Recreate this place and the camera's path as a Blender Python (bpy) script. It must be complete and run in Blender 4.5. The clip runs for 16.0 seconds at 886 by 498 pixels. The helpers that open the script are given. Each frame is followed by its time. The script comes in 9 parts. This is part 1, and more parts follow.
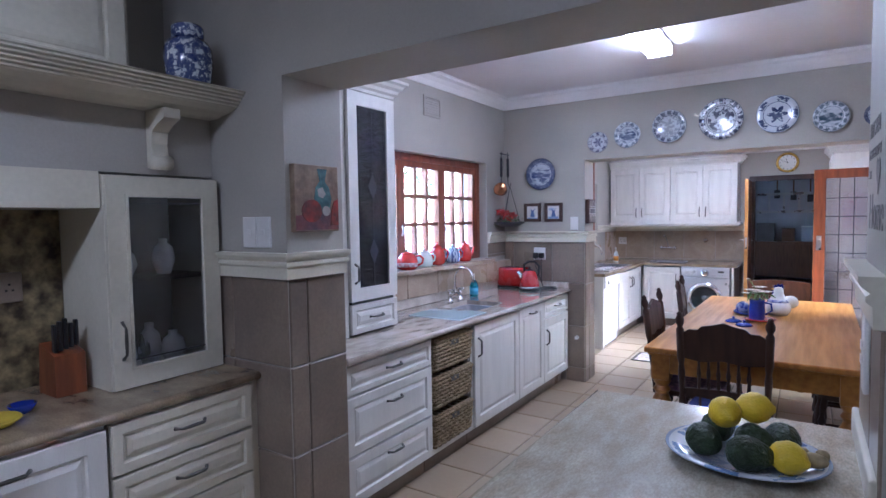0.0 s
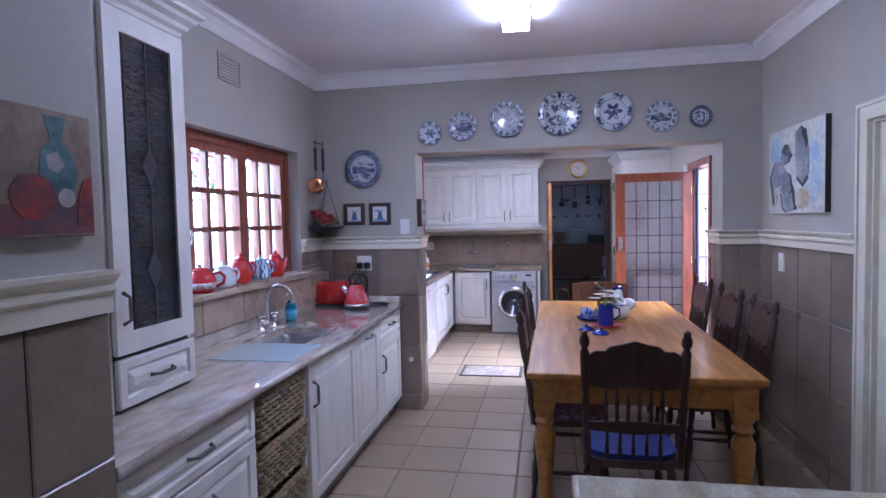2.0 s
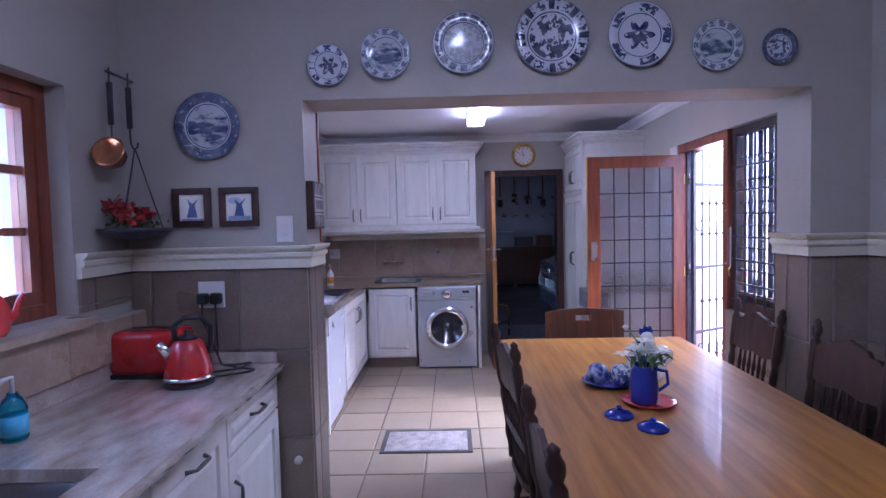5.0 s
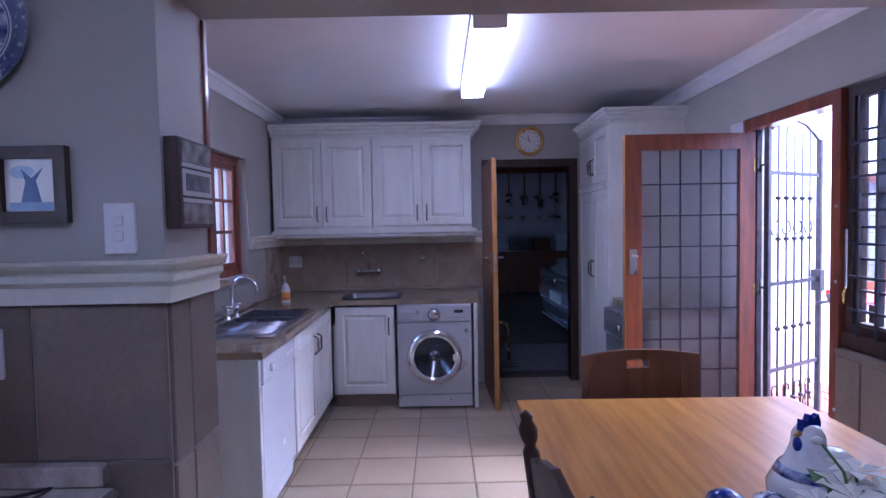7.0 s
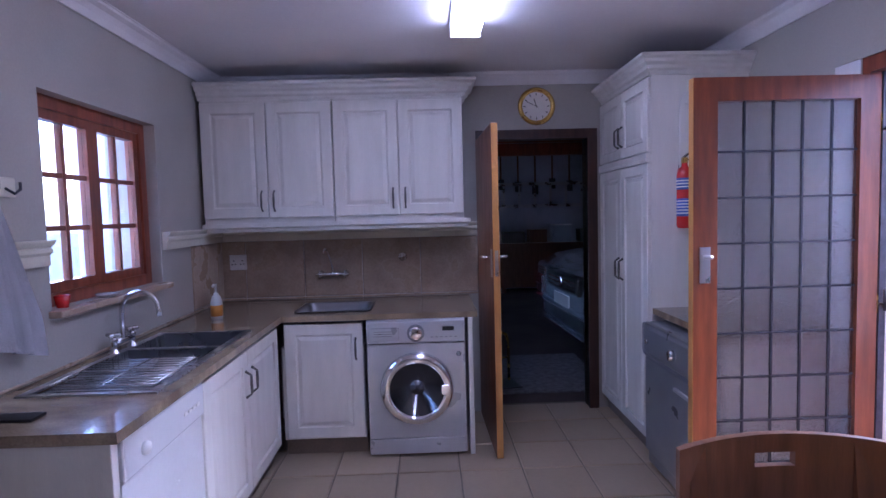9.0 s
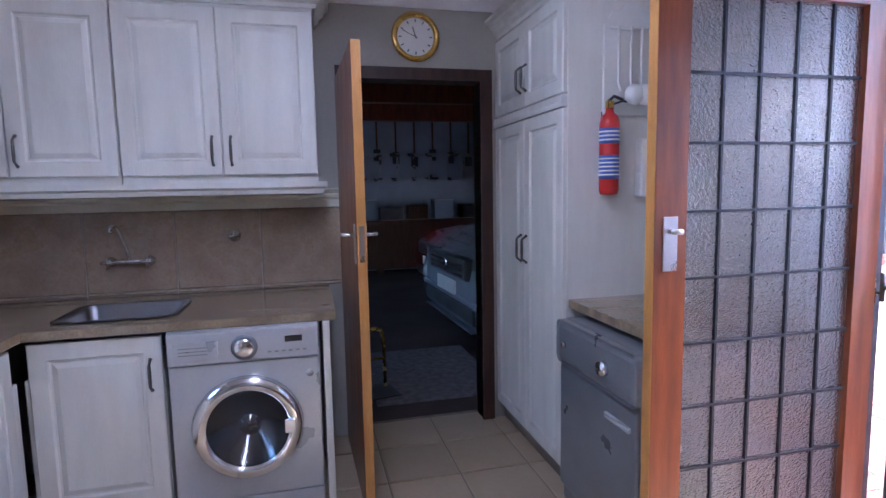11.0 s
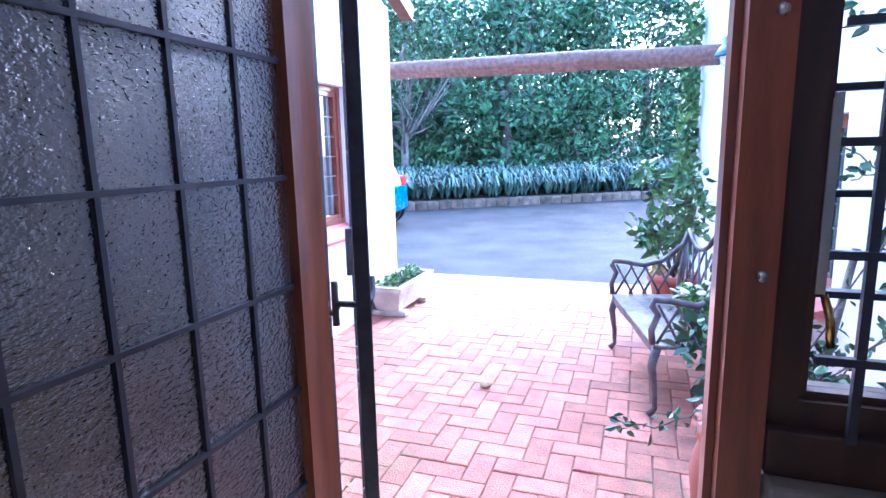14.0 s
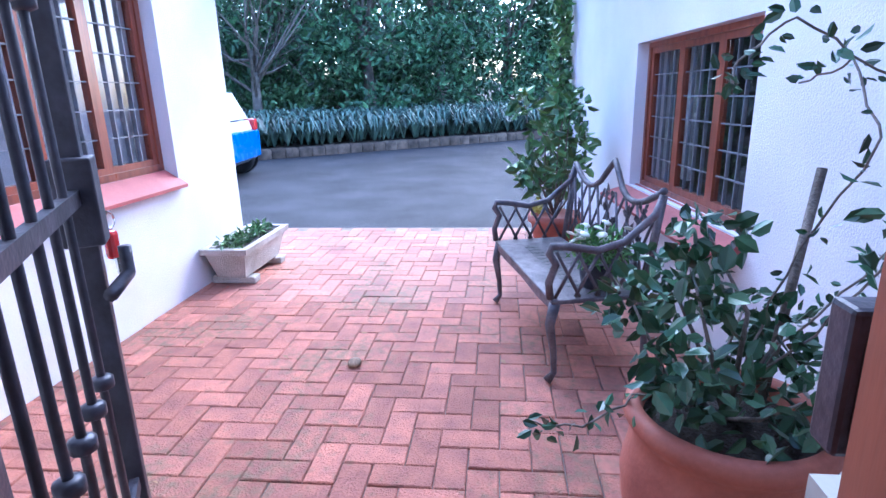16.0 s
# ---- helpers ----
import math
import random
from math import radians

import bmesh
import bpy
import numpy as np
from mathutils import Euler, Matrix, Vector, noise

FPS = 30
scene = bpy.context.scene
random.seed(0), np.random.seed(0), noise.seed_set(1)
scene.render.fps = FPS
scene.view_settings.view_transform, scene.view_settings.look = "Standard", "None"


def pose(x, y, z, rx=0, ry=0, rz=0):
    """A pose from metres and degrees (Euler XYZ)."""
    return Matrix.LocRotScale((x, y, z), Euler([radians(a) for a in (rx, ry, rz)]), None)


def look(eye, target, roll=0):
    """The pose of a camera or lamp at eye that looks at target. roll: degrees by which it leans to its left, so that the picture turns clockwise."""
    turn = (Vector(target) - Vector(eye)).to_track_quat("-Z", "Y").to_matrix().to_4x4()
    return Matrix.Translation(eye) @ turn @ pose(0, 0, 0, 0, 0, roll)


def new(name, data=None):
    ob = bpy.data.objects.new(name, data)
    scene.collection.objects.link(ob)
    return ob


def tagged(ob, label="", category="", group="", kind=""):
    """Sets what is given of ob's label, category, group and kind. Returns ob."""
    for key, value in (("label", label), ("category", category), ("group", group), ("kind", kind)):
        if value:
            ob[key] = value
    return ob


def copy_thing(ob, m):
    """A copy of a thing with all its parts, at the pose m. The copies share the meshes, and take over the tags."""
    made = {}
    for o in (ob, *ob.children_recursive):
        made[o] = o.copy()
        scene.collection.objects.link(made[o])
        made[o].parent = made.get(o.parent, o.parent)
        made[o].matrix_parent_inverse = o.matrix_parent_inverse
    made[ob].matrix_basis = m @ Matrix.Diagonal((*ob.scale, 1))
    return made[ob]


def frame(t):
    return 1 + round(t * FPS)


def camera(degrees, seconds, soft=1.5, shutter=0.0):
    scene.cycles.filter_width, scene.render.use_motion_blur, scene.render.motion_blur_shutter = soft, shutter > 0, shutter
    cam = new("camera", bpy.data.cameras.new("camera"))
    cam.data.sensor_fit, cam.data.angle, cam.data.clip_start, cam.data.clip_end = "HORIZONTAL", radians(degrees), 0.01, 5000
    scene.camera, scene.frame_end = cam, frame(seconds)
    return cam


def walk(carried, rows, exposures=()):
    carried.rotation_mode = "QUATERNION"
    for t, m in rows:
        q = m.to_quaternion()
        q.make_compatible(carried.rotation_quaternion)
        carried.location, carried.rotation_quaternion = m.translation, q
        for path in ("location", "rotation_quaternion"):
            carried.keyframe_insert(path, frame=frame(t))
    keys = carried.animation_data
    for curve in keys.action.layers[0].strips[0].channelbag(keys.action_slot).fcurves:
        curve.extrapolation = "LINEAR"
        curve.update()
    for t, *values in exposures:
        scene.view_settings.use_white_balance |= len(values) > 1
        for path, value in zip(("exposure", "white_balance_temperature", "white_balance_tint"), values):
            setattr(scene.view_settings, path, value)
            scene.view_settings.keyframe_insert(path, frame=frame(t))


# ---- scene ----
cam = camera(77.3, 16.0)
PATH = [
    (0, (0.009, -0.054, 1.548), (-1.089, 1.615, 1.438), -0.9),
    (0.5, (-0.14, 0.054, 1.536), (-1.033, 1.841, 1.431), -1.1),
    (1, (-0.368, 0.263, 1.535), (-1.084, 2.127, 1.435), -1.2),
    (1.5, (-0.576, 0.433, 1.524), (-1.128, 2.352, 1.426), -1.3),
    (2, (-0.697, 0.623, 1.514), (-1.061, 2.587, 1.417), -1.3),
    (2.5, (-0.828, 0.869, 1.527), (-1.063, 2.853, 1.428), -1.4),
    (3, (-0.916, 1.162, 1.526), (-1.095, 3.151, 1.425), -1.4),
    (3.5, (-0.975, 1.48, 1.507), (-1.117, 3.472, 1.412), -1.5),
    (4, (-1.028, 1.789, 1.507), (-1.109, 3.785, 1.406), -1.7),
    (6.5, (-1.034, 3.332, 1.486), (-1.052, 5.329, 1.394), -1.2),
    (7, (-1.047, 3.615, 1.481), (-1.043, 5.613, 1.391), -1.1),
    (8, (-1.037, 4.164, 1.504), (-1.004, 6.162, 1.414), -1.4),
    (10.5, (-0.953, 5.447, 1.4), (-0.709, 7.421, 1.191), -1.2),
    (11, (-0.852, 5.646, 1.391), (-0.377, 7.577, 1.177), -1.1),
    (11.5, (-0.796, 5.817, 1.366), (0.042, 7.62, 1.153), -0.5),
    (12, (-0.703, 5.957, 1.367), (0.535, 7.513, 1.15), -1.3),
    (12.5, (-0.527, 6.059, 1.375), (0.927, 7.405, 1.106), -2.5),
    (13, (-0.383, 6.172, 1.366), (1.23, 7.318, 1.072), -2.1),
    (13.5, (-0.211, 6.322, 1.361), (1.541, 7.229, 1.035), -1.4),
    (14, (-0.045, 6.415, 1.355), (1.811, 7.074, 1.007), -1.2),
    (14.5, (0.131, 6.485, 1.347), (2.031, 6.995, 0.985), -1.3),
    (15, (0.315, 6.505, 1.301), (2.234, 6.915, 0.916), -1.6),
    (15.5, (0.477, 6.546, 1.249), (2.403, 6.851, 0.803), -1.5),
    (16, (0.586, 6.532, 1.22), (2.501, 6.738, 0.682), -1.5),
]
# the camera's own exposure and white balance along the walk: seconds, stops, kelvin, tint
LIGHTING = [(0.0, 5.85, 5050, 13), (1.5, 5.6, 5000, 18), (3.5, 5.1, 4900, 27), (6.5, 4.6, 4700, 31), (8.0, 4.25, 4650, 32), (10.5, 5.0, 5100, 22), (11.2, 4.95, 4900, 15), (12.2, 4.7, 4700, 14), (13.2, 4.0, 4450, 14), (14.5, 3.5, 4480, 15), (15.5, 3.0, 4530, 16), (16.0, 2.65, 4550, 16)]
walk(cam, [(t, look(eye, target, roll)) for t, eye, target, roll in PATH], LIGHTING)

# ---- light ----
world = bpy.data.worlds.new("world")
scene.world = world
world.use_nodes = True
wn = world.node_tree
sky = wn.nodes.new("ShaderNodeTexSky")
sky.sky_type, sky.sun_disc = "NISHITA", False
sky.sun_elevation, sky.sun_rotation = radians(42), radians(111)
sky.air_density, sky.dust_density, sky.ozone_density = 1.2, 3.0, 1.0
wn.links.new(sky.outputs[0], wn.nodes["Background"].inputs[0])
wn.nodes["Background"].inputs[1].default_value = 0.15

sun = new("sun", bpy.data.lights.new("sun", "SUN"))
sun.data.energy, sun.data.angle, sun.data.color = 0.5, radians(40), (1.0, 0.98, 0.86)
sun.matrix_world = pose(0, 0, 20, 48, 0, 111)


# ---- materials ----
def mat(name, col, rough=0.5, metal=0.0, var=0.12, scale=6.0, grain=60.0, bump=0.05, stretch=(1, 1, 1), col2=None, obj=0.0, spec=0.5, coat=0.0, stain=0.0):
    """Colour with broad stains and fine grain, bump from the grain, and a small change from object to object."""
    m = bpy.data.materials.new(name)
    m.use_nodes = True
    n, l = m.node_tree.nodes, m.node_tree.links
    b = n["Principled BSDF"]
    tc = n.new("ShaderNodeTexCoord")
    mp = n.new("ShaderNodeMapping")
    mp.inputs["Scale"].default_value = stretch
    l.new(tc.outputs["Object"], mp.inputs[0])
    inf = n.new("ShaderNodeObjectInfo")
    add = n.new("ShaderNodeVectorMath")
    add.operation = "MULTIPLY_ADD"
    rnd = n.new("ShaderNodeCombineXYZ")
    for i in range(3):
        l.new(inf.outputs["Random"], rnd.inputs[i])
    l.new(rnd.outputs[0], add.inputs[0])
    add.inputs[1].default_value = (17.0, 9.0, 5.0)
    l.new(mp.outputs[0], add.inputs[2])
    n1, n2 = n.new("ShaderNodeTexNoise"), n.new("ShaderNodeTexNoise")
    n1.inputs["Scale"].default_value, n1.inputs["Detail"].default_value = scale, 5
    n2.inputs["Scale"].default_value, n2.inputs["Detail"].default_value = grain, 4
    l.new(add.outputs[0], n1.inputs["Vector"]), l.new(add.outputs[0], n2.inputs["Vector"])
    mix = n.new("ShaderNodeMix")
    mix.data_type = "RGBA"
    c2 = col2 if col2 else tuple(c * (1 - 2 * var) for c in col)
    mix.inputs["A"].default_value, mix.inputs["B"].default_value = (*col, 1), (*c2, 1)
    ramp = n.new("ShaderNodeMapRange")
    ramp.inputs["From Min"].default_value, ramp.inputs["From Max"].default_value = 0.35, 0.68
    l.new(n1.outputs[0], ramp.inputs[0]), l.new(ramp.outputs[0], mix.inputs["Factor"])
    fine = n.new("ShaderNodeMapRange")
    fine.inputs["From Min"].default_value, fine.inputs["From Max"].default_value = 0.3, 0.7
    fine.inputs["To Min"].default_value, fine.inputs["To Max"].default_value = 1 - var * 0.7, 1 + var * 0.5
    l.new(n2.outputs[0], fine.inputs[0])
    mul = n.new("ShaderNodeMix")
    mul.data_type, mul.blend_type = "RGBA", "MULTIPLY"
    mul.inputs["Factor"].default_value = 1
    l.new(mix.outputs["Result"], mul.inputs["A"]), l.new(fine.outputs[0], mul.inputs["B"])
    hsv = n.new("ShaderNodeHueSaturation")
    vary = n.new("ShaderNodeMapRange")
    vary.inputs["To Min"].default_value, vary.inputs["To Max"].default_value = 1 - obj, 1 + obj
    l.new(inf.outputs["Random"], vary.inputs[0]), l.new(vary.outputs[0], hsv.inputs["Value"])
    l.new(mul.outputs["Result"], hsv.inputs["Color"]), l.new(hsv.outputs[0], b.inputs["Base Color"])
    rr = n.new("ShaderNodeMapRange")
    rr.inputs["To Min"].default_value, rr.inputs["To Max"].default_value = max(rough - 0.1, 0.02), min(rough + 0.12, 1)
    l.new(n1.outputs[0], rr.inputs[0]), l.new(rr.outputs[0], b.inputs["Roughness"])
    b.inputs["Metallic"].default_value, b.inputs["Specular IOR Level"].default_value, b.inputs["Coat Weight"].default_value = metal, spec, coat
    if bump:
        bp = n.new("ShaderNodeBump")
        bp.inputs["Strength"].default_value, bp.inputs["Distance"].default_value = min(bump * 4, 1), bump * 0.05
        l.new(n2.outputs[0], bp.inputs["Height"]), l.new(bp.outputs[0], b.inputs["Normal"])
    return m


def wood(name, col, col2, rough=0.4, along=(1, 1, 1), bump=0.03, coat=0.0):
    return mat(name, col, rough, 0, 0.18, 5, 40, bump, along, col2, 0.06, 0.5, coat)


def glass(name, tint=(1, 1, 1), rough=0.0, ripple=0.0, ripple_scale=60.0, stretch=(1, 1, 1), clear=1.0):
    m = bpy.data.materials.new(name)
    m.use_nodes = True
    n, l = m.node_tree.nodes, m.node_tree.links
    b = n["Principled BSDF"]
    b.inputs["Base Color"].default_value = (*tint, 1)
    b.inputs["Transmission Weight"].default_value, b.inputs["Roughness"].default_value, b.inputs["IOR"].default_value = clear, rough, 1.45
    if ripple:
        tc, mp, nz, bp = n.new("ShaderNodeTexCoord"), n.new("ShaderNodeMapping"), n.new("ShaderNodeTexNoise"), n.new("ShaderNodeBump")
        mp.inputs["Scale"].default_value = stretch
        nz.inputs["Scale"].default_value, nz.inputs["Detail"].default_value = ripple_scale, 2
        bp.inputs["Strength"].default_value, bp.inputs["Distance"].default_value = 1.0, ripple
        l.new(tc.outputs["Object"], mp.inputs[0]), l.new(mp.outputs[0], nz.inputs["Vector"])
        l.new(nz.outputs[0], bp.inputs["Height"]), l.new(bp.outputs[0], b.inputs["Normal"])
    return m


def glow(name, col, power):
    m = bpy.data.materials.new(name)
    m.use_nodes = True
    b = m.node_tree.nodes["Principled BSDF"]
    b.inputs["Base Color"].default_value = (*col, 1)
    b.inputs["Emission Color"].default_value, b.inputs["Emission Strength"].default_value = (*col, 1), power
    return m


def delft(name, rim, density, centre=0.55, outer=9.0, ground=(0.54, 0.59, 0.66), ink=(0.012, 0.03, 0.15), solid_rim=0.3, scene_band=0.0):
    """Blue painted ware: a patterned rim and a painted middle on white glaze."""
    m = bpy.data.materials.new(name)
    m.use_nodes = True
    n, l = m.node_tree.nodes, m.node_tree.links
    b = n["Principled BSDF"]
    tc = n.new("ShaderNodeTexCoord")
    sep = n.new("ShaderNodeSeparateXYZ")
    l.new(tc.outputs["Object"], sep.inputs[0])

    def op(kind, a, c=0.0, d=0.0):
        q = n.new("ShaderNodeMath")
        q.operation = kind
        for i, v in enumerate((a, c, d)):
            if hasattr(v, "is_linked"):
                l.new(v, q.inputs[i])
            else:
                q.inputs[i].default_value = v
        return q.outputs[0]
    r = op("SQRT", op("ADD", op("MULTIPLY", sep.outputs[0], sep.outputs[0]), op("MULTIPLY", sep.outputs[1], sep.outputs[1])))
    ang = op("ARCTAN2", sep.outputs[1], sep.outputs[0])
    petals = op("GREATER_THAN", op("ADD", op("MULTIPLY", op("SINE", op("MULTIPLY", ang, density * 2.0)), op("SINE", op("MULTIPLY", r, 240.0))), op("MULTIPLY", op("SINE", op("MULTIPLY", ang, density * 1.0)), 0.35)), 0.05)
    nz = n.new("ShaderNodeTexNoise")
    nz.inputs["Scale"].default_value, nz.inputs["Detail"].default_value, nz.inputs["Roughness"].default_value = 34, 7, 0.7
    l.new(tc.outputs["Object"], nz.inputs["Vector"])
    band = op("MAXIMUM", op("SUBTRACT", 1.0, op("MULTIPLY", op("ABSOLUTE", op("ADD", sep.outputs[1], 0.012)), 26.0)), -0.6)
    paint = op("GREATER_THAN", op("ADD", nz.outputs[0], op("MULTIPLY", band, scene_band)), centre)
    on_rim = op("GREATER_THAN", r, rim)
    edge = op("MULTIPLY", op("GREATER_THAN", r, rim * 0.93), op("LESS_THAN", r, rim * 0.98))
    fac = op("ADD", op("MULTIPLY", op("MAXIMUM", petals, solid_rim), on_rim), op("MULTIPLY", op("SUBTRACT", 1.0, on_rim), paint))
    fac = op("MINIMUM", op("MAXIMUM", op("MAXIMUM", fac, edge), op("GREATER_THAN", r, outer * 0.94)), 1.0)
    wash = op("MULTIPLY", op("MULTIPLY", fac, op("SUBTRACT", 1.0, op("MULTIPLY", op("GREATER_THAN", r, rim), op("LESS_THAN", r, rim * 1.07)))), op("MINIMUM", op("ADD", 0.5, op("MULTIPLY", nz.outputs[0], 0.75)), 1.0))
    mix = n.new("ShaderNodeMix")
    mix.data_type = "RGBA"
    mix.inputs["A"].default_value, mix.inputs["B"].default_value = (*ground, 1), (*ink, 1)
    l.new(wash, mix.inputs["Factor"]), l.new(mix.outputs["Result"], b.inputs["Base Color"])
    b.inputs["Roughness"].default_value, b.inputs["Coat Weight"].default_value = 0.18, 0.6
    return m


def painted(name, radius, rim, k, mid, ink):
    """Glaze of a wall plate: a rim pattern with k repeats, a ring, and a painted middle."""
    m = bpy.data.materials.new(name)
    m.use_nodes = True
    n, l = m.node_tree.nodes, m.node_tree.links
    b = n["Principled BSDF"]
    tc, mp = n.new("ShaderNodeTexCoord"), n.new("ShaderNodeMapping")
    mp.inputs["Scale"].default_value = (1 / radius, 1 / radius, 1 / radius)
    l.new(tc.outputs["Object"], mp.inputs[0])
    sep = n.new("ShaderNodeSeparateXYZ")
    l.new(mp.outputs[0], sep.inputs[0])

    def op(kind, a, c=0.0):
        q = n.new("ShaderNodeMath")
        q.operation = kind
        for i, v in enumerate((a, c)):
            if hasattr(v, "is_linked"):
                l.new(v, q.inputs[i])
            else:
                q.inputs[i].default_value = v
        return q.outputs[0]

    def speck(scale, squash, seed):
        mp2, nz = n.new("ShaderNodeMapping"), n.new("ShaderNodeTexNoise")
        mp2.inputs["Scale"].default_value, mp2.inputs["Location"].default_value = (1, squash, 1), (seed, seed * 0.7, 0)
        nz.inputs["Scale"].default_value, nz.inputs["Detail"].default_value, nz.inputs["Roughness"].default_value = scale, 5, 0.6
        l.new(mp.outputs[0], mp2.inputs[0]), l.new(mp2.outputs[0], nz.inputs["Vector"])
        return nz.outputs[0]
    x, y = sep.outputs[0], sep.outputs[1]
    r = op("SQRT", op("ADD", op("MULTIPLY", x, x), op("MULTIPLY", y, y)))
    ang = op("ARCTAN2", y, x)
    wave = op("COSINE", op("MULTIPLY", ang, float(k)))
    fine = speck(7.0, 1.0, k * 1.3)

    def band(lo, hi):
        return op("MULTIPLY", op("GREATER_THAN", r, lo), op("LESS_THAN", r, hi))
    if rim == "panels":
        rim_fac = op("MULTIPLY", band(0.72, 0.97), op("MAXIMUM", op("GREATER_THAN", wave, 0.72), op("MULTIPLY", op("GREATER_THAN", fine, 0.53), op("LESS_THAN", wave, 0.55))))
    elif rim == "sprigs":
        rim_fac = op("MULTIPLY", band(0.70, 0.93), op("MULTIPLY", op("GREATER_THAN", wave, -0.1), op("GREATER_THAN", fine, 0.44)))
    elif rim == "leaves":
        rim_fac = op("MULTIPLY", band(0.72, 0.94), op("MULTIPLY", op("GREATER_THAN", op("ADD", fine, op("MULTIPLY", wave, 0.10)), 0.475), 0.8))
    elif rim == "circles":
        rim_fac = op("MULTIPLY", band(0.70, 0.93), op("MAXIMUM", op("MULTIPLY", op("LESS_THAN", wave, 0.35), 0.8), op("GREATER_THAN", fine, 0.56)))
    else:
        rim_fac = op("MULTIPLY", band(0.70, 0.99), op("SUBTRACT", 0.92, op("MULTIPLY", op("GREATER_THAN", fine, 0.60), 0.5)))
    if mid == "scene":
        hor = op("SUBTRACT", 0.19, op("MULTIPLY", op("ABSOLUTE", op("ADD", y, 0.12)), 0.45))
        core = op("MULTIPLY", op("MINIMUM", op("MAXIMUM", op("MULTIPLY", op("SUBTRACT", op("ADD", speck(2.6, 2.4, 3.0 + k), hor), 0.47), 6.0), 0.12), 1.0), op("LESS_THAN", r, 0.62))
    elif mid == "flower":
        petal = op("ADD", 0.36, op("MULTIPLY", op("COSINE", op("MULTIPLY", ang, 6.0)), 0.12))
        core = op("MULTIPLY", op("LESS_THAN", r, petal), op("GREATER_THAN", fine, 0.41))
    elif mid == "tree":
        core = op("MULTIPLY", op("MULTIPLY", op("GREATER_THAN", speck(6.5, 0.8, 5.0), 0.49), op("LESS_THAN", r, 0.60)), 0.95)
    else:
        core = op("MULTIPLY", op("LESS_THAN", r, 0.62), op("MULTIPLY", op("GREATER_THAN", fine, 0.5), 0.45))
    lines = op("MAXIMUM", band(0.635, 0.665), op("MULTIPLY", band(0.965, 1.1), 0.7))
    fac = op("MINIMUM", op("MAXIMUM", op("MAXIMUM", rim_fac, core), lines), 1.0)
    wash = op("MULTIPLY", fac, op("MINIMUM", op("ADD", 0.55, op("MULTIPLY", speck(3.0, 1.0, 9.0), 0.7)), 1.0))
    mix = n.new("ShaderNodeMix")
    mix.data_type = "RGBA"
    mix.inputs["A"].default_value, mix.inputs["B"].default_value = (0.56, 0.60, 0.66, 1), (*ink, 1)
    l.new(wash, mix.inputs["Factor"]), l.new(mix.outputs["Result"], b.inputs["Base Color"])
    b.inputs["Roughness"].default_value, b.inputs["Coat Weight"].default_value = 0.18, 0.6
    return m


M_PAINT = mat("greige_wall_paint", (0.42, 0.395, 0.35), 0.55, 0, 0.05, 2.2, 90, 0.05)
M_CEIL = mat("white_ceiling_paint", (0.80, 0.78, 0.80), 0.7, 0, 0.04, 1.5, 80, 0.04)
M_TRIM = mat("cream_gloss_trim", (0.70, 0.66, 0.54), 0.35, 0, 0.06, 4, 60, 0.03)
M_CORNICE = mat("white_cornice_plaster", (0.82, 0.80, 0.80), 0.55, 0, 0.04, 4, 60, 0.03)
M_WTILE = mat("taupe_ceramic_wall_tile", (0.26, 0.205, 0.155), 0.30, 0, 0.14, 3.0, 70, 0.04, (1, 1, 1), (0.18, 0.14, 0.11), 0.10)
M_SPLASH = mat("sand_ceramic_splash_tile", (0.44, 0.345, 0.25), 0.28, 0, 0.16, 5, 70, 0.04, (1, 1, 1), (0.31, 0.23, 0.165), 0.08)
M_GROUT = mat("pale_grout", (0.48, 0.44, 0.38), 0.9, 0, 0.1, 12, 120, 0.1)
M_FTILE = mat("sand_ceramic_floor_tile", (0.40, 0.315, 0.215), 0.36, 0, 0.05, 1.6, 40, 0.0, (1, 1, 1), (0.37, 0.288, 0.195), 0.10, 0.5)
M_FGROUT = mat("dark_floor_grout", (0.26, 0.22, 0.17), 0.9, 0, 0.15, 14, 120, 0.1)
M_CAB = mat("cream_limed_cabinet_paint", (0.72, 0.70, 0.66), 0.42, 0, 0.04, 3, 50, 0.04, (5, 5, 0.8), (0.65, 0.63, 0.59), 0.03)
M_CABC = mat("warm_cream_cabinet_paint", (0.68, 0.64, 0.53), 0.42, 0, 0.06, 3, 50, 0.04, (1, 1, 1), (0.60, 0.56, 0.45), 0.03)
# Dim cabinet and room insides get shade as colour; also plain dark finish.
M_DARK_AND_SHADE = mat("dark_finish_and_shade", (0.10, 0.09, 0.085), 0.7, 0, 0.1)
M_GRAN = mat("pale_gold_granite", (0.66, 0.59, 0.52), 0.12, 0, 0.2, 6, 90, 0.02, (2.6, 1, 1), (0.40, 0.33, 0.27), 0, 0.5, 0.9)
M_GRAN2 = mat("cream_veined_granite", (0.52, 0.48, 0.38), 0.2, 0, 0.3, 7, 75, 0.02, (2.6, 1, 1), (0.36, 0.31, 0.22), 0, 0.5, 0.3)
M_GRAN3 = mat("brown_gold_granite", (0.36, 0.28, 0.18), 0.16, 0, 0.25, 6, 110, 0.02, (1, 2, 1), (0.20, 0.15, 0.10), 0, 0.5, 0.4)
M_PEWTER = mat("aged_pewter", (0.16, 0.15, 0.14), 0.38, 0.9, 0.15, 30, 200, 0.05)
M_CHROME = mat("chrome", (0.80, 0.80, 0.82), 0.10, 1, 0.03, 8, 80, 0)
M_STEEL = mat("brushed_steel", (0.56, 0.56, 0.58), 0.28, 1, 0.06, 6, 160, 0.02, (1, 14, 1))
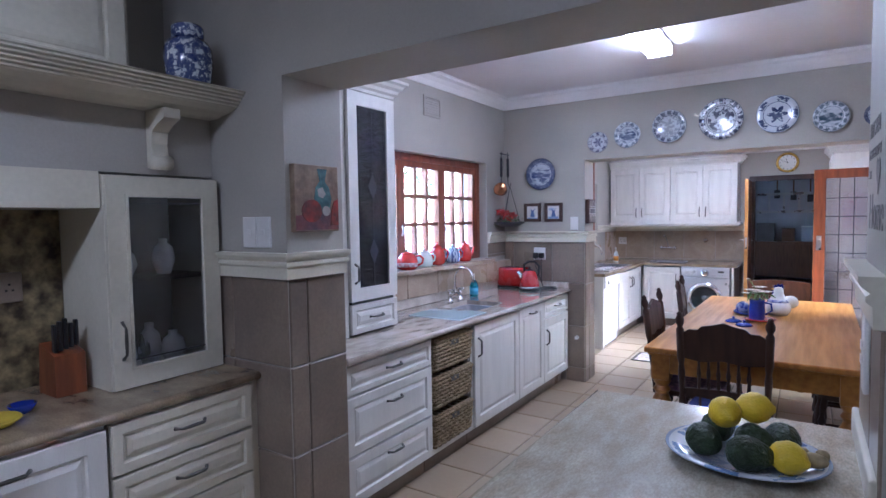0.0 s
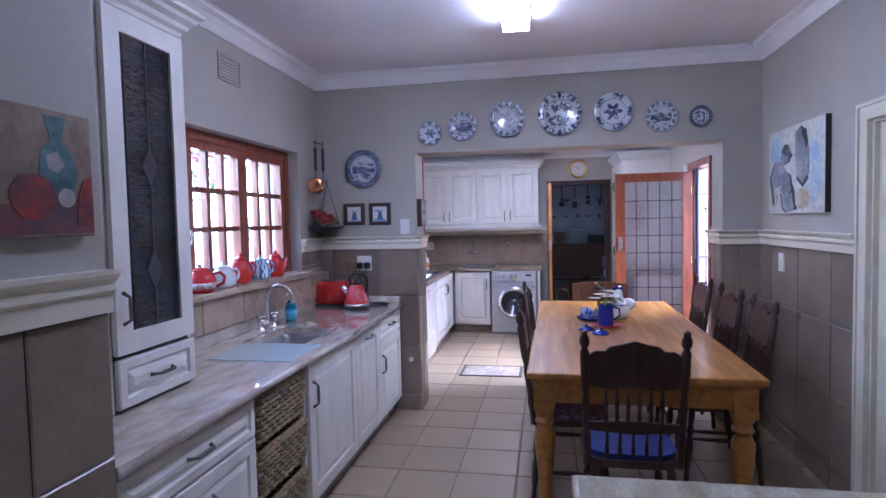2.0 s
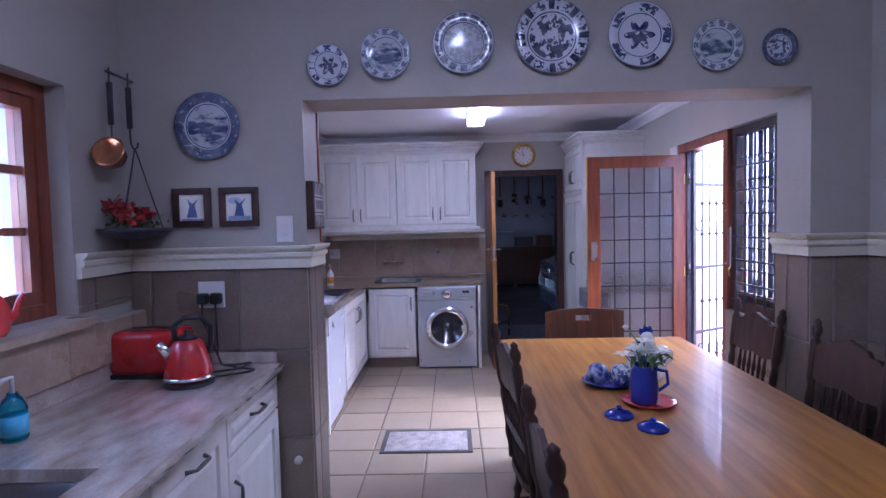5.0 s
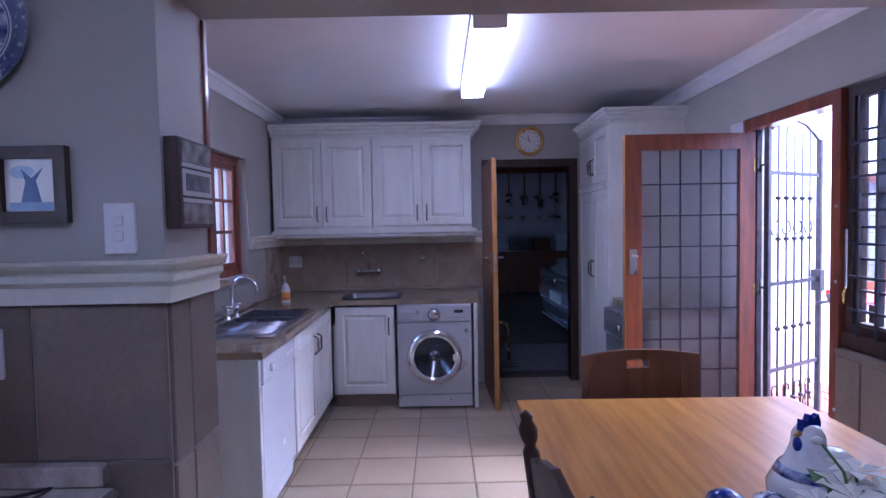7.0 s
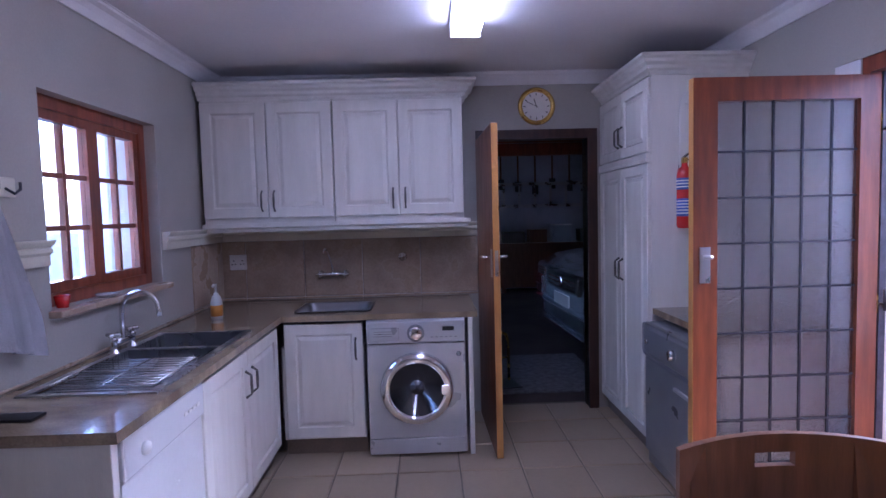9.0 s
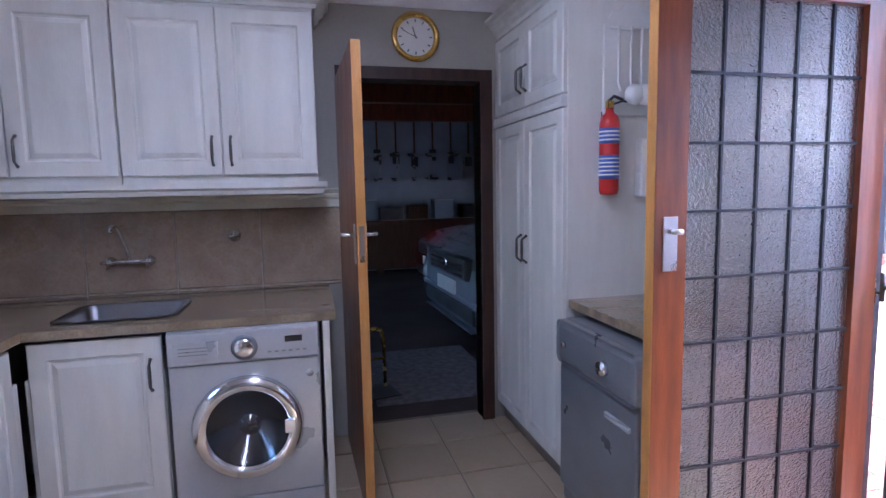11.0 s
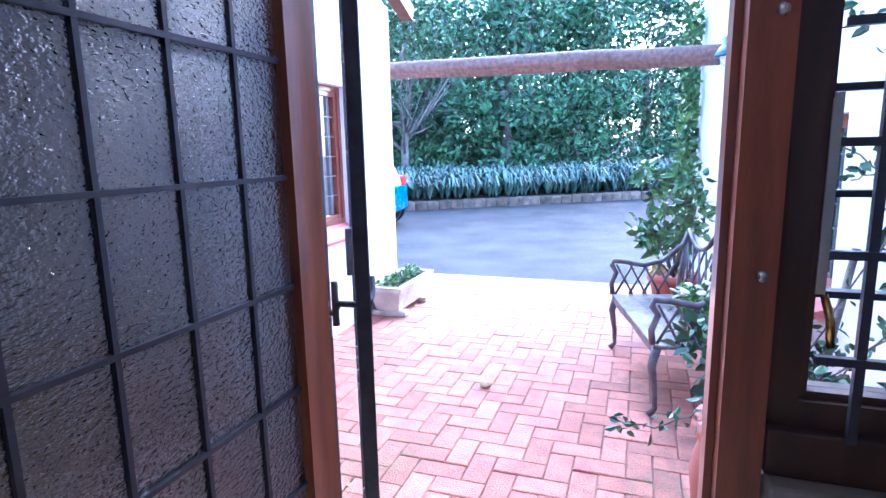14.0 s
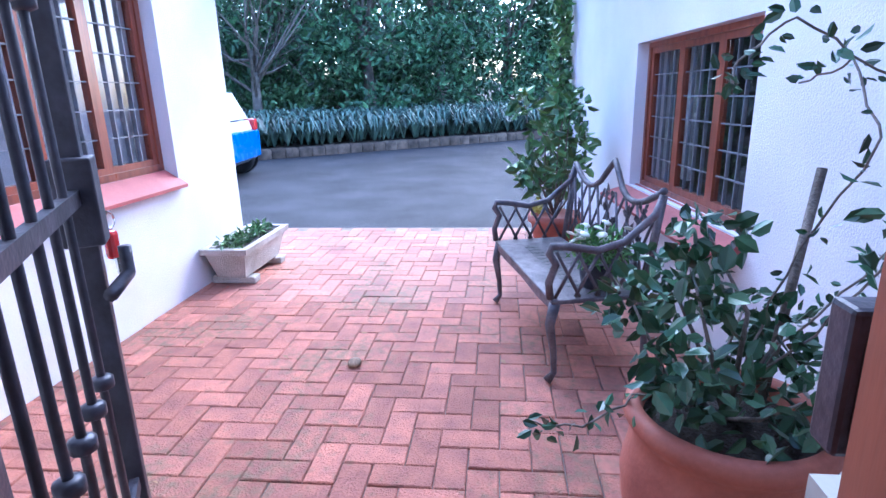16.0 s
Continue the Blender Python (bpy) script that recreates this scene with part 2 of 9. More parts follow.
M_REDWOOD = wood("varnished_meranti", (0.28, 0.075, 0.035), (0.17, 0.045, 0.024), 0.32, (6, 6, 0.7), 0.03, 0.3)
M_ORWOOD = wood("orange_varnished_hardwood", (0.25, 0.070, 0.024), (0.15, 0.040, 0.016), 0.36, (6, 6, 0.7), 0.03, 0.3)
M_DKWOOD = wood("dark_stained_hardwood", (0.055, 0.021, 0.012), (0.026, 0.010, 0.007), 0.46, (5, 5, 0.8), 0.03, 0.0)
M_BRWOOD = wood("brown_stained_hardwood", (0.15, 0.065, 0.035), (0.09, 0.04, 0.022), 0.4, (6, 6, 0.7))
M_TABLE = wood("honey_pine", (0.40, 0.178, 0.029), (0.27, 0.105, 0.016), 0.36, (6, 0.4, 6), 0.03, 0.15)
M_PINE = wood("yellow_pine_edge", (0.52, 0.26, 0.07), (0.42, 0.19, 0.05), 0.4, (6, 6, 0.7))
M_BLACK = mat("black_plastic", (0.018, 0.018, 0.020), 0.35, 0, 0.1)
M_IRON = mat("black_painted_iron", (0.050, 0.050, 0.068), 0.40, 0.2, 0.2, 20, 90, 0.08)
M_WHITEP = mat("white_plastic", (0.74, 0.73, 0.71), 0.35, 0, 0.03)
M_WHITE = mat("white_enamel", (0.76, 0.76, 0.78), 0.22, 0, 0.03, 4, 60, 0.0, coat=0.3)
M_SILVER = mat("silver_enamel", (0.52, 0.53, 0.56), 0.30, 0.35, 0.04, 5, 90, 0.01)
M_DSILVER = mat("dark_silver_enamel", (0.28, 0.29, 0.31), 0.30, 0.5, 0.05, 5, 90, 0.01)
M_RED = mat("red_enamel", (0.62, 0.025, 0.020), 0.16, 0, 0.06, 6, 60, 0.0, coat=0.6)
M_REDM = mat("red_lacquer", (0.50, 0.02, 0.02), 0.25, 0, 0.06, 6, 60, 0.0, coat=0.4)
M_BLUE = mat("cobalt_glaze", (0.012, 0.030, 0.28), 0.15, 0, 0.1, 8, 60, 0.0, coat=0.6)
M_CHINA = mat("white_china", (0.76, 0.75, 0.73), 0.18, 0, 0.04, 8, 60, 0.0, coat=0.5)
M_COPPER = mat("polished_copper", (0.75, 0.33, 0.17), 0.22, 1, 0.1, 12, 80, 0.02)
M_GOLD = mat("brass", (0.70, 0.46, 0.12), 0.25, 1, 0.08, 12, 80, 0.02)
M_WICKER = mat("water_hyacinth_wicker", (0.36, 0.27, 0.15), 0.75, 0, 0.3, 30, 120, 0.25, (1, 1, 1), (0.20, 0.14, 0.07))
M_LEAFG = mat("green_leaf", (0.06, 0.13, 0.035), 0.35, 0, 0.3, 12, 80, 0.05, (1, 1, 1), (0.10, 0.19, 0.05), 0.2)
M_PETALW = mat("white_petal", (0.75, 0.75, 0.66), 0.5, 0, 0.08)
M_PETALR = mat("red_petal", (0.50, 0.03, 0.03), 0.55, 0, 0.2)
M_CLEAR = glass("clear_pane")
M_LEADGL = glass("rippled_leaded_pane", (0.22, 0.23, 0.27), 0.03, 0.03, 9, (1, 1, 7))
M_OBSC = glass("obscured_pane", (0.66, 0.65, 0.67), 0.10, 0.0045, 85, (1, 1, 2.0))
M_LEAD = mat("lead_came", (0.045, 0.045, 0.06), 0.5, 0.5, 0.2)
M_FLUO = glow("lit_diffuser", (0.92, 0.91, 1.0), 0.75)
# Lighter copy of the lead: its grey reflection is in the base colour.
M_LEADSHEEN = mat("pale_lead_sheen", (0.30, 0.31, 0.34), 0.45, 0.5, 0.2)
M_JOINT = mat("sandy_joint", (0.26, 0.20, 0.17), 0.95, 0, 0.3, 6, 120, 0.2, (1, 1, 1), (0.14, 0.12, 0.09))
M_STUCCO = mat("white_stucco", (0.74, 0.74, 0.76), 0.8, 0, 0.05, 2.5, 120, 0.12)
M_SILLRED = mat("red_oxide_sill", (0.42, 0.10, 0.09), 0.55, 0, 0.12, 6, 80, 0.06)
M_TERRA = mat("terracotta", (0.38, 0.12, 0.075), 0.65, 0, 0.15, 5, 80, 0.08, (1, 1, 1), (0.26, 0.075, 0.05))
M_ASPH = mat("damp_asphalt", (0.045, 0.046, 0.052), 0.78, 0, 0.2, 1.2, 220, 0.2, spec=0.25)
M_CONC = mat("cast_concrete", (0.52, 0.49, 0.44), 0.85, 0, 0.2, 5, 110, 0.2, (1, 1, 1), (0.36, 0.33, 0.28))
M_SOIL = mat("dark_soil", (0.035, 0.025, 0.018), 0.95, 0, 0.3, 30, 120, 0.3)
M_BENCH = mat("weathered_cast_aluminium", (0.17, 0.15, 0.16), 0.55, 0.5, 0.25, 14, 120, 0.12)
M_POLE = wood("weathered_pole", (0.30, 0.20, 0.16), (0.18, 0.11, 0.09), 0.8, (0.6, 6, 6), 0.2)
M_CLOTH = mat("white_cotton", (0.72, 0.72, 0.76), 0.9, 0, 0.06, 8, 200, 0.1)
M_SEAT = mat("purple_patterned_seat", (0.30, 0.16, 0.20), 0.9, 0, 0.3, 40, 160, 0.1, (1, 1, 1), (0.06, 0.04, 0.09))
M_GARW = mat("garage_wall_paint", (0.50, 0.52, 0.60), 0.8, 0, 0.1, 2, 60, 0.05)
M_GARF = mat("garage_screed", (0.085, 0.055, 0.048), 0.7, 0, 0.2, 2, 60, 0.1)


# ---- mesh tools ----
def bx(bm, x0, y0, z0, x1, y1, z1):
    v = [bm.verts.new((x, y, z)) for z in (z0, z1) for y in (y0, y1) for x in (x0, x1)]
    for f in ((0, 2, 3, 1), (4, 5, 7, 6), (0, 1, 5, 4), (2, 6, 7, 3), (0, 4, 6, 2), (1, 3, 7, 5)):
        bm.faces.new([v[i] for i in f])
    return bm


def box(x0, y0, z0, x1, y1, z1, bev=0.0, seg=2):
    bm = bx(bmesh.new(), x0, y0, z0, x1, y1, z1)
    if bev:
        bmesh.ops.bevel(bm, geom=bm.edges[:], offset=bev, segments=seg, affect="EDGES", profile=0.5)
    return bm


def boxes(*args):
    bm = bmesh.new()
    for a in args:
        bx(bm, *a)
    return bm


def lathe(profile, n=28, cx=0.0, cy=0.0, bm=None, closed=False):
    """A profile of (radius, height) pairs turned round the upright through (cx, cy)."""
    bm = bm or bmesh.new()
    rings = []
    for r, z in profile:
        if r < 1e-5:
            rings.append([bm.verts.new((cx, cy, z))])
        else:
            rings.append([bm.verts.new((cx + r * math.cos(6.28318531 * i / n), cy + r * math.sin(6.28318531 * i / n), z)) for i in range(n)])
    for a, b in zip(rings, rings[1:]):
        for i in range(n):
            j = (i + 1) % n
            if len(a) == 1 and len(b) == 1:
                continue
            if len(a) == 1:
                bm.faces.new((a[0], b[j], b[i]))
            elif len(b) == 1:
                bm.faces.new((a[i], a[j], b[0]))
            else:
                bm.faces.new((a[i], a[j], b[j], b[i]))
    for ring, flip in ((rings[0], True), (rings[-1], False)):
        if len(ring) > 1:
            bm.faces.new(ring[::-1] if flip else ring)
    return bm


def tube(points, r, n=8, bm=None, taper=None):
    """A round bar along points."""
    bm = bm or bmesh.new()
    pts = [Vector(p) for p in points]
    rings, side = [], None
    for i, p in enumerate(pts):
        d = (pts[min(i + 1, len(pts) - 1)] - pts[max(i - 1, 0)]).normalized()
        if side is None:
            side = d.cross(Vector((0, 0, 1)) if abs(d.z) < 0.9 else Vector((1, 0, 0))).normalized()
        side = (side - d * side.dot(d)).normalized()
        up = d.cross(side)
        rad = taper[i] * r if taper else r
        rings.append([bm.verts.new(p + rad * (side * math.cos(6.28318531 * k / n) + up * math.sin(6.28318531 * k / n))) for k in range(n)])
    for a, b in zip(rings, rings[1:]):
        for k in range(n):
            bm.faces.new((a[k], a[(k + 1) % n], b[(k + 1) % n], b[k]))
    bm.faces.new(rings[0][::-1]), bm.faces.new(rings[-1])
    return bm


def arc(c, r, a0, a1, n=10, plane="xz"):
    out = []
    for i in range(n + 1):
        a = radians(a0 + (a1 - a0) * i / n)
        u, w = r * math.cos(a), r * math.sin(a)
        out.append({"xz": (c[0] + u, c[1], c[2] + w), "yz": (c[0], c[1] + u, c[2] + w), "xy": (c[0] + u, c[1] + w, c[2])}[plane])
    return out


def extrude(outline, d0, d1, plane="xz", bm=None):
    """A flat outline given in a plane, made solid from d0 to d1 along the third axis."""
    bm = bm or bmesh.new()

    def at(u, w, d):
        return {"xz": (u, d, w), "yz": (d, u, w), "xy": (u, w, d)}[plane]
    a = [bm.verts.new(at(u, w, d0)) for u, w in outline]
    b = [bm.verts.new(at(u, w, d1)) for u, w in outline]
    k = len(outline)
    bm.faces.new(a), bm.faces.new(b[::-1])
    for i in range(k):
        bm.faces.new((a[i], b[i], b[(i + 1) % k], a[(i + 1) % k]))
    bmesh.ops.recalc_face_normals(bm, faces=bm.faces[:])
    return bm


def ball(cx, cy, cz, rx, ry=None, rz=None, seg=14, bm=None):
    bm = bm or bmesh.new()
    ry, rz = ry or rx, rz or rx
    bmesh.ops.create_uvsphere(bm, u_segments=seg, v_segments=max(6, seg // 2), radius=1.0, matrix=Matrix.Translation((cx, cy, cz)) @ Matrix.Diagonal((rx, ry, rz, 1)))
    return bm


def put(name, bm, material, smooth=False):
    me = bpy.data.meshes.new(name)
    if smooth:
        for f in bm.faces:
            f.smooth = True
    bm.to_mesh(me)
    bm.free()
    me.materials.append(material)
    if smooth == "auto":
        me.set_sharp_from_angle(angle=radians(38))
    return me


def solid(name, bm, material, label, category="", kind="structure", smooth=False, m=None):
    ob = new(name, put(name, bm, material, smooth))
    if m is not None:
        ob.matrix_world = m
    return tagged(ob, label, category, "", kind)


def thing(name, label, category, x=0.0, y=0.0, z=0.0, rz=0.0, group="", kind="", rx=0.0, ry=0.0):
    ob = new(name)
    ob.empty_display_size = 0.1
    ob.matrix_world = pose(x, y, z, rx, ry, rz)
    return tagged(ob, label, category, group, kind)


def part(name, bm, material, parent, label="", smooth=False, at=None):
    ob = new(name, put(name, bm, material, smooth))
    ob.parent = parent
    if at is not None:
        ob.matrix_basis = at
    return tagged(ob, label)


def share(name, me, parent, m):
    ob = new(name, me)
    ob.parent = parent
    ob.matrix_basis = m
    return ob


def cells(lo, hi, bottom, top, holes):
    """The pieces of a wall's face round its openings (a0, a1, z0, z1)."""
    cuts = sorted({lo, hi, *[h[0] for h in holes], *[h[1] for h in holes]})
    out = []
    for a, b in zip(cuts, cuts[1:]):
        if b <= lo or a >= hi:
            continue
        z = bottom
        for h in sorted((h for h in holes if h[0] < b - 1e-6 and h[1] > a + 1e-6), key=lambda h: h[2]):
            if h[2] > z + 1e-6:
                out.append((a, b, z, h[2]))
            z = max(z, h[3])
        if z < top - 1e-6:
            out.append((a, b, z, top))
    return out


def wall(name, axis, at0, at1, lo, hi, bottom, top, material, label, holes=()):
    bm = bmesh.new()
    for a, b, c, d in cells(lo, hi, bottom, top, holes):
        bx(bm, *((at0, a, c, at1, b, d) if axis == "x" else (a, at0, c, b, at1, d)))
    return solid(name, bm, material, label, "wall")


TILE_MESH = {}


def tile_mesh(w, h, t, material, bev=0.004):
    key = (round(w, 3), round(h, 3), t, material.name)
    if key not in TILE_MESH:
        bm = bmesh.new()
        a = [bm.verts.new(p) for p in ((0, 0, 0), (w, 0, 0), (w, 0, h), (0, 0, h))]
        b = [bm.verts.new(p) for p in ((0, -t + bev, 0), (w, -t + bev, 0), (w, -t + bev, h), (0, -t + bev, h))]
        c = [bm.verts.new(p) for p in ((bev, -t, bev), (w - bev, -t, bev), (w - bev, -t, h - bev), (bev, -t, h - bev))]
        for p, q in ((a, b), (b, c)):
            for i in range(4):
                bm.faces.new((p[i], p[(i + 1) % 4], q[(i + 1) % 4], q[i]))
        bm.faces.new(c)
        TILE_MESH[key] = put("tile", bm, material)
    return TILE_MESH[key]


def tiling(parent, m, length, bottom, top, w, h, material, start=0.0, zstart=0.0, joint=0.005, t=0.008, holes=()):
    """Tiles on a face: m is the pose of the face's low corner, x along it, -y out of it. holes: (a0, a1, z0, z1) left bare."""
    xs = sorted({0.0, length, *[start + i * w for i in range(-2, int(length / w) + 3) if 0.02 < start + i * w < length - 0.02]})
    zs = sorted({bottom, top, *[zstart + i * h for i in range(-12, 14) if bottom + 0.015 < zstart + i * h < top - 0.015]})
    for a, b in zip(xs, xs[1:]):
        for c, d in zip(zs, zs[1:]):
            if any(a < q[1] - 0.01 and b > q[0] + 0.01 and c < q[3] - 0.01 and d > q[2] + 0.01 for q in holes):
                continue
            share("tile", tile_mesh(b - a - joint, d - c - joint, t, material), parent, m @ pose(a + joint / 2, 0, c + joint / 2))


def moulding(points, profile, bm=None, ends=True):
    """A moulding swept along points on the floor plan; profile: (out, up) pairs, out to the right-hand side of the path."""
    bm = bm or bmesh.new()
    pts = [Vector((p[0], p[1])) for p in points]
    z0 = points[0][2]
    rings = []
    for i, p in enumerate(pts):
        d0 = (p - pts[i - 1]).normalized() if i else (pts[1] - p).normalized()
        d1 = (pts[i + 1] - p).normalized() if i < len(pts) - 1 else d0
        n0, n1 = Vector((d0.y, -d0.x)), Vector((d1.y, -d1.x))
        nn = (n0 + n1).normalized()
        k = 1 / max(nn.dot(n0), 0.3)
        rings.append([bm.verts.new((p.x + nn.x * k * o, p.y + nn.y * k * o, z0 + u)) for o, u in profile])
    for a, b in zip(rings, rings[1:]):
        for k in range(len(profile) - 1):
            bm.faces.new((a[k], a[k + 1], b[k + 1], b[k]))
    if ends:
        bm.faces.new(rings[0]), bm.faces.new(rings[-1][::-1])
    bmesh.ops.recalc_face_normals(bm, faces=bm.faces[:])
    return bm


# ---- the house: plan ----
WEST, EAST, NORTH, FAR = -2.52, 0.82, 4.92, 8.74
WEST0 = -2.68
TOP1, TOP2, TOP0 = 2.70, 2.46, 2.70
DADO0, DADO1 = 1.31, 1.41
GROUND = -0.03

# floor
floor = solid("floor", boxes((-2.9, -2.6, -0.12, 1.04, 8.90, -0.008)), M_FGROUT, "dark grout bed under sand coloured ceramic floor tiles", "floor")

# outer walls
wall_west = wall("wall_west", "x", WEST - 0.28, WEST, 1.88, 8.74, 0, TOP1, M_PAINT, "greige painted plaster wall with two wooden windows", [(2.72, 4.55, 1.17, 2.06), (6.92, 7.84, 1.13, 2.0)])
wall_east = wall("wall_east", "x", EAST, EAST + 0.28, 1.0, 9.02, 0, TOP1, M_PAINT, "greige painted plaster wall with a garden door and window", [(6.22, 7.20, 0, 2.08), (5.42, 6.22, 0.84, 2.08), (2.77, 3.57, 0, 1.95)])
wall_north = wall("wall_north", "y", NORTH, NORTH + 0.26, WEST, EAST, 0, TOP1, M_PAINT, "greige painted wall with a wide opening to the scullery", [(-1.70, 0.56, 0, 2.06)])
wall_far = wall("wall_far", "y", FAR, FAR + 0.11, WEST - 0.28, EAST, 0, 2.9, M_PAINT, "greige painted wall with a doorway to the garage", [(-0.60, 0.14, 0, 2.0)])
pier_left = wall("wall_pier_west", "y", 1.54, 1.88, WEST0 - 0.2, -1.83, 0, TOP1, M_PAINT, "greige painted pier beside the kitchen opening")
pier_right = wall("wall_pier_east", "y", 1.40, 1.90, 0.15, EAST + 0.28, 0, TOP1, M_PAINT, "greige painted pier with lettering beside the kitchen opening")
beam = solid("wall_beam", boxes((-1.83, 1.54, 2.155, 0.15, 1.88, TOP1)), M_PAINT, "greige painted beam over the kitchen opening", "wall")
wall_start_w = wall("wall_start_west", "x", WEST0 - 0.2, WEST0, -2.6, 1.54, 0, TOP0, M_PAINT, "greige painted wall behind the cooking range", [])
wall_start_s = wall("wall_start_south", "y", -2.8, -2.6, WEST0 - 0.2, 2.4, 0, TOP0, M_PAINT, "greige painted wall of the front kitchen")
wall_start_e = wall("wall_start_east", "x", 2.2, 2.4, -2.6, 1.2, 0, TOP0, M_PAINT, "greige painted wall of the front kitchen")
wall_start_n = wall("wall_start_north", "y", 1.2, 1.4, 1.1, 2.4, 0, TOP0, M_PAINT, "greige painted wall of the front kitchen")
solid("floor_start", boxes((1.04, -2.6, -0.12, 2.2, 1.2, -0.002)), M_FTILE, "sand coloured tiled floor of the front kitchen", "floor")
ceiling = solid("ceiling", boxes((WEST - 0.28, 1.54, TOP1, EAST + 0.28, NORTH + 0.26, TOP1 + 0.1)), M_CEIL, "white painted plasterboard ceiling over the dining kitchen", "ceiling")
solid("ceiling_scullery", boxes((WEST, NORTH + 0.26, TOP2, EAST, FAR, TOP2 + 0.1)), M_CEIL, "white painted lower ceiling over the scullery", "ceiling")
solid("ceiling_start", boxes((WEST0 - 0.2, -2.8, TOP0 + 0.002, 2.4, 1.54, TOP0 + 0.1)), M_CEIL, "white painted ceiling over the front kitchen", "ceiling")

COVE = [(0, -0.10), (0.012, -0.10), (0.018, -0.088), (0.03, -0.062), (0.055, -0.034), (0.085, -0.02), (0.09, -0.008), (0.10, -0.004), (0.10, -0.0005), (0, -0.0005)]
# clockwise in plan so that the profile points into the room
solid("cornice_kitchen", moulding([(EAST, 1.88, TOP1), (WEST, 1.88, TOP1), (WEST, NORTH, TOP1), (EAST, NORTH, TOP1), (EAST, 1.9, TOP1)], COVE), M_CORNICE, "white coved plaster cornice round the kitchen", "cornice")
solid("cornice_scullery", moulding([(EAST, NORTH + 0.26, TOP2), (WEST, NORTH + 0.26, TOP2), (WEST, FAR, TOP2), (EAST, FAR, TOP2), (EAST, NORTH + 0.27, TOP2)], [(o * 0.8, u * 0.8) for o, u in COVE]), M_CORNICE, "white coved plaster cornice round the scullery", "cornice")

RAIL = [(0, 0), (0.022, 0), (0.022, 0.040), (0.034, 0.052), (0.034, 0.066), (0.026, 0.072), (0.040, 0.082), (0.048, 0.092), (0.048, 0.100), (0, 0.100)]
RAILBIG = [(0, 0), (0.022, 0), (0.024, 0.048), (0.036, 0.058), (0.036, 0.070), (0.028, 0.076), (0.044, 0.09), (0.05, 0.10), (0.05, 0.112), (0, 0.112)]


def dado(name, pts, prof=RAIL, z=DADO0):
    return solid(name, moulding([(x, y, z) for x, y in pts], prof), M_TRIM, "cream gloss painted dado rail moulding", "dado rail")


dado("trim_dado_pier_west", [(WEST0, 1.54), (-1.83, 1.54), (-1.83, 1.88)], RAILBIG, 1.30)
dado("trim_dado_north_west", [(WEST, 4.56), (WEST, NORTH), (-1.70, NORTH), (-1.70, NORTH + 0.26)])
dado("trim_dado_north_east", [(0.56, NORTH + 0.26), (0.56, NORTH), (EAST, NORTH), (EAST, 3.652)])
dado("trim_dado_east", [(EAST, 2.688), (EAST, 1.95)])
dado("trim_dado_pier_east", [(0.9, 1.90), (0.15, 1.90), (0.15, 1.40)], RAILBIG, 1.30)
dado("trim_dado_far_west", [(WEST, 7.86), (WEST, FAR), (-0.67, FAR)])
dado("trim_dado_west", [(WEST, NORTH + 0.26), (WEST, 6.9)])


# ---- joinery ----
def ringed(w, h, rings, x=0.0, z=0.0):
    """A front in the xz plane facing -y, stepped by rings of (inset, depth)."""
    bm = bmesh.new()
    loops = []
    for i, y in rings:
        loops.append([bm.verts.new(p) for p in ((x + i, y, z + i), (x + w - i, y, z + i), (x + w - i, y, z + h - i), (x + i, y, z + h - i))])
    for a, b in zip(loops, loops[1:]):
        for k in range(4):
            bm.faces.new((a[k], a[(k + 1) % 4], b[(k + 1) % 4], b[k]))
    bm.faces.new(loops[-1])
    return bm


def panel(w, h, x=0.0, z=0.0, rim=0.06, t=0.022):
    r = min(rim, h * 0.2)
    return ringed(w, h, [(0, 0), (0, -t + 0.004), (0.004, -t), (r, -t), (r + 0.006, -t + 0.010), (r + 0.014, -t + 0.011), (r + 0.018, -t + 0.008), (r + 0.036, -t + 0.001)], x, z)


def frame_front(w, h, rim, x=0.0, z=0.0, t=0.022):
    bm = bmesh.new()
    for a in ((x, -t, z, x + rim, 0, z + h), (x + w - rim, -t, z, x + w, 0, z + h), (x + rim, -t, z, x + w - rim, 0, z + rim), (x + rim, -t, z + h - rim, x + w - rim, 0, z + h)):
        bx(bm, *a)
    return bm


def handle(parent, x, z, length=0.12, upright=False, y=-0.022):
    """A pewter bow handle with a twisted grip and rosettes."""
    pts, tap = [], []
    n = 14
    for i in range(n + 1):
        s = i / n
        out = 0.028 * min(1, math.sin(math.pi * s) * 2.2)
        d = (s - 0.5) * length
        pts.append((x, y - out - 0.002, z + d) if upright else (x + d, y - out - 0.002, z))
        tap.append(1.5 if i in (0, n) else 0.8 + 0.5 * math.sin(math.pi * s) + 0.18 * (i % 2))
    return part("handle", tube(pts, 0.0052, 6, None, tap), M_PEWTER, parent, "aged pewter bow handle", True)


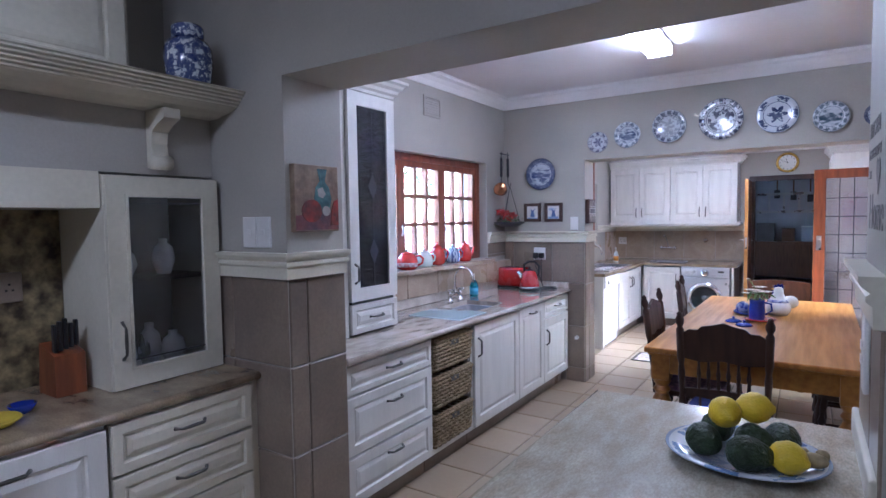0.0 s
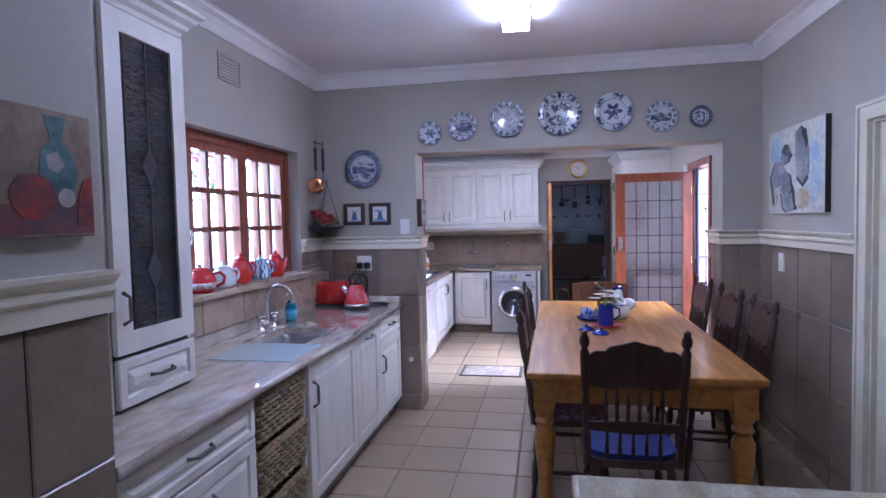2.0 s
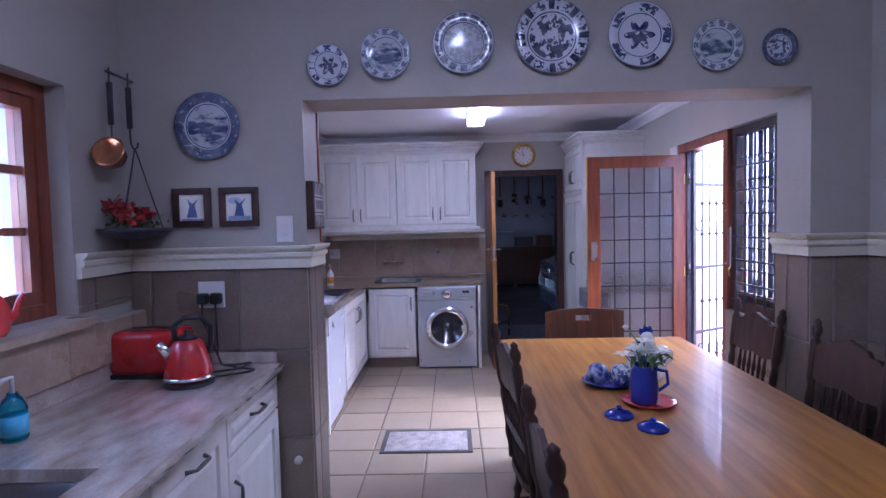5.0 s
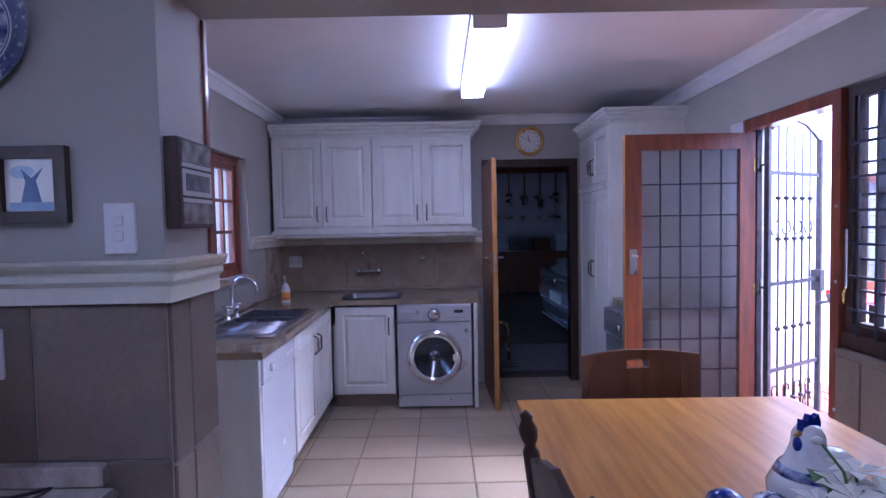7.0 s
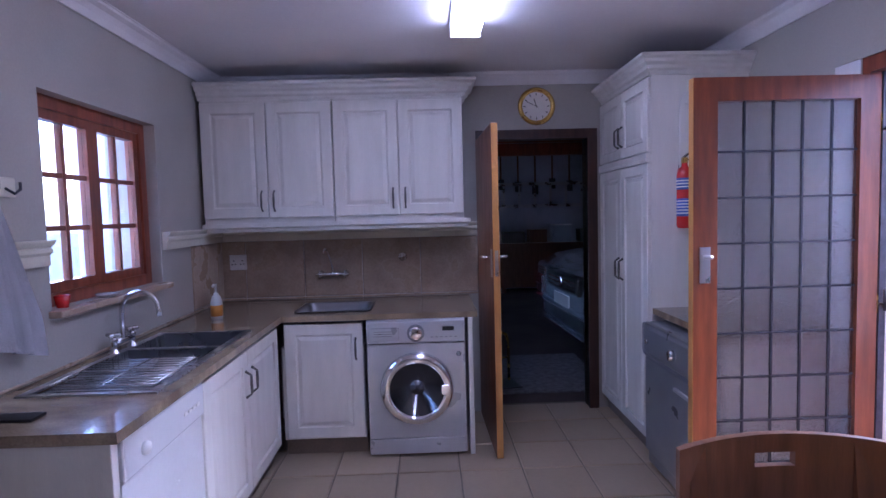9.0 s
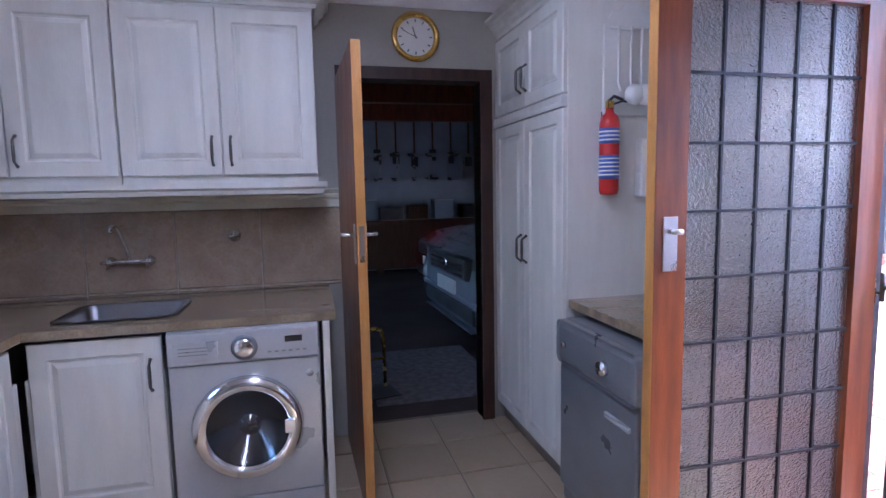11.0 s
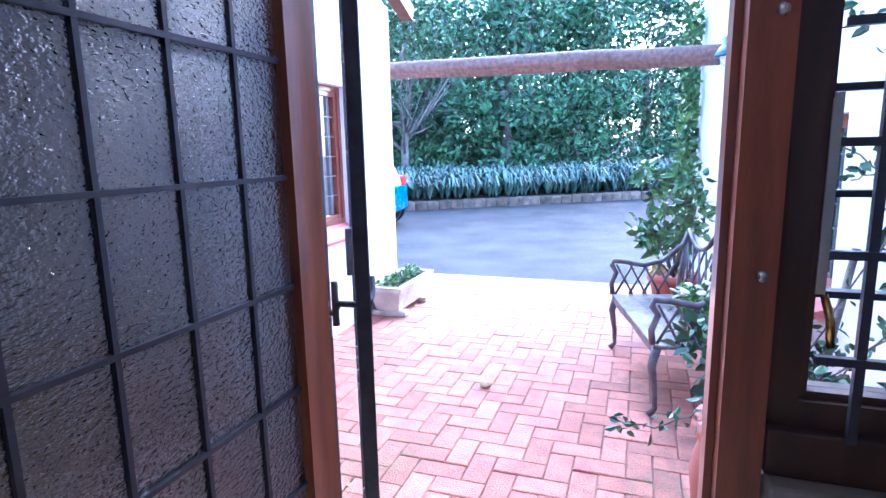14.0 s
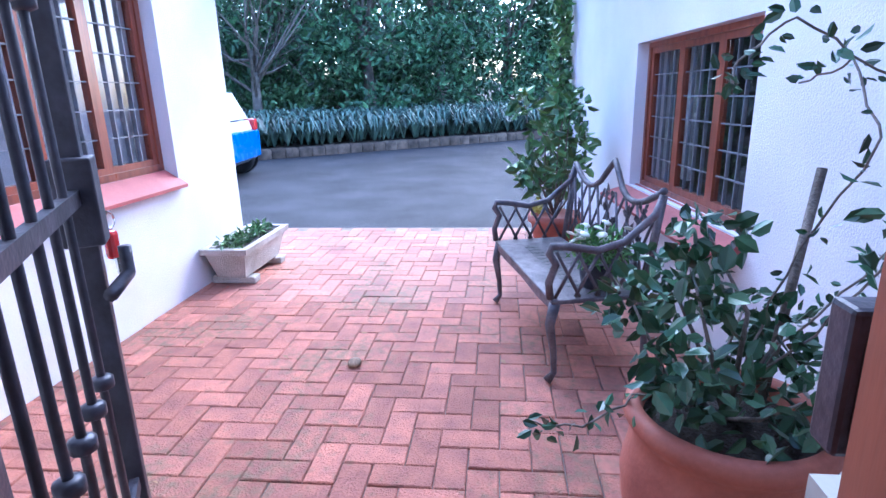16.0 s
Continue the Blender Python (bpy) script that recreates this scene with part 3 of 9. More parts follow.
def base_unit(name, label, x, y, rz, w, fronts, depth=0.58, bottom=0.11, top=0.84, material=None, group="kitchen base units", low=0.0):
    """fronts: (kind, x0, x1, z0, z1); kind d a door, l a drawer, p a plain panel; handle sides by letter case."""
    material = material or M_CAB
    u = thing(name, label, "cabinet", x, y, 0, rz, group)
    part("body", boxes((0.001, 0.002, bottom, w - 0.001, depth, low or top)), material, u)
    part("plinth", boxes((0.001, 0.05, 0, w - 0.001, depth - 0.02, bottom)), M_WTILE, u, "taupe tiled plinth")
    for kind, x0, x1, z0, z1, side in fronts:
        g = 0.003
        f = part("drawer_front" if kind == "l" else "door", panel(x1 - x0 - 2 * g, z1 - z0 - 2 * g, x0 + g, z0 + g, 0.05 if kind == "l" else 0.065), material, u)
        if side == "c":
            handle(f, (x0 + x1) / 2, (z0 + z1) / 2 + ((0.06 if z1 - z0 > 0.22 else 0.01) if kind == "l" else (z1 - z0) * 0.42), 0.13)
        elif side == "a":
            handle(f, x0 + 0.045, z1 - 0.16, 0.13, True)
        elif side == "b":
            handle(f, x1 - 0.045, z1 - 0.16, 0.13, True)
    return u


# closed inner door in the east wall
d3 = thing("door_3", "closed cream panelled door in a moulded casing", "door", 0, 0, 0, 0, "", "structure")
cas = bmesh.new()
for a, b, z in ((3.57, 3.65, 2.03), (2.69, 2.77, 2.03)):
    bx(cas, EAST - 0.024, a, 0, EAST - 0.0005, b, z)
    o = b - 0.018 if a > 3 else a
    bx(cas, EAST - 0.034, o, 0, EAST - 0.0245, o + 0.018, z - 0.004)
bx(cas, EAST - 0.024, 2.77, 1.95, EAST - 0.0005, 3.57, 2.03)
bx(cas, EAST - 0.034, 2.69, 2.012, EAST - 0.0245, 3.65, 2.03)
part("casing", cas, M_TRIM, d3, "cream moulded casing")
part("jamb", boxes((EAST + 0.0005, 3.555, 0, EAST + 0.07, 3.5695, 1.949), (EAST + 0.0005, 2.7705, 0, EAST + 0.07, 2.785, 1.949), (EAST + 0.0005, 2.785, 1.935, EAST + 0.07, 3.555, 1.949)), M_TRIM, d3)
lf3 = part("door_leaf", panel(0.766, 0.90, 0, 0.01, 0.10), M_TRIM, d3, "", False, pose(EAST + 0.045, 3.553, 0, 0, 0, -90))
part("upper_panel", panel(0.766, 1.02, 0, 0.912, 0.10), M_TRIM, lf3)
part("backing", boxes((0, 0.0005, 0.01, 0.766, 0.03, 1.932)), M_TRIM, lf3)
part("lever", tube([(0.70, -0.022, 1.02), (0.70, -0.06, 1.02), (0.69, -0.065, 1.02), (0.60, -0.065, 1.015)], 0.008, 8), M_CHROME, lf3, "", True)

# kitchen run under the window
XF = -1.87
base_unit("drawer_unit", "cream painted three drawer unit with pewter handles", XF, 1.895, 90, 0.735,
          [("l", 0, 0.735, 0.678, 0.83, "c"), ("l", 0, 0.735, 0.372, 0.672, "c"), ("l", 0, 0.735, 0.12, 0.366, "c")], 0.62)
bk = thing("basket_unit", "cream painted open unit holding three wicker baskets", "cabinet", XF, 2.635, 0, 90, "kitchen base units")
part("carcase", boxes((0, 0.0, 0.11, 0.02, 0.60, 0.84), (0.48, 0, 0.11, 0.50, 0.60, 0.84), (0.02, 0.0, 0.11, 0.48, 0.60, 0.14), (0.02, 0.58, 0.14, 0.48, 0.60, 0.84)), M_CAB, bk)
for zz in (0.365, 0.595):
    for xx in (0.02, 0.465):
        part("runner", boxes((xx, 0.01, zz, xx + 0.015, 0.5, zz + 0.015)), M_CAB, bk)
part("plinth", boxes((0, 0.05, 0, 0.50, 0.58, 0.11)), M_WTILE, bk, "taupe tiled plinth")


def basket(x, y, z, w=0.43, d=0.50, h=0.19):
    b = thing("wicker_basket", "woven brown wicker basket in an open unit", "basket", x, y, z, 90, "wicker baskets")
    bm = bmesh.new()
    rows = 8
    for i in range(rows):
        zz = h * (i + 0.5) / rows
        o = 0.012 * i / rows
        pts = []
        for ax, ay, bxx, by, n in ((-o, -o, w + o, -o, 16), (w + o, -o, w + o, d + o, 6), (w + o, d + o, -o, d + o, 6), (-o, d + o, -o, -o, 6)):
            for k in range(n):
                s = k / n
                wob = 0.006 * (1 if (k + i) % 2 else -1)
                px, py = ax + (bxx - ax) * s, ay + (by - ay) * s
                pts.append((px + (wob if ax == bxx else 0), py + (wob if ay == by else 0), zz))
        pts.append(pts[0])
        tube(pts, h / rows * 0.56, 5, bm)
    part("weave", bm, M_WICKER, b, "", True)
    part("base", boxes((0.01, 0.01, -0.004, w - 0.01, d - 0.01, 0.008)), M_WICKER, b)
    bm = tube([(0, 0, h), (w, 0, h), (w, d, h), (0, d, h), (0, 0, h)], 0.014, 6)
    part("rim", bm, M_WICKER, b, "thick wicker rim", True)
    # Solid dark block, coloured as the shade in the hand hole.
    part("grip", box(w / 2 - 0.05, -0.02, h - 0.055, w / 2 + 0.05, -0.008, h - 0.02, 0.006), M_DARK_AND_SHADE, b, "dark block for the shade in a hand hole")


for zz in (0.145, 0.385, 0.615):
    basket(XF + 0.005, 2.67, zz)
base_unit("sink_unit", "cream painted single door unit under the sink", XF, 3.14, 90, 0.69, [("d", 0, 0.69, 0.12, 0.83, "a")], 0.62, low=0.64)
base_unit("panelled_dishwasher", "cream panelled dishwasher front with pewter handle", XF, 3.83, 90, 0.49, [("d", 0, 0.49, 0.12, 0.83, "c")], 0.62)
base_unit("end_unit", "cream painted drawer over door unit", XF, 4.32, 90, 0.565, [("l", 0, 0.565, 0.68, 0.83, "c"), ("d", 0, 0.565, 0.12, 0.675, "a")], 0.62)


def worktop(name, label, pieces, material, holes=(), t=0.035, z=0.88):
    bm = bmesh.new()
    for x0, y0, x1, y1 in pieces:
        for a, b, c, d in cells(x0, x1, y0, y1, [h for h in holes if h[0] >= x0 and h[1] <= x1]):
            bx(bm, a, c, z - t, b, d, z)
    bmesh.ops.remove_doubles(bm, verts=bm.verts[:], dist=0.0005)
    return tagged(new(name, put(name, bm, material)), label, "worktop")


worktop("kitchen_worktop", "polished pale granite worktop with an undermounted sink", [(WEST, 1.885, -1.825, 4.885)], M_GRAN, [(-2.31, -1.97, 3.34, 3.815)])
solid("worktop_nosing", tube([(-1.826, 1.886, 0.8625), (-1.826, 4.884, 0.8625)], 0.0172, 8), M_GRAN, "rounded granite worktop edge", "worktop edge", "structure", True)
solid("upstand_kitchen", box(WEST + 0.001, 2.68, 0.8805, WEST + 0.055, 4.915, 0.95, 0.004), M_GRAN, "pale granite upstand along the wall", "upstand")
solid("upstand_north", box(WEST + 0.056, 4.885, 0.8805, -1.85, 4.9195, 0.93, 0.004), M_GRAN, "pale granite upstand along the wall", "upstand")


M_SINK = mat("worn_sink_steel", (0.30, 0.30, 0.32), 0.34, 1, 0.08, 6, 120, 0.02)


def sink_bowl(name, label, x0, y0, x1, y1, z, depth, rim=0.0, material=None):
    s = thing(name, label, "sink", 0, 0, 0)
    prof = [(0.0, 0.0), (0.012, -0.02), (0.02, -depth * 0.8), (0.05, -depth), ((x1 - x0) * 0.35, -depth - 0.006)]
    bm = bmesh.new()
    loops = []

    def loop(i, zz):
        a, b, c, d = x0 + i, y0 + i, x1 - i, y1 - i
        r = max(0.05 - i * 0.3, 0.02)
        pts = []
        for cx, cy, a0 in ((c - r, d - r, 0), (a + r, d - r, 90), (a + r, b + r, 180), (c - r, b + r, 270)):
            pts += [(cx + r * math.cos(radians(a0 + k * 22.5)), cy + r * math.sin(radians(a0 + k * 22.5)), z + zz) for k in range(5)]
        return [bm.verts.new(p) for p in pts]
    if rim:
        loops.append(loop(-rim, 0.004))
        loops.append(loop(-0.004, 0.006))
    for i, zz in prof:
        loops.append(loop(i, zz))
    for a, b in zip(loops, loops[1:]):
        for k in range(len(a)):
            bm.faces.new((a[k], b[k], b[(k + 1) % len(a)], a[(k + 1) % len(a)]))
    bm.faces.new(loops[-1])
    bmesh.ops.recalc_face_normals(bm, faces=bm.faces[:])
    part("bowl", bm, material or M_SINK, s, "", True)
    part("drain", lathe([(0.0, 0.004), (0.03, 0.004), (0.036, 0.0), (0.036, -0.01)], 20, (x0 + x1) / 2, (y0 + y1) / 2), M_CHROME, s, "", True, pose(0, 0, z - depth - 0.003))
    return s


sink_bowl("kitchen_sink", "undermounted stainless steel sink in pale granite", -2.31, 3.34, -1.97, 3.815, 0.842, 0.17)


def mixer(name, x, y, z, rz, h=0.27, reach=0.17):
    t = thing(name, "chrome swan neck mixer tap on the worktop", "tap", x, y, z, rz)
    part("bridge", tube([(-0.075, 0, 0.05), (0.075, 0, 0.05)], 0.014, 10), M_CHROME, t, "", True)
    for s in (-0.075, 0.075):
        part("pillar", lathe([(0.027, 0), (0.027, 0.008), (0.016, 0.015), (0.014, 0.05), (0.019, 0.055), (0.019, 0.075), (0.0, 0.078)], 16, s), M_CHROME, t, "", True)
        cr = tube([(s - 0.032, 0, 0.088), (s + 0.032, 0, 0.088)], 0.008, 8)
        tube([(s, -0.032, 0.088), (s, 0.032, 0.088)], 0.008, 8, cr)
        part("cross_handle", cr, M_CHROME, t, "", True)
    pts = [(0, 0, 0.05), (0, 0, h - reach / 2)] + [(0, -reach / 2 + reach / 2 * math.cos(a), h - reach / 2 + reach / 2 * math.sin(a)) for a in [math.pi * k / 10 for k in range(1, 11)]] + [(0, -reach, h - reach / 2 - 0.03)]
    part("spout", tube(pts, 0.011, 10), M_CHROME, t, "", True)
    return t


mixer("mixer_tap", -2.39, 3.76, 0.88, 90)
gb = thing("glass_drainer_board", "glass drainer board with window glare put into its pale colour", "board", -2.08, 3.18, 0.8805)
# Opaque pale cyan base stands in for the window's glare on the glass.
part("pane", box(-0.21, -0.19, 0, 0.21, 0.17, 0.006, 0.002), mat("board_glare_cyan", (0.55, 0.68, 0.72), 0.07, 0, 0.04, 3, 40, 0.0, coat=1.0), gb)

# the glazed unit on the worktop
tu = thing("glazed_wall_unit", "tall cream cabinet with a leaded glass door on the worktop", "cabinet", -2.15, 2.25, 0.881, 90)
TW, TH = 0.42, 1.40
part("side_left", boxes((-0.36, 0.0, 0, -0.34, 0.365, TH)), M_CAB, tu)
part("side_right", boxes((TW - 0.018, 0, 0, TW, 0.365, TH)), M_CAB, tu)
# Back and shelves coloured dark for the shade inside the cream cabinet.
part("back", boxes((-0.34, 0.345, 0, TW - 0.018, 0.365, TH)), M_DARK_AND_SHADE, tu)
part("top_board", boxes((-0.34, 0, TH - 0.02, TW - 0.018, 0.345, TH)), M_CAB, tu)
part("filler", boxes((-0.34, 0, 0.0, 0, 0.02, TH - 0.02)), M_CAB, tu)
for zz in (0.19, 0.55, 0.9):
    part("shelf", boxes((-0.34, 0.03, zz, TW - 0.018, 0.345, zz + 0.018)), M_DARK_AND_SHADE, tu)
dr = part("drawer_front", panel(TW - 0.006, 0.17, 0.003, 0.012, 0.035), M_CAB, tu)
handle(dr, TW / 2, 0.10, 0.12)
gd = part("door", frame_front(TW - 0.006, TH - 0.21, 0.075, 0.003, 0.20), M_CAB, tu)
part("pane", boxes((0.078, -0.012, 0.275, TW - 0.078, -0.008, TH - 0.085)), M_LEADGL, gd, "dark rippled glass pane")
zz0, zz1, mid = 0.275, TH - 0.085, TW / 2
lead = boxes((mid - 0.003, -0.016, zz0, mid + 0.003, -0.013, zz1), (0.098, -0.016, zz0, 0.101, -0.013, zz1), (TW - 0.101, -0.016, zz0, TW - 0.098, -0.013, zz1))
for c in (0.48, 0.86):
    extrude([(mid, c - 0.075), (mid + 0.04, c), (mid, c + 0.075), (mid - 0.04, c)], -0.017, -0.013, "xz", lead)
part("lead_came", lead, M_LEAD, gd, "dark lead came with two lozenges")
handle(gd, 0.035, 0.36, 0.11, True)
CROWN = [(0, 0), (0.01, 0), (0.014, 0.018), (0.03, 0.03), (0.034, 0.048), (0.055, 0.062), (0.06, 0.078), (0.08, 0.088), (0.08, 0.105), (0, 0.105)]
part("crown", moulding([(-0.36, 0.0, TH), (TW, 0.0, TH), (TW, 0.365, TH)], CROWN), M_CAB, tu, "stepped cream crown moulding")
for i, (px, pz, rr) in enumerate([(0.12, 0.21, 0.05), (0.28, 0.21, 0.045), (0.16, 0.57, 0.06), (0.30, 0.57, 0.04), (0.2, 0.92, 0.055)]):
    v = thing("glass_jar" if i % 2 else "china_jug", "pale vessel on a shelf behind leaded glass", "vessel", -2.15 - 0.18, 2.25 + px, 0.881 + pz)
    part("vessel_body", lathe([(0.0, 0.0), (rr * 0.7, 0), (rr, 0.05), (rr * 0.9, 0.12), (rr * 0.5, 0.17), (rr * 0.6, 0.19), (rr * 0.55, 0.19), (0, 0.17)], 18), M_CHINA if i % 2 == 0 else M_BLUE, v, "", True)

# ---- window joinery ----
def grid_window(name, label, side, x, y0, y1, z0, z1, lights, cols, rows, material, bar=0.022, fr=0.055, depth=0.07, pane_mat=None, along="y", sash=0.042, lead=None):
    """A casement window standing in a wall; side +1 where the room lies towards plus."""
    w = thing(name, label, "window", 0, 0, 0, 0, "", "structure")

    def b(a0, d0, c0, a1, d1, c1):
        return (d0, a0, c0, d1, a1, c1) if along == "y" else (a0, d0, c0, a1, d1, c1)
    xa, xb = min(x, x - side * depth), max(x, x - side * depth)
    part("window_frame", boxes(b(y0, xa, z0, y0 + fr, xb, z1), b(y1 - fr, xa, z0, y1, xb, z1), b(y0 + fr, xa, z0, y1 - fr, xb, z0 + fr), b(y0 + fr, xa, z1 - fr, y1 - fr, xb, z1)), material, w)
    step = (y1 - y0 - 2 * fr) / lights
    for i in range(lights):
        a, c = y0 + fr + i * step, y0 + fr + (i + 1) * step
        s = part("sash", boxes(b(a, xa + 0.012, z0 + fr, a + sash, xb - 0.012, z1 - fr), b(c - sash, xa + 0.012, z0 + fr, c, xb - 0.012, z1 - fr), b(a + sash, xa + 0.012, z0 + fr, c - sash, xb - 0.012, z0 + fr + sash), b(a + sash, xa + 0.012, z1 - fr - sash, c - sash, xb - 0.012, z1 - fr)), material, w)
        a2, c2, za, zb = a + sash, c - sash, z0 + fr + sash, z1 - fr - sash
        bars = bmesh.new()
        for k in range(1, cols):
            q = a2 + (c2 - a2) * k / cols
            bx(bars, *b(q - bar / 2, xa + 0.02, za, q + bar / 2, xb - 0.02, zb))
        for k in range(1, rows):
            q = za + (zb - za) * k / rows
            bx(bars, *b(a2, xa + 0.023, q - bar / 2, c2, xb - 0.023, q + bar / 2))
        if cols + rows > 2:
            part("glazing_bar", bars, (lead or M_LEAD) if bar < 0.012 else material, s)
        p = part("pane", boxes(b(a2, (xa + xb) / 2 - 0.002, za, c2, (xa + xb) / 2 + 0.002, zb)), pane_mat or M_CLEAR, s)
        p.visible_shadow = False
    return w


kw = grid_window("window_1", "red varnished small-paned casement window with deep sill", 1, -2.60, 2.72, 4.55, 1.17, 2.06, 3, 3, 3, M_REDWOOD, 0.030, 0.055, 0.085, None, "y", 0.05)
for yy in (3.33, 3.93):
    st = part("stay", tube([(-2.575, yy - 0.02, 1.50), (-2.56, yy - 0.02, 1.46), (-2.575, yy - 0.02, 1.42)], 0.007, 6), M_STEEL, kw, "steel casement fastener", True)
solid("sill_kitchen", box(-2.60, 2.66, 1.135, -2.415, 4.52, 1.169, 0.006), M_SPLASH, "deep tiled window sill holding red teapots", "sill")
solid("splash_lining", boxes((WEST + 0.001, 2.68, 0.951, -2.455, 4.915, 1.134)), M_GROUT, "pale grout bed behind splash tiles", "splashback")
w2 = grid_window("window_2", "red varnished small-paned scullery window", 1, -2.58, 6.92, 7.84, 1.13, 2.0, 2, 2, 3, M_REDWOOD)
solid("sill_scullery", box(-2.60, 6.90, 1.10, -2.47, 7.86, 1.129, 0.005), M_SPLASH, "tiled scullery window sill", "sill")

# ---- island ----
isl = thing("kitchen_island", "taupe tiled island base against the pier", "island", 0, 0, 0)
part("core", boxes((-0.56, 0.98, 0, 0.148, 1.90, 0.86)), M_WTILE, isl)
part("end_panel", panel(0.86, 0.70, 0.02, 0.1), M_CABC, isl, "cream panelled end", False, pose(-0.563, 1.88, 0, 0, 0, -90))
worktop("island_worktop", "cream veined granite island worktop", [(-0.63, 0.92, 0.149, 1.96)], M_GRAN2, (), 0.035, 0.90)
solid("island_nosing", tube([(0.149, 1.961, 0.8825), (-0.631, 1.961, 0.8825), (-0.631, 0.92, 0.8825)], 0.0172, 8), M_GRAN2, "rounded granite island edge", "worktop edge", "structure", True)

# ---- dining table ----
tb = thing("dining_table", "honey coloured pine table with turned legs", "table", -0.228, 4.585, 0, -1.0)
LX, LY = 0.55, 1.245
part("tabletop", box(-LX, -LY, 0.728, LX, LY, 0.762, 0.008), M_TABLE, tb)
ap = boxes((-LX + 0.05, -LY + 0.06, 0.60, LX - 0.05, -LY + 0.085, 0.727), (-LX + 0.05, LY - 0.085, 0.60, LX - 0.05, LY - 0.06, 0.727), (-LX + 0.05, -LY + 0.085, 0.60, -LX + 0.075, LY - 0.085, 0.727), (LX - 0.075, -LY + 0.085, 0.60, LX - 0.05, LY - 0.085, 0.727))
part("apron", ap, M_TABLE, tb)
part("edge_strip", boxes((-LX + 0.02, -LY + 0.02, 0.712, LX - 0.02, LY - 0.02, 0.7275)), M_TABLE, tb)
for sx in (-1, 1):
    for sy in (-1, 1):
        cx, cy = sx * (LX - 0.085), sy * (LY - 0.095)
        bm = box(cx - 0.052, cy - 0.052, 0.56, cx + 0.052, cy + 0.052, 0.726, 0.005)
        lathe([(0.030, 0), (0.034, 0.02), (0.026, 0.05), (0.040, 0.09), (0.030, 0.13), (0.038, 0.22), (0.050, 0.36), (0.054, 0.43), (0.036, 0.47), (0.050, 0.495), (0.036, 0.52), (0.051, 0.545), (0.051, 0.56)], 18, cx, cy, bm)
        part("leg", bm, M_TABLE, tb, "", "auto")


# ---- chairs ----
def spindle_chair(label, group, pad, pad_label):
    """A press-back chair facing +y, origin on the floor under the seat."""
    c = thing("dining_chair", label, "chair", 0, 0, 0, 0, group)
    out = [(0.21 * math.copysign(abs(math.cos(a)) ** 0.5, math.cos(a)), 0.21 * math.copysign(abs(math.sin(a)) ** 0.5, math.sin(a))) for a in [6.28318 * k / 28 for k in range(28)]]
    part("seat", extrude(out, 0.435, 0.465, "xy"), M_DKWOOD, c)
    part("cushion", extrude([(u * 0.92, w * 0.92) for u, w in out], 0.466, 0.49, "xy"), pad, c, pad_label)
    leg = [(0.012, 0), (0.015, 0.04), (0.011, 0.08), (0.019, 0.14), (0.022, 0.22), (0.013, 0.27), (0.021, 0.30), (0.013, 0.33), (0.019, 0.38), (0.016, 0.437)]
    for sx in (-1, 1):
        for sy in (-1, 1):
            tilt = Matrix.Translation((sx * 0.165, sy * 0.165, 0)) @ Matrix.Shear("XY", 4, (-sx * 0.06, -sy * 0.08))
            bm = lathe(leg, 10)
            bm.transform(Matrix(((1, 0, -sx * 0.06, sx * 0.185), (0, 1, -sy * 0.09, sy * 0.195), (0, 0, 1, 0), (0, 0, 0, 1))))
            part("leg", bm, M_DKWOOD, c, "", True)
    for zz, ss in ((0.17, 0.0), (0.25, 0.0)):
        part("stretcher", tube([(-0.17, 0.17 if zz < 0.2 else -0.17, zz), (0, 0.17 if zz < 0.2 else -0.17, zz), (0.17, 0.17 if zz < 0.2 else -0.17, zz)], 0.010, 8, None, (0.7, 1.3, 0.7)), M_DKWOOD, c, "", True)
        part("stretcher", tube([(0.17 if zz < 0.2 else -0.17, -0.17, zz), (0.17 if zz < 0.2 else -0.17, 0, zz), (0.17 if zz < 0.2 else -0.17, 0.17, zz)], 0.010, 8, None, (0.7, 1.3, 0.7)), M_DKWOOD, c, "", True)

    def lean(s, zz):
        return -0.185 - 0.12 * (zz - 0.46)
    post = [(0.019, 0.44), (0.014, 0.50), (0.020, 0.55), (0.013, 0.60), (0.018, 0.72), (0.013, 0.76), (0.020, 0.80), (0.020, 0.95), (0.012, 0.965), (0.021, 0.985), (0.022, 1.005), (0.013, 1.025), (0.016, 1.035), (0.0, 1.05)]
    for sx in (-1, 1):
        bm = lathe(post, 12)
        bm.transform(Matrix(((1, 0, sx * 0.02, sx * 0.185), (0, 1, -0.12, -0.13), (0, 0, 1, 0), (0, 0, 0, 1))))
        part("back_post", bm, M_DKWOOD, c, "turned post with a finial", True)
    top = [(-0.195, 0.80), (-0.10, 0.785), (0, 0.80), (0.10, 0.785), (0.195, 0.80), (0.198, 0.93), (0.16, 0.955), (0.12, 0.955), (0.10, 0.975), (0.05, 0.985), (0, 1.0), (-0.05, 0.985), (-0.10, 0.975), (-0.12, 0.955), (-0.16, 0.955), (-0.198, 0.93)]
    tilt = Matrix(((1, 0, 0, 0), (0, 1, -0.12, -0.13), (0, 0, 1, 0), (0, 0, 0, 1)))
    bm = extrude(top, -0.009, 0.009)
    bm.transform(tilt)
    part("crest_rail", bm, M_DKWOOD, c, "shaped carved crest rail")
    low = [(-0.19, 0.60), (0, 0.585), (0.19, 0.60), (0.19, 0.635), (0, 0.645), (-0.19, 0.635)]
    bm = extrude(low, -0.009, 0.009)
    bm.transform(tilt)
    part("mid_rail", bm, M_DKWOOD, c)
    for k in range(6):
        x0 = -0.115 + 0.046 * k
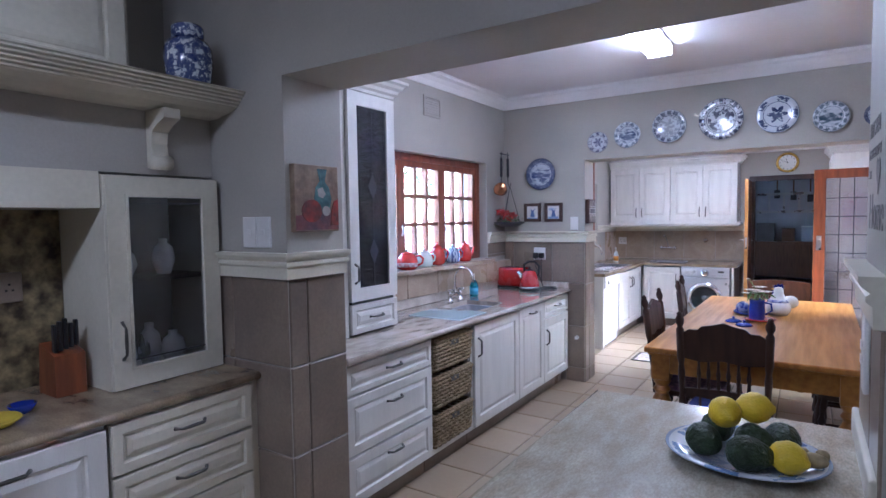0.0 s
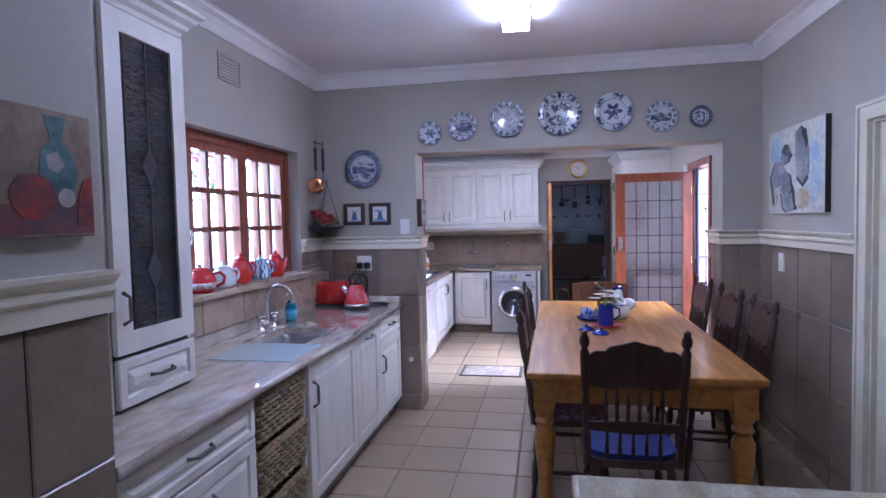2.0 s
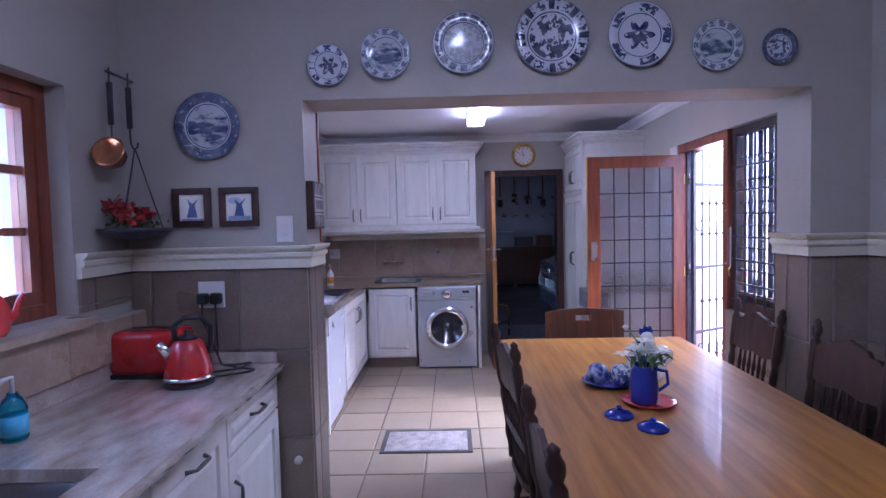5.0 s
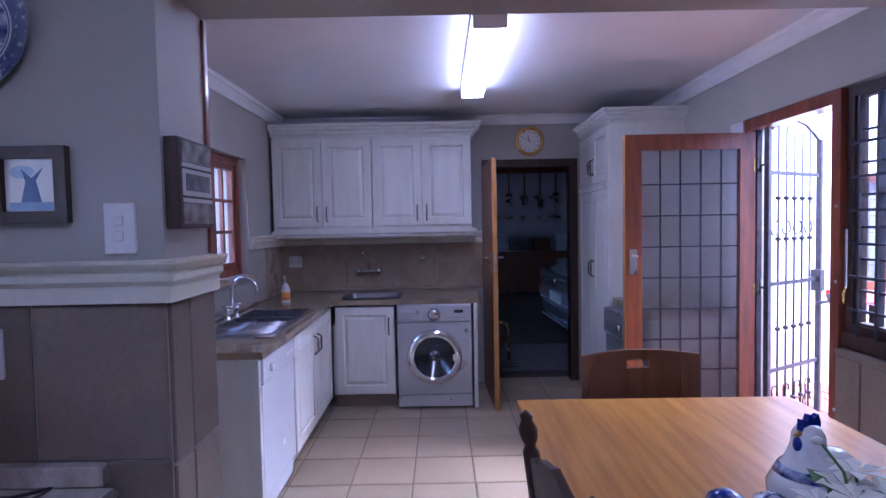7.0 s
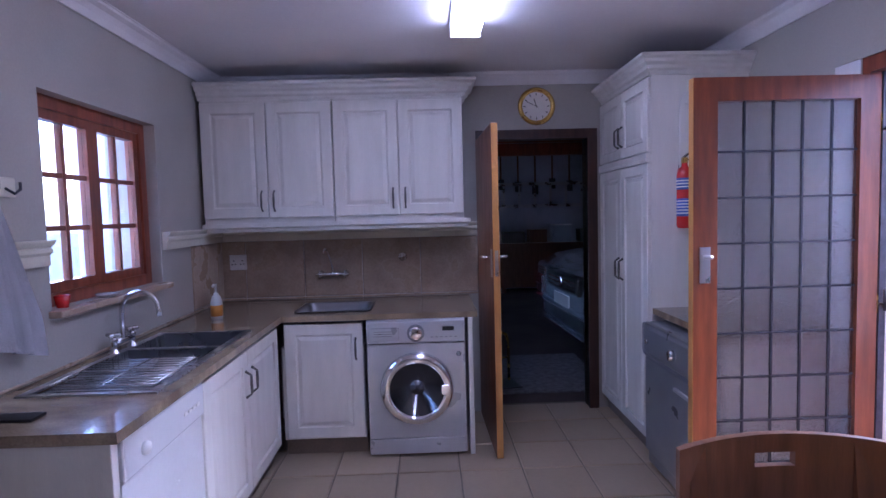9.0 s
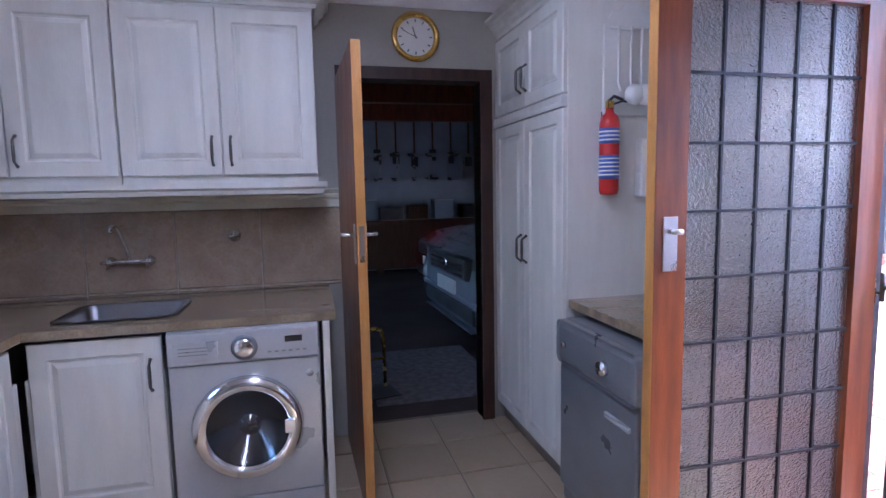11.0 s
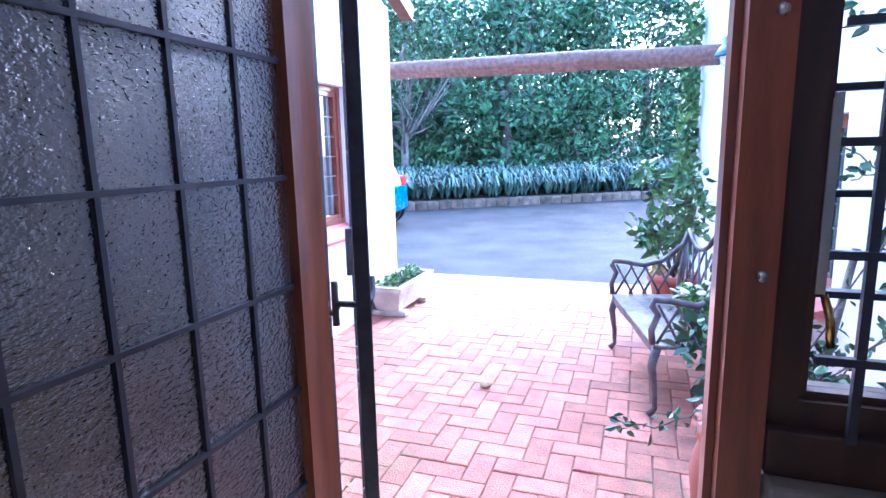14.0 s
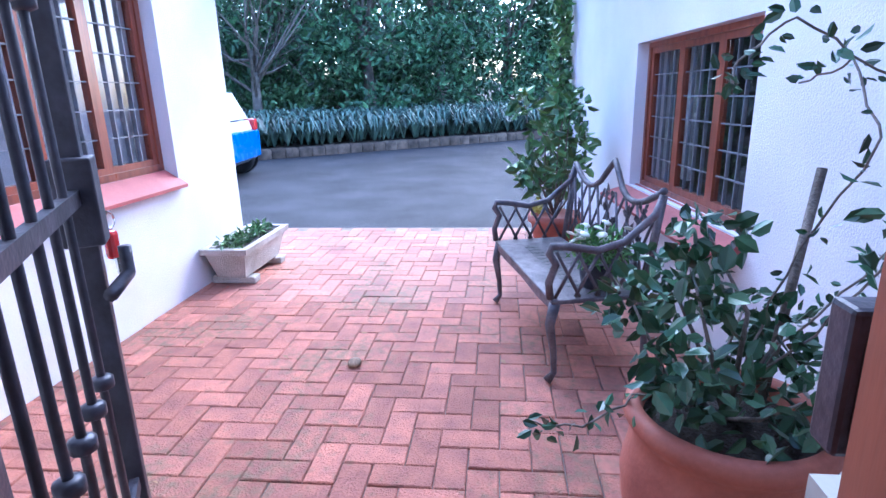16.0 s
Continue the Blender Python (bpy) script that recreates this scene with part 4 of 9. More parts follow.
        bm = lathe([(0.006, 0.62), (0.010, 0.66), (0.007, 0.69), (0.011, 0.72), (0.006, 0.76), (0.006, 0.80)], 8, x0)
        bm.transform(tilt)
        part("spindle", bm, M_DKWOOD, c, "", True)
    for k in range(5):
        x0 = -0.11 + 0.055 * k
        bm = lathe([(0.006, 0.465), (0.010, 0.51), (0.007, 0.54), (0.006, 0.60)], 8, x0)
        bm.transform(tilt)
        part("spindle", bm, M_DKWOOD, c, "", True)
    return c


GROUPC = "chairs round the dining table"
M_PADB = mat("navy_seat_pad", (0.015, 0.022, 0.10), 0.9, 0, 0.25, 30, 160, 0.1, (1, 1, 1), (0.03, 0.04, 0.16))
head = spindle_chair("dark-stained press-back chair with a navy seat pad", GROUPC, M_PADB, "navy blue seat pad")
head.matrix_world = pose(-0.335, 3.27, 0)
ch = spindle_chair("dark-stained press-back chair with turned spindles at the dining table", GROUPC, M_SEAT, "patterned purple seat pad")
ch.matrix_world = pose(-0.585, 3.73, 0, 0, 0, -90)
for x, y, rz in ((-0.585, 4.70, -84), (0.27, 5.27, 90), (0.27, 4.60, 90), (0.28, 4.08, 86)):
    copy_thing(ch, pose(x, y, 0, 0, 0, rz))


def panel_chair(x, y, rz):
    c = thing("dining_chair", "dark wooden chair with a solid curved back and hand slot", "chair", x, y, 0, rz, GROUPC)
    part("seat", box(-0.22, -0.21, 0.43, 0.22, 0.21, 0.465, 0.01), M_BRWOOD, c)
    part("cushion", box(-0.20, -0.19, 0.466, 0.20, 0.19, 0.495, 0.012), M_SEAT, c, "patterned seat pad")
    for sx in (-1, 1):
        part("leg", box(sx * 0.19 - 0.02, 0.16, 0, sx * 0.19 + 0.02, 0.20, 0.43, 0.004), M_BRWOOD, c)
        part("back_post", extrude([(-0.21, 0), (-0.17, 0), (-0.17, 0.45), (-0.225, 0.90), (-0.255, 0.90), (-0.21, 0.45)], sx * 0.20 - 0.02, sx * 0.20 + 0.02, "yz"), M_BRWOOD, c)
    n = 12
    bm = bmesh.new()
    # back board in three slices, so that the hand slot is a real hole
    for x0, x1, z0, z1 in ((-0.25, -0.05, 0.70, 0.92), (0.05, 0.25, 0.70, 0.92), (-0.05, 0.05, 0.70, 0.84), (-0.05, 0.05, 0.875, 0.92)):
        k = 4
        for i in range(k):
            a, b2 = x0 + (x1 - x0) * i / k, x0 + (x1 - x0) * (i + 1) / k
            ya, yb = -0.265 + 0.6 * a * a, -0.265 + 0.6 * b2 * b2
            ta, tb2 = (z1 - 0.25 * a * a if z1 > 0.9 else z1), (z1 - 0.25 * b2 * b2 if z1 > 0.9 else z1)
            v = [bm.verts.new(p) for p in ((a, ya, z0), (b2, yb, z0), (b2, yb + 0.02, z0), (a, ya + 0.02, z0), (a, ya, ta), (b2, yb, tb2), (b2, yb + 0.02, tb2), (a, ya + 0.02, ta))]
            for f in ((0, 3, 2, 1), (4, 5, 6, 7), (0, 1, 5, 4), (2, 3, 7, 6), (0, 4, 7, 3), (1, 2, 6, 5)):
                bm.faces.new([v[q] for q in f])
    bmesh.ops.remove_doubles(bm, verts=bm.verts[:], dist=0.0005)
    part("back_board", bm, M_BRWOOD, c, "curved back board with a hand slot")
    for k in range(5):
        xx = -0.16 + 0.08 * k
        part("slat", boxes((xx - 0.012, -0.235, 0.46, xx + 0.012, -0.222, 0.70)), M_BRWOOD, c)


panel_chair(-0.205, 5.75, 180)


# ---- scullery ----
X2, Y2 = -1.955, 8.06
base_unit("scullery_double_unit", "cream two door base unit under the steel sink", X2, 6.88, 90, 1.16, [("d", 0, 0.54, 0.12, 0.83, "b"), ("d", 0.54, 1.08, 0.12, 0.83, "a")], 0.58, group="scullery units", low=0.68)
base_unit("scullery_corner_unit", "cream single door base unit in the corner", -1.94, Y2, 0, 0.50, [("d", 0.02, 0.50, 0.12, 0.83, "b")], 0.62, group="scullery units", low=0.68)
solid("scullery_end_panel", box(WEST, 6.27, 0, X2 + 0.01, 6.305, 0.845, 0.003), M_CAB, "cream painted end panel of the worktop", "panel", "")
solid("machine_end_panel", box(-0.805, 8.01, 0, -0.775, 8.70, 0.845, 0.003), M_CAB, "cream painted end panel beside the washing machine", "panel", "")
dw = thing("dishwasher", "white freestanding dishwasher under the worktop", "dishwasher", X2 + 0.01, 6.307, 0, 90)
part("body", boxes((0.004, 0.02, 0.02, 0.58, 0.56, 0.84)), M_WHITE, dw)
part("door", box(0.004, 0, 0.12, 0.58, 0.019, 0.70, 0.006), M_WHITE, dw)
cp = part("control_panel", box(0.004, -0.012, 0.705, 0.58, 0.019, 0.838, 0.008), M_WHITE, dw)
part("knob", lathe([(0.022, 0), (0.02, 0.014), (0, 0.016)], 18), M_WHITEP, cp, "", True, pose(0.12, -0.012, 0.765, 90))
for k in range(4):
    part("button", boxes((0.40 + 0.035 * k, -0.016, 0.76, 0.425 + 0.035 * k, -0.0125, 0.772)), M_WHITEP, cp)
part("kick", boxes((0.02, 0.03, 0.0, 0.57, 0.05, 0.115)), M_BLACK, dw)

worktop("scullery_worktop", "polished brown gold granite worktop round the scullery corner", [(WEST, 6.262, -1.922, 8.739), (-1.922, 8.02, -0.745, 8.739)], M_GRAN3, [(-2.44, -1.99, 6.62, 7.62), (-1.86, -1.42, 8.14, 8.50)], 0.035, 0.88)
# double bowl steel sink let into the worktop
ss = thing("double_sink", "stainless steel double bowl sink with a ribbed drainer", "sink", 0, 0, 0)
part("rim", boxes((-2.455, 6.605, 0.878, -2.42, 7.635, 0.886), (-2.01, 6.605, 0.878, -1.975, 7.635, 0.886), (-2.42, 6.605, 0.878, -2.01, 6.63, 0.886), (-2.42, 7.61, 0.878, -2.01, 7.635, 0.886), (-2.42, 7.26, 0.878, -2.01, 7.29, 0.886), (-2.42, 6.90, 0.878, -2.01, 6.925, 0.886)), M_STEEL, ss)
for y0, y1, d in ((7.29, 7.61, 0.15), (6.925, 7.26, 0.15)):
    part("bowl", boxes((-2.42, y0, 0.87 - d, -2.01, y1, 0.875 - d), (-2.425, y0, 0.87 - d, -2.42, y1, 0.88), (-2.01, y0, 0.87 - d, -2.005, y1, 0.88), (-2.42, y0 - 0.004, 0.87 - d, -2.01, y0, 0.88), (-2.42, y1, 0.87 - d, -2.01, y1 + 0.004, 0.88)), M_STEEL, ss)
part("drainer", boxes((-2.42, 6.63, 0.868, -2.01, 6.90, 0.872), *[(-2.40, 6.645 + 0.03 * k, 0.872, -2.03, 6.658 + 0.03 * k, 0.878) for k in range(8)]), M_STEEL, ss)
dr_ = thing("wire_rack", "chrome wire dish rack lying over the sink", "rack", -2.2, 6.86, 0.888)
bm = bmesh.new()
for k in range(11):
    tube([(-0.19, -0.18 + 0.036 * k, 0.006), (0.19, -0.18 + 0.036 * k, 0.006)], 0.0025, 5, bm)
for s in (-0.19, 0.0, 0.19):
    tube([(s, -0.19, 0.011), (s, 0.19, 0.011)], 0.003, 5, bm)
part("wires", bm, M_CHROME, dr_, "", True)
mixer("mixer_tap", -2.45, 7.28, 0.88, 90, 0.27, 0.17)
sink_bowl("inset_sink", "small inset stainless steel sink in granite", -1.86, 8.14, -1.42, 8.50, 0.882, 0.15, 0.02)


def pump_bottle(name, label, x, y, z, body, fill, h=0.15, r=0.033):
    b = thing(name, label, "bottle", x, y, z)
    part("bottle_body", lathe([(0, 0), (r * 0.9, 0), (r, 0.01), (r * 1.0, h * 0.6), (r * 0.7, h * 0.8), (r * 0.4, h * 0.88), (r * 0.4, h * 0.92), (0, h * 0.92)], 18), body, b, "", True)
    part("pump", tube([(0, 0, h * 0.9), (0, 0, h * 1.22), (0.0, -0.035, h * 1.22), (0.0, -0.045, h * 1.17)], 0.007, 8), M_WHITEP, b, "white pump head", True)
    part("label", lathe([(r * 1.015, h * 0.12), (r * 1.02, h * 0.5)], 18), fill, b, "", True)


M_SOAPB = glass("blue_soap", (0.05, 0.55, 0.80), 0.05)
M_ORANGE = mat("orange_label", (0.75, 0.30, 0.04), 0.4)
pump_bottle("soap_bottle", "blue liquid soap pump bottle by the sink", -2.36, 4.02, 0.88, M_SOAPB, mat("cyan_label", (0.10, 0.45, 0.70), 0.4), 0.155, 0.037)
pump_bottle("soap_bottle", "white pump bottle with an orange label by the sink", -2.30, 8.02, 0.88, M_WHITEP, M_ORANGE, 0.17, 0.034)

# washing machine
wm = thing("washing_machine", "silver front loading washing machine with chrome porthole", "washing machine", -1.42, 8.0, 0)
part("body", box(0.002, 0.015, 0.02, 0.598, 0.60, 0.842, 0.006), M_SILVER, wm)
part("front", box(0.006, 0, 0.12, 0.594, 0.016, 0.70, 0.006), M_SILVER, wm)
part("kick_panel", box(0.006, 0.002, 0.02, 0.594, 0.016, 0.115, 0.005), M_SILVER, wm)
cp = part("control_panel", box(0.006, -0.012, 0.705, 0.594, 0.016, 0.838, 0.008), M_SILVER, wm)
part("soap_drawer", box(0.03, -0.018, 0.728, 0.20, -0.011, 0.80, 0.004), M_SILVER, cp)
part("knob", lathe([(0.04, 0), (0.038, 0.018), (0.03, 0.022), (0, 0.022)], 24), M_CHROME, cp, "chrome programme knob", True, pose(0.30, -0.012, 0.765, 90))
part("knob_ring", lathe([(0.052, 0), (0.052, 0.003), (0.04, 0.004)], 28), M_DSILVER, cp, "", True, pose(0.30, -0.0125, 0.765, 90))
part("display", boxes((0.46, -0.0145, 0.775, 0.53, -0.0125, 0.80)), M_BLACK, cp, "black display window")
for k in range(6):
    part("button", boxes((0.39 + 0.028 * k, -0.0145, 0.735, 0.405 + 0.028 * k, -0.0125, 0.741)), M_DSILVER, cp)
for k in range(3):
    part("mark", boxes((0.05, -0.0195, 0.748 + 0.014 * k, 0.16, -0.0185, 0.752 + 0.014 * k)), M_DSILVER, cp)
dd = part("porthole_door", lathe([(0.215, 0), (0.222, 0.012), (0.212, 0.035), (0.185, 0.046), (0.165, 0.040), (0.158, 0.02), (0.158, 0.0)], 48), M_CHROME, wm, "chrome ring of the porthole", True, pose(0.30, -0.001, 0.425, 90))
part("porthole_glass", lathe([(0.158, 0.02), (0.13, 0.0), (0.08, -0.018), (0, -0.024)], 40), mat("dark_door_glass", (0.03, 0.03, 0.035), 0.08, 0, 0.1, coat=1.0), dd, "dark bowl of porthole glass", True)
part("latch", box(0.145, -0.03, 0.036, 0.19, 0.03, 0.05, 0.004), M_CHROME, dd)
part("badge", lathe([(0.016, 0), (0.016, 0.003), (0, 0.003)], 18), M_DSILVER, wm, "small round energy badge", True, pose(0.555, -0.001, 0.63, 90))
for sx in (0.05, 0.55):
    part("foot", lathe([(0.02, 0), (0.02, 0.02)], 12, sx, 0.1), M_BLACK, wm)

# wall cabinets
for i, x0 in enumerate((-2.49, -1.635)):
    u = thing("wall_cabinet", "cream limed two door wall cabinet with pewter handles", "cabinet", x0, 8.40, 1.44, 0, "scullery wall cabinets")
    w = 0.85
    part("body", boxes((0, 0.001, 0, w, 0.338, 0.80)), M_CAB, u)
    for k in range(2):
        f = part("door", panel(w / 2 - 0.006, 0.745, k * w / 2 + 0.003, 0.035, 0.065), M_CAB, u)
        handle(f, w / 2 + (-0.04 if k == 0 else 0.04), 0.145, 0.13, True)
solid("wall_cabinet_crown", moulding([(-2.50, 8.40, 2.24), (-0.775, 8.40, 2.24), (-0.775, 8.74, 2.24)], CROWN), M_CAB, "stepped cream crown moulding over wall cabinets", "moulding", "structure")
solid("wall_cabinet_pelmet", moulding([(-2.50, 8.40, 1.385), (-0.775, 8.40, 1.385), (-0.775, 8.74, 1.385)], [(-0.02, 0), (0.012, 0), (0.016, 0.02), (0.03, 0.03), (0.03, 0.055), (-0.02, 0.055)]), M_CAB, "cream light pelmet under wall cabinets", "moulding", "structure")

# wall taps
wt = thing("wall_tap", "chrome wall mounted mixer over the small sink", "tap", -1.72, 8.73, 1.06)
part("bridge", tube([(-0.09, -0.035, 0), (0.09, -0.035, 0)], 0.013, 10), M_CHROME, wt, "", True)
for s in (-0.09, 0.09):
    part("inlet", tube([(s, 0.0, 0), (s, -0.05, 0), (s, -0.06, 0)], 0.02, 12, None, (1.3, 1, 0.8)), M_CHROME, wt, "", True)
    cr = tube([(s - 0.03, -0.065, 0), (s + 0.03, -0.065, 0)], 0.007, 8)
    tube([(s, -0.065, -0.03), (s, -0.065, 0.03)], 0.007, 8, cr)
    part("cross_handle", cr, M_CHROME, wt, "", True)
part("spout", tube([(0, -0.035, 0), (0, -0.05, 0.06), (-0.02, -0.08, 0.15), (-0.03, -0.12, 0.19), (-0.035, -0.16, 0.18), (-0.035, -0.17, 0.155)], 0.009, 8), M_CHROME, wt, "", True)
sv = thing("stop_valve", "chrome stop valve on the tiled wall", "valve", -1.22, 8.73, 1.17)
part("flange", lathe([(0.032, 0), (0.03, 0.006), (0.014, 0.01), (0.013, 0.03), (0, 0.03)], 18), M_CHROME, sv, "", True, pose(0, 0, 0, 90))
cr = tube([(-0.03, -0.035, 0), (0.03, -0.035, 0)], 0.008, 8)
tube([(0, -0.035, -0.03), (0, -0.035, 0.03)], 0.008, 8, cr)
part("cross_handle", cr, M_CHROME, sv, "", True)


def plate_switch(name, label, x, y, z, rz, w=0.075, h=0.115, keys=1, sockets=0):
    s = thing(name, label, "switch" if not sockets else "socket", x, y, z, rz, "")
    part("cover", box(-w / 2, -0.012, -h / 2, w / 2, 0, h / 2, 0.004), M_WHITEP, s)
    for k in range(keys):
        zz = (k - (keys - 1) / 2) * 0.035
        part("rocker", box(-0.011, -0.017, zz - 0.012, 0.011, -0.0125, zz + 0.012, 0.002), M_WHITEP, s)
    for k in range(sockets):
        xx = (k - (sockets - 1) / 2) * 0.06
        for dx, dz in ((0, 0.012), (-0.011, -0.012), (0.011, -0.012)):
            part("pin_hole", boxes((xx + dx - 0.004, -0.0135, dz - 0.004, xx + dx + 0.004, -0.0123, dz + 0.004)), M_BLACK, s)
    return s


plate_switch("light_switch", "white rocker switch plate on the greige wall", -1.797, NORTH, 1.485, 0, 0.075, 0.12, 2)
sk = plate_switch("wall_socket", "white double socket with two black plugs", -2.14, NORTH - 0.009, 1.195, 0, 0.12, 0.12, 0, 0)
for s in (-0.03, 0.03):
    pl = thing("power_plug", "black plug with cable in the wall socket", "plug", -2.14 + s, NORTH - 0.021, 1.180, 0, "power plugs")
    part("plug_body", box(-0.025, -0.04, -0.025, 0.025, 0, 0.025, 0.01), M_BLACK, pl)
    part("cable", tube([(0, -0.03, -0.02), (0.006, -0.042, -0.10), (0.03 - s * 0.6, -0.05, -0.18), (0.045 - s, -0.06, -0.25), (0.07 - s, -0.08, -0.288), (0.15, -0.10 - s, -0.291), (0.21, -0.09 - 2 * s, -0.291), (0.20, -0.16 - s, -0.291), (0.10, -0.22 - s, -0.291), (-0.05, -0.24 - 2 * s, -0.291), (-0.14, -0.22, -0.291)], 0.0045, 6), M_BLACK, pl, "", True)
plate_switch("wall_socket", "white wall socket on taupe tiles", EAST - 0.009, 4.54, 1.205, -90, 0.075, 0.12, 1, 0)
plate_switch("wall_socket", "white wall socket over the scullery worktop", -2.40, FAR - 0.009, 1.16, 0, 0.12, 0.11, 0, 2)
plate_switch("light_switch", "white light switch on the greige pier", -1.966, 1.54, 1.50, 0, 0.088, 0.135, 1)
plate_switch("doorbell_unit", "white intercom box on the greige pier", -2.06, 1.54, 1.50, 0, 0.088, 0.135, 1)
plate_switch("light_switch", "white switch plate on the tiled pier", 0.142, 1.66, 1.20, -90, 0.07, 0.2, 2)
dsx = thing("door_stop", "white round stop on the tiled pier", "door stop", -1.77, NORTH - 0.009, 0.42)
part("stop_body", lathe([(0.018, 0), (0.018, 0.02), (0, 0.024)], 14), M_WHITEP, dsx, "", True, pose(0, 0, 0, 90))

# clock
ck = thing("wall_clock", "round brass rimmed wall clock over the garage door", "clock", -0.225, FAR, 2.225)
part("rim", lathe([(0.13, 0), (0.135, 0.012), (0.125, 0.028), (0.105, 0.022), (0.102, 0.012), (0.101, 0.002)], 40), M_GOLD, ck, "brass coloured rim", True, pose(0, 0, 0, 90))
part("dial", lathe([(0.103, 0.008), (0.0, 0.0085)], 36), M_WHITEP, ck, "", False, pose(0, 0, 0, 90))
for k in range(12):
    a = radians(30 * k)
    part("hour_mark", boxes((-0.003, -0.0105, 0.078, 0.003, -0.0088, 0.094)), M_BLACK, ck, "", False, pose(0, 0, 0, 0, 30 * k, 0))
part("hour_hand", boxes((-0.003, -0.012, -0.01, 0.003, -0.0108, 0.055)), M_BLACK, ck, "", False, pose(0, 0, 0, 0, -18, 0))
part("minute_hand", boxes((-0.002, -0.0135, -0.012, 0.002, -0.0122, 0.08)), M_BLACK, ck, "", False, pose(0, 0, 0, 0, -65, 0))

# garage door
gf = thing("door_1", "open varnished door to the garage in a dark frame", "door", 0, 0, 0, 0, "", "structure")
part("door_frame", boxes((-0.67, FAR - 0.02, 0, -0.60, FAR + 0.12, 2.06), (0.14, FAR - 0.02, 0, 0.21, FAR + 0.12, 2.06), (-0.60, FAR - 0.02, 1.995, 0.14, FAR + 0.12, 2.06)), M_DKWOOD, gf, "dark brown door frame")
lf = part("door_leaf", box(0, 0, 0.01, 0.04, 0.78, 1.985, 0.003), M_ORWOOD, gf, "orange varnished leaf seen edge on", False, pose(-0.655, 7.91, 0, 0, 0, 1.5))
part("edge_lipping", boxes((0.001, -0.002, 0.012, 0.039, 0.0, 1.983)), M_PINE, lf, "yellow pine lipping")
for s, x in ((-1, -0.001), (1, 0.041)):
    part("lock_plate", box(min(x, x + s * 0.004), 0.03, 1.09, max(x, x + s * 0.004), 0.075, 1.255, 0.001), M_STEEL, lf)
    part("lever", tube([(x, 0.05, 1.21), (x + s * 0.045, 0.05, 1.21), (x + s * 0.05, 0.07, 1.21), (x + s * 0.05, 0.15, 1.205)], 0.008, 8), M_CHROME, lf, "chrome lever handle", True)
part("lock_edge", boxes((0.01, -0.004, 1.10, 0.03, -0.0022, 1.25)), M_STEEL, lf)

# tall cupboard
tc_ = thing("tall_cupboard", "tall cream limed broom cupboard with four doors", "cupboard", 0.255, FAR - 0.003, 0, -90)
CW = FAR - 0.003 - 7.865
part("body", boxes((0, 0.001, 0.10, CW, EAST - 0.257, 2.225)), M_CAB, tc_)
part("plinth", boxes((0, 0.03, 0, CW, EAST - 0.257, 0.10)), M_WTILE, tc_)
for k in range(2):
    f = part("door", panel(CW / 2 - 0.006, 1.62, k * CW / 2 + 0.003, 0.11, 0.06), M_CAB, tc_)
    handle(f, CW / 2 + (-0.035 if k == 0 else 0.035), 1.08, 0.14, True)
    f = part("door", panel(CW / 2 - 0.006, 0.415, k * CW / 2 + 0.003, 1.795, 0.06), M_CAB, tc_)
    handle(f, CW / 2 + (-0.035 if k == 0 else 0.035), 1.93, 0.13, True)
part("ledge", moulding([(0, 0, 1.735), (CW, 0, 1.735)], [(0, 0), (0.026, 0), (0.032, 0.02), (0.028, 0.05), (0, 0.05)]), M_CAB, tc_)
part("crown", moulding([(0, 0, 2.225), (CW, 0, 2.225), (CW, EAST - 0.257, 2.225)], CROWN), M_CAB, tc_, "stepped cream crown moulding")

# grey appliance and its top
ap_ = thing("tumble_dryer", "dark silver front loading appliance under a worktop", "appliance", 0.185, 7.80, 0, -90)
part("body", box(0.0, 0.02, 0.015, 0.60, 0.58, 0.835, 0.02, 3), M_DSILVER, ap_)
part("door", box(0.012, 0, 0.10, 0.588, 0.021, 0.64, 0.012), M_DSILVER, ap_)
cp = part("control_panel", box(0.0, -0.012, 0.65, 0.60, 0.02, 0.835, 0.03, 3), M_DSILVER, ap_)
part("knob", lathe([(0.028, 0), (0.026, 0.022), (0, 0.024)], 20), M_CHROME, cp, "", True, pose(0.40, -0.012, 0.735, 90))
part("button", lathe([(0.014, 0), (0.012, 0.012), (0, 0.013)], 14), M_CHROME, cp, "", True, pose(0.08, -0.012, 0.735, 90))
part("pull", box(0.40, -0.014, 0.555, 0.56, -0.001, 0.575, 0.004), M_SILVER, ap_)
worktop("dryer_worktop", "sand coloured granite slab over the grey appliance", [(0.262, 7.16, EAST - 0.001, 7.862)], M_GRAN3, (), 0.035, 0.895)
solid("dryer_side_panel", box(0.30, 7.165, 0, EAST - 0.002, 7.19, 0.859, 0.003), M_CAB, "cream painted side panel beside the appliance", "panel", "")

# fire extinguisher and wall things on the cupboard's side
fe = thing("fire_extinguisher", "red fire extinguisher with blue labels on the cupboard side", "fire extinguisher", 0.425, 7.815, 1.352)
part("cylinder", lathe([(0, 0.0), (0.036, 0.004), (0.042, 0.02), (0.042, 0.30), (0.036, 0.335), (0.018, 0.35), (0.016, 0.37), (0, 0.37)], 24), M_REDM, fe, "", True)
M_LBLUE = mat("blue_label", (0.05, 0.10, 0.42), 0.4)
part("label", lathe([(0.0428, 0.07), (0.0428, 0.17)], 24), M_LBLUE, fe, "blue instruction label", True)
part("label", lathe([(0.0428, 0.22), (0.0428, 0.285)], 24), M_LBLUE, fe, "blue instruction label", True)
for k in range(5):
    part("text_line", lathe([(0.0433, 0.085 + 0.017 * k), (0.0433, 0.091 + 0.017 * k)], 24), M_WHITEP, fe)
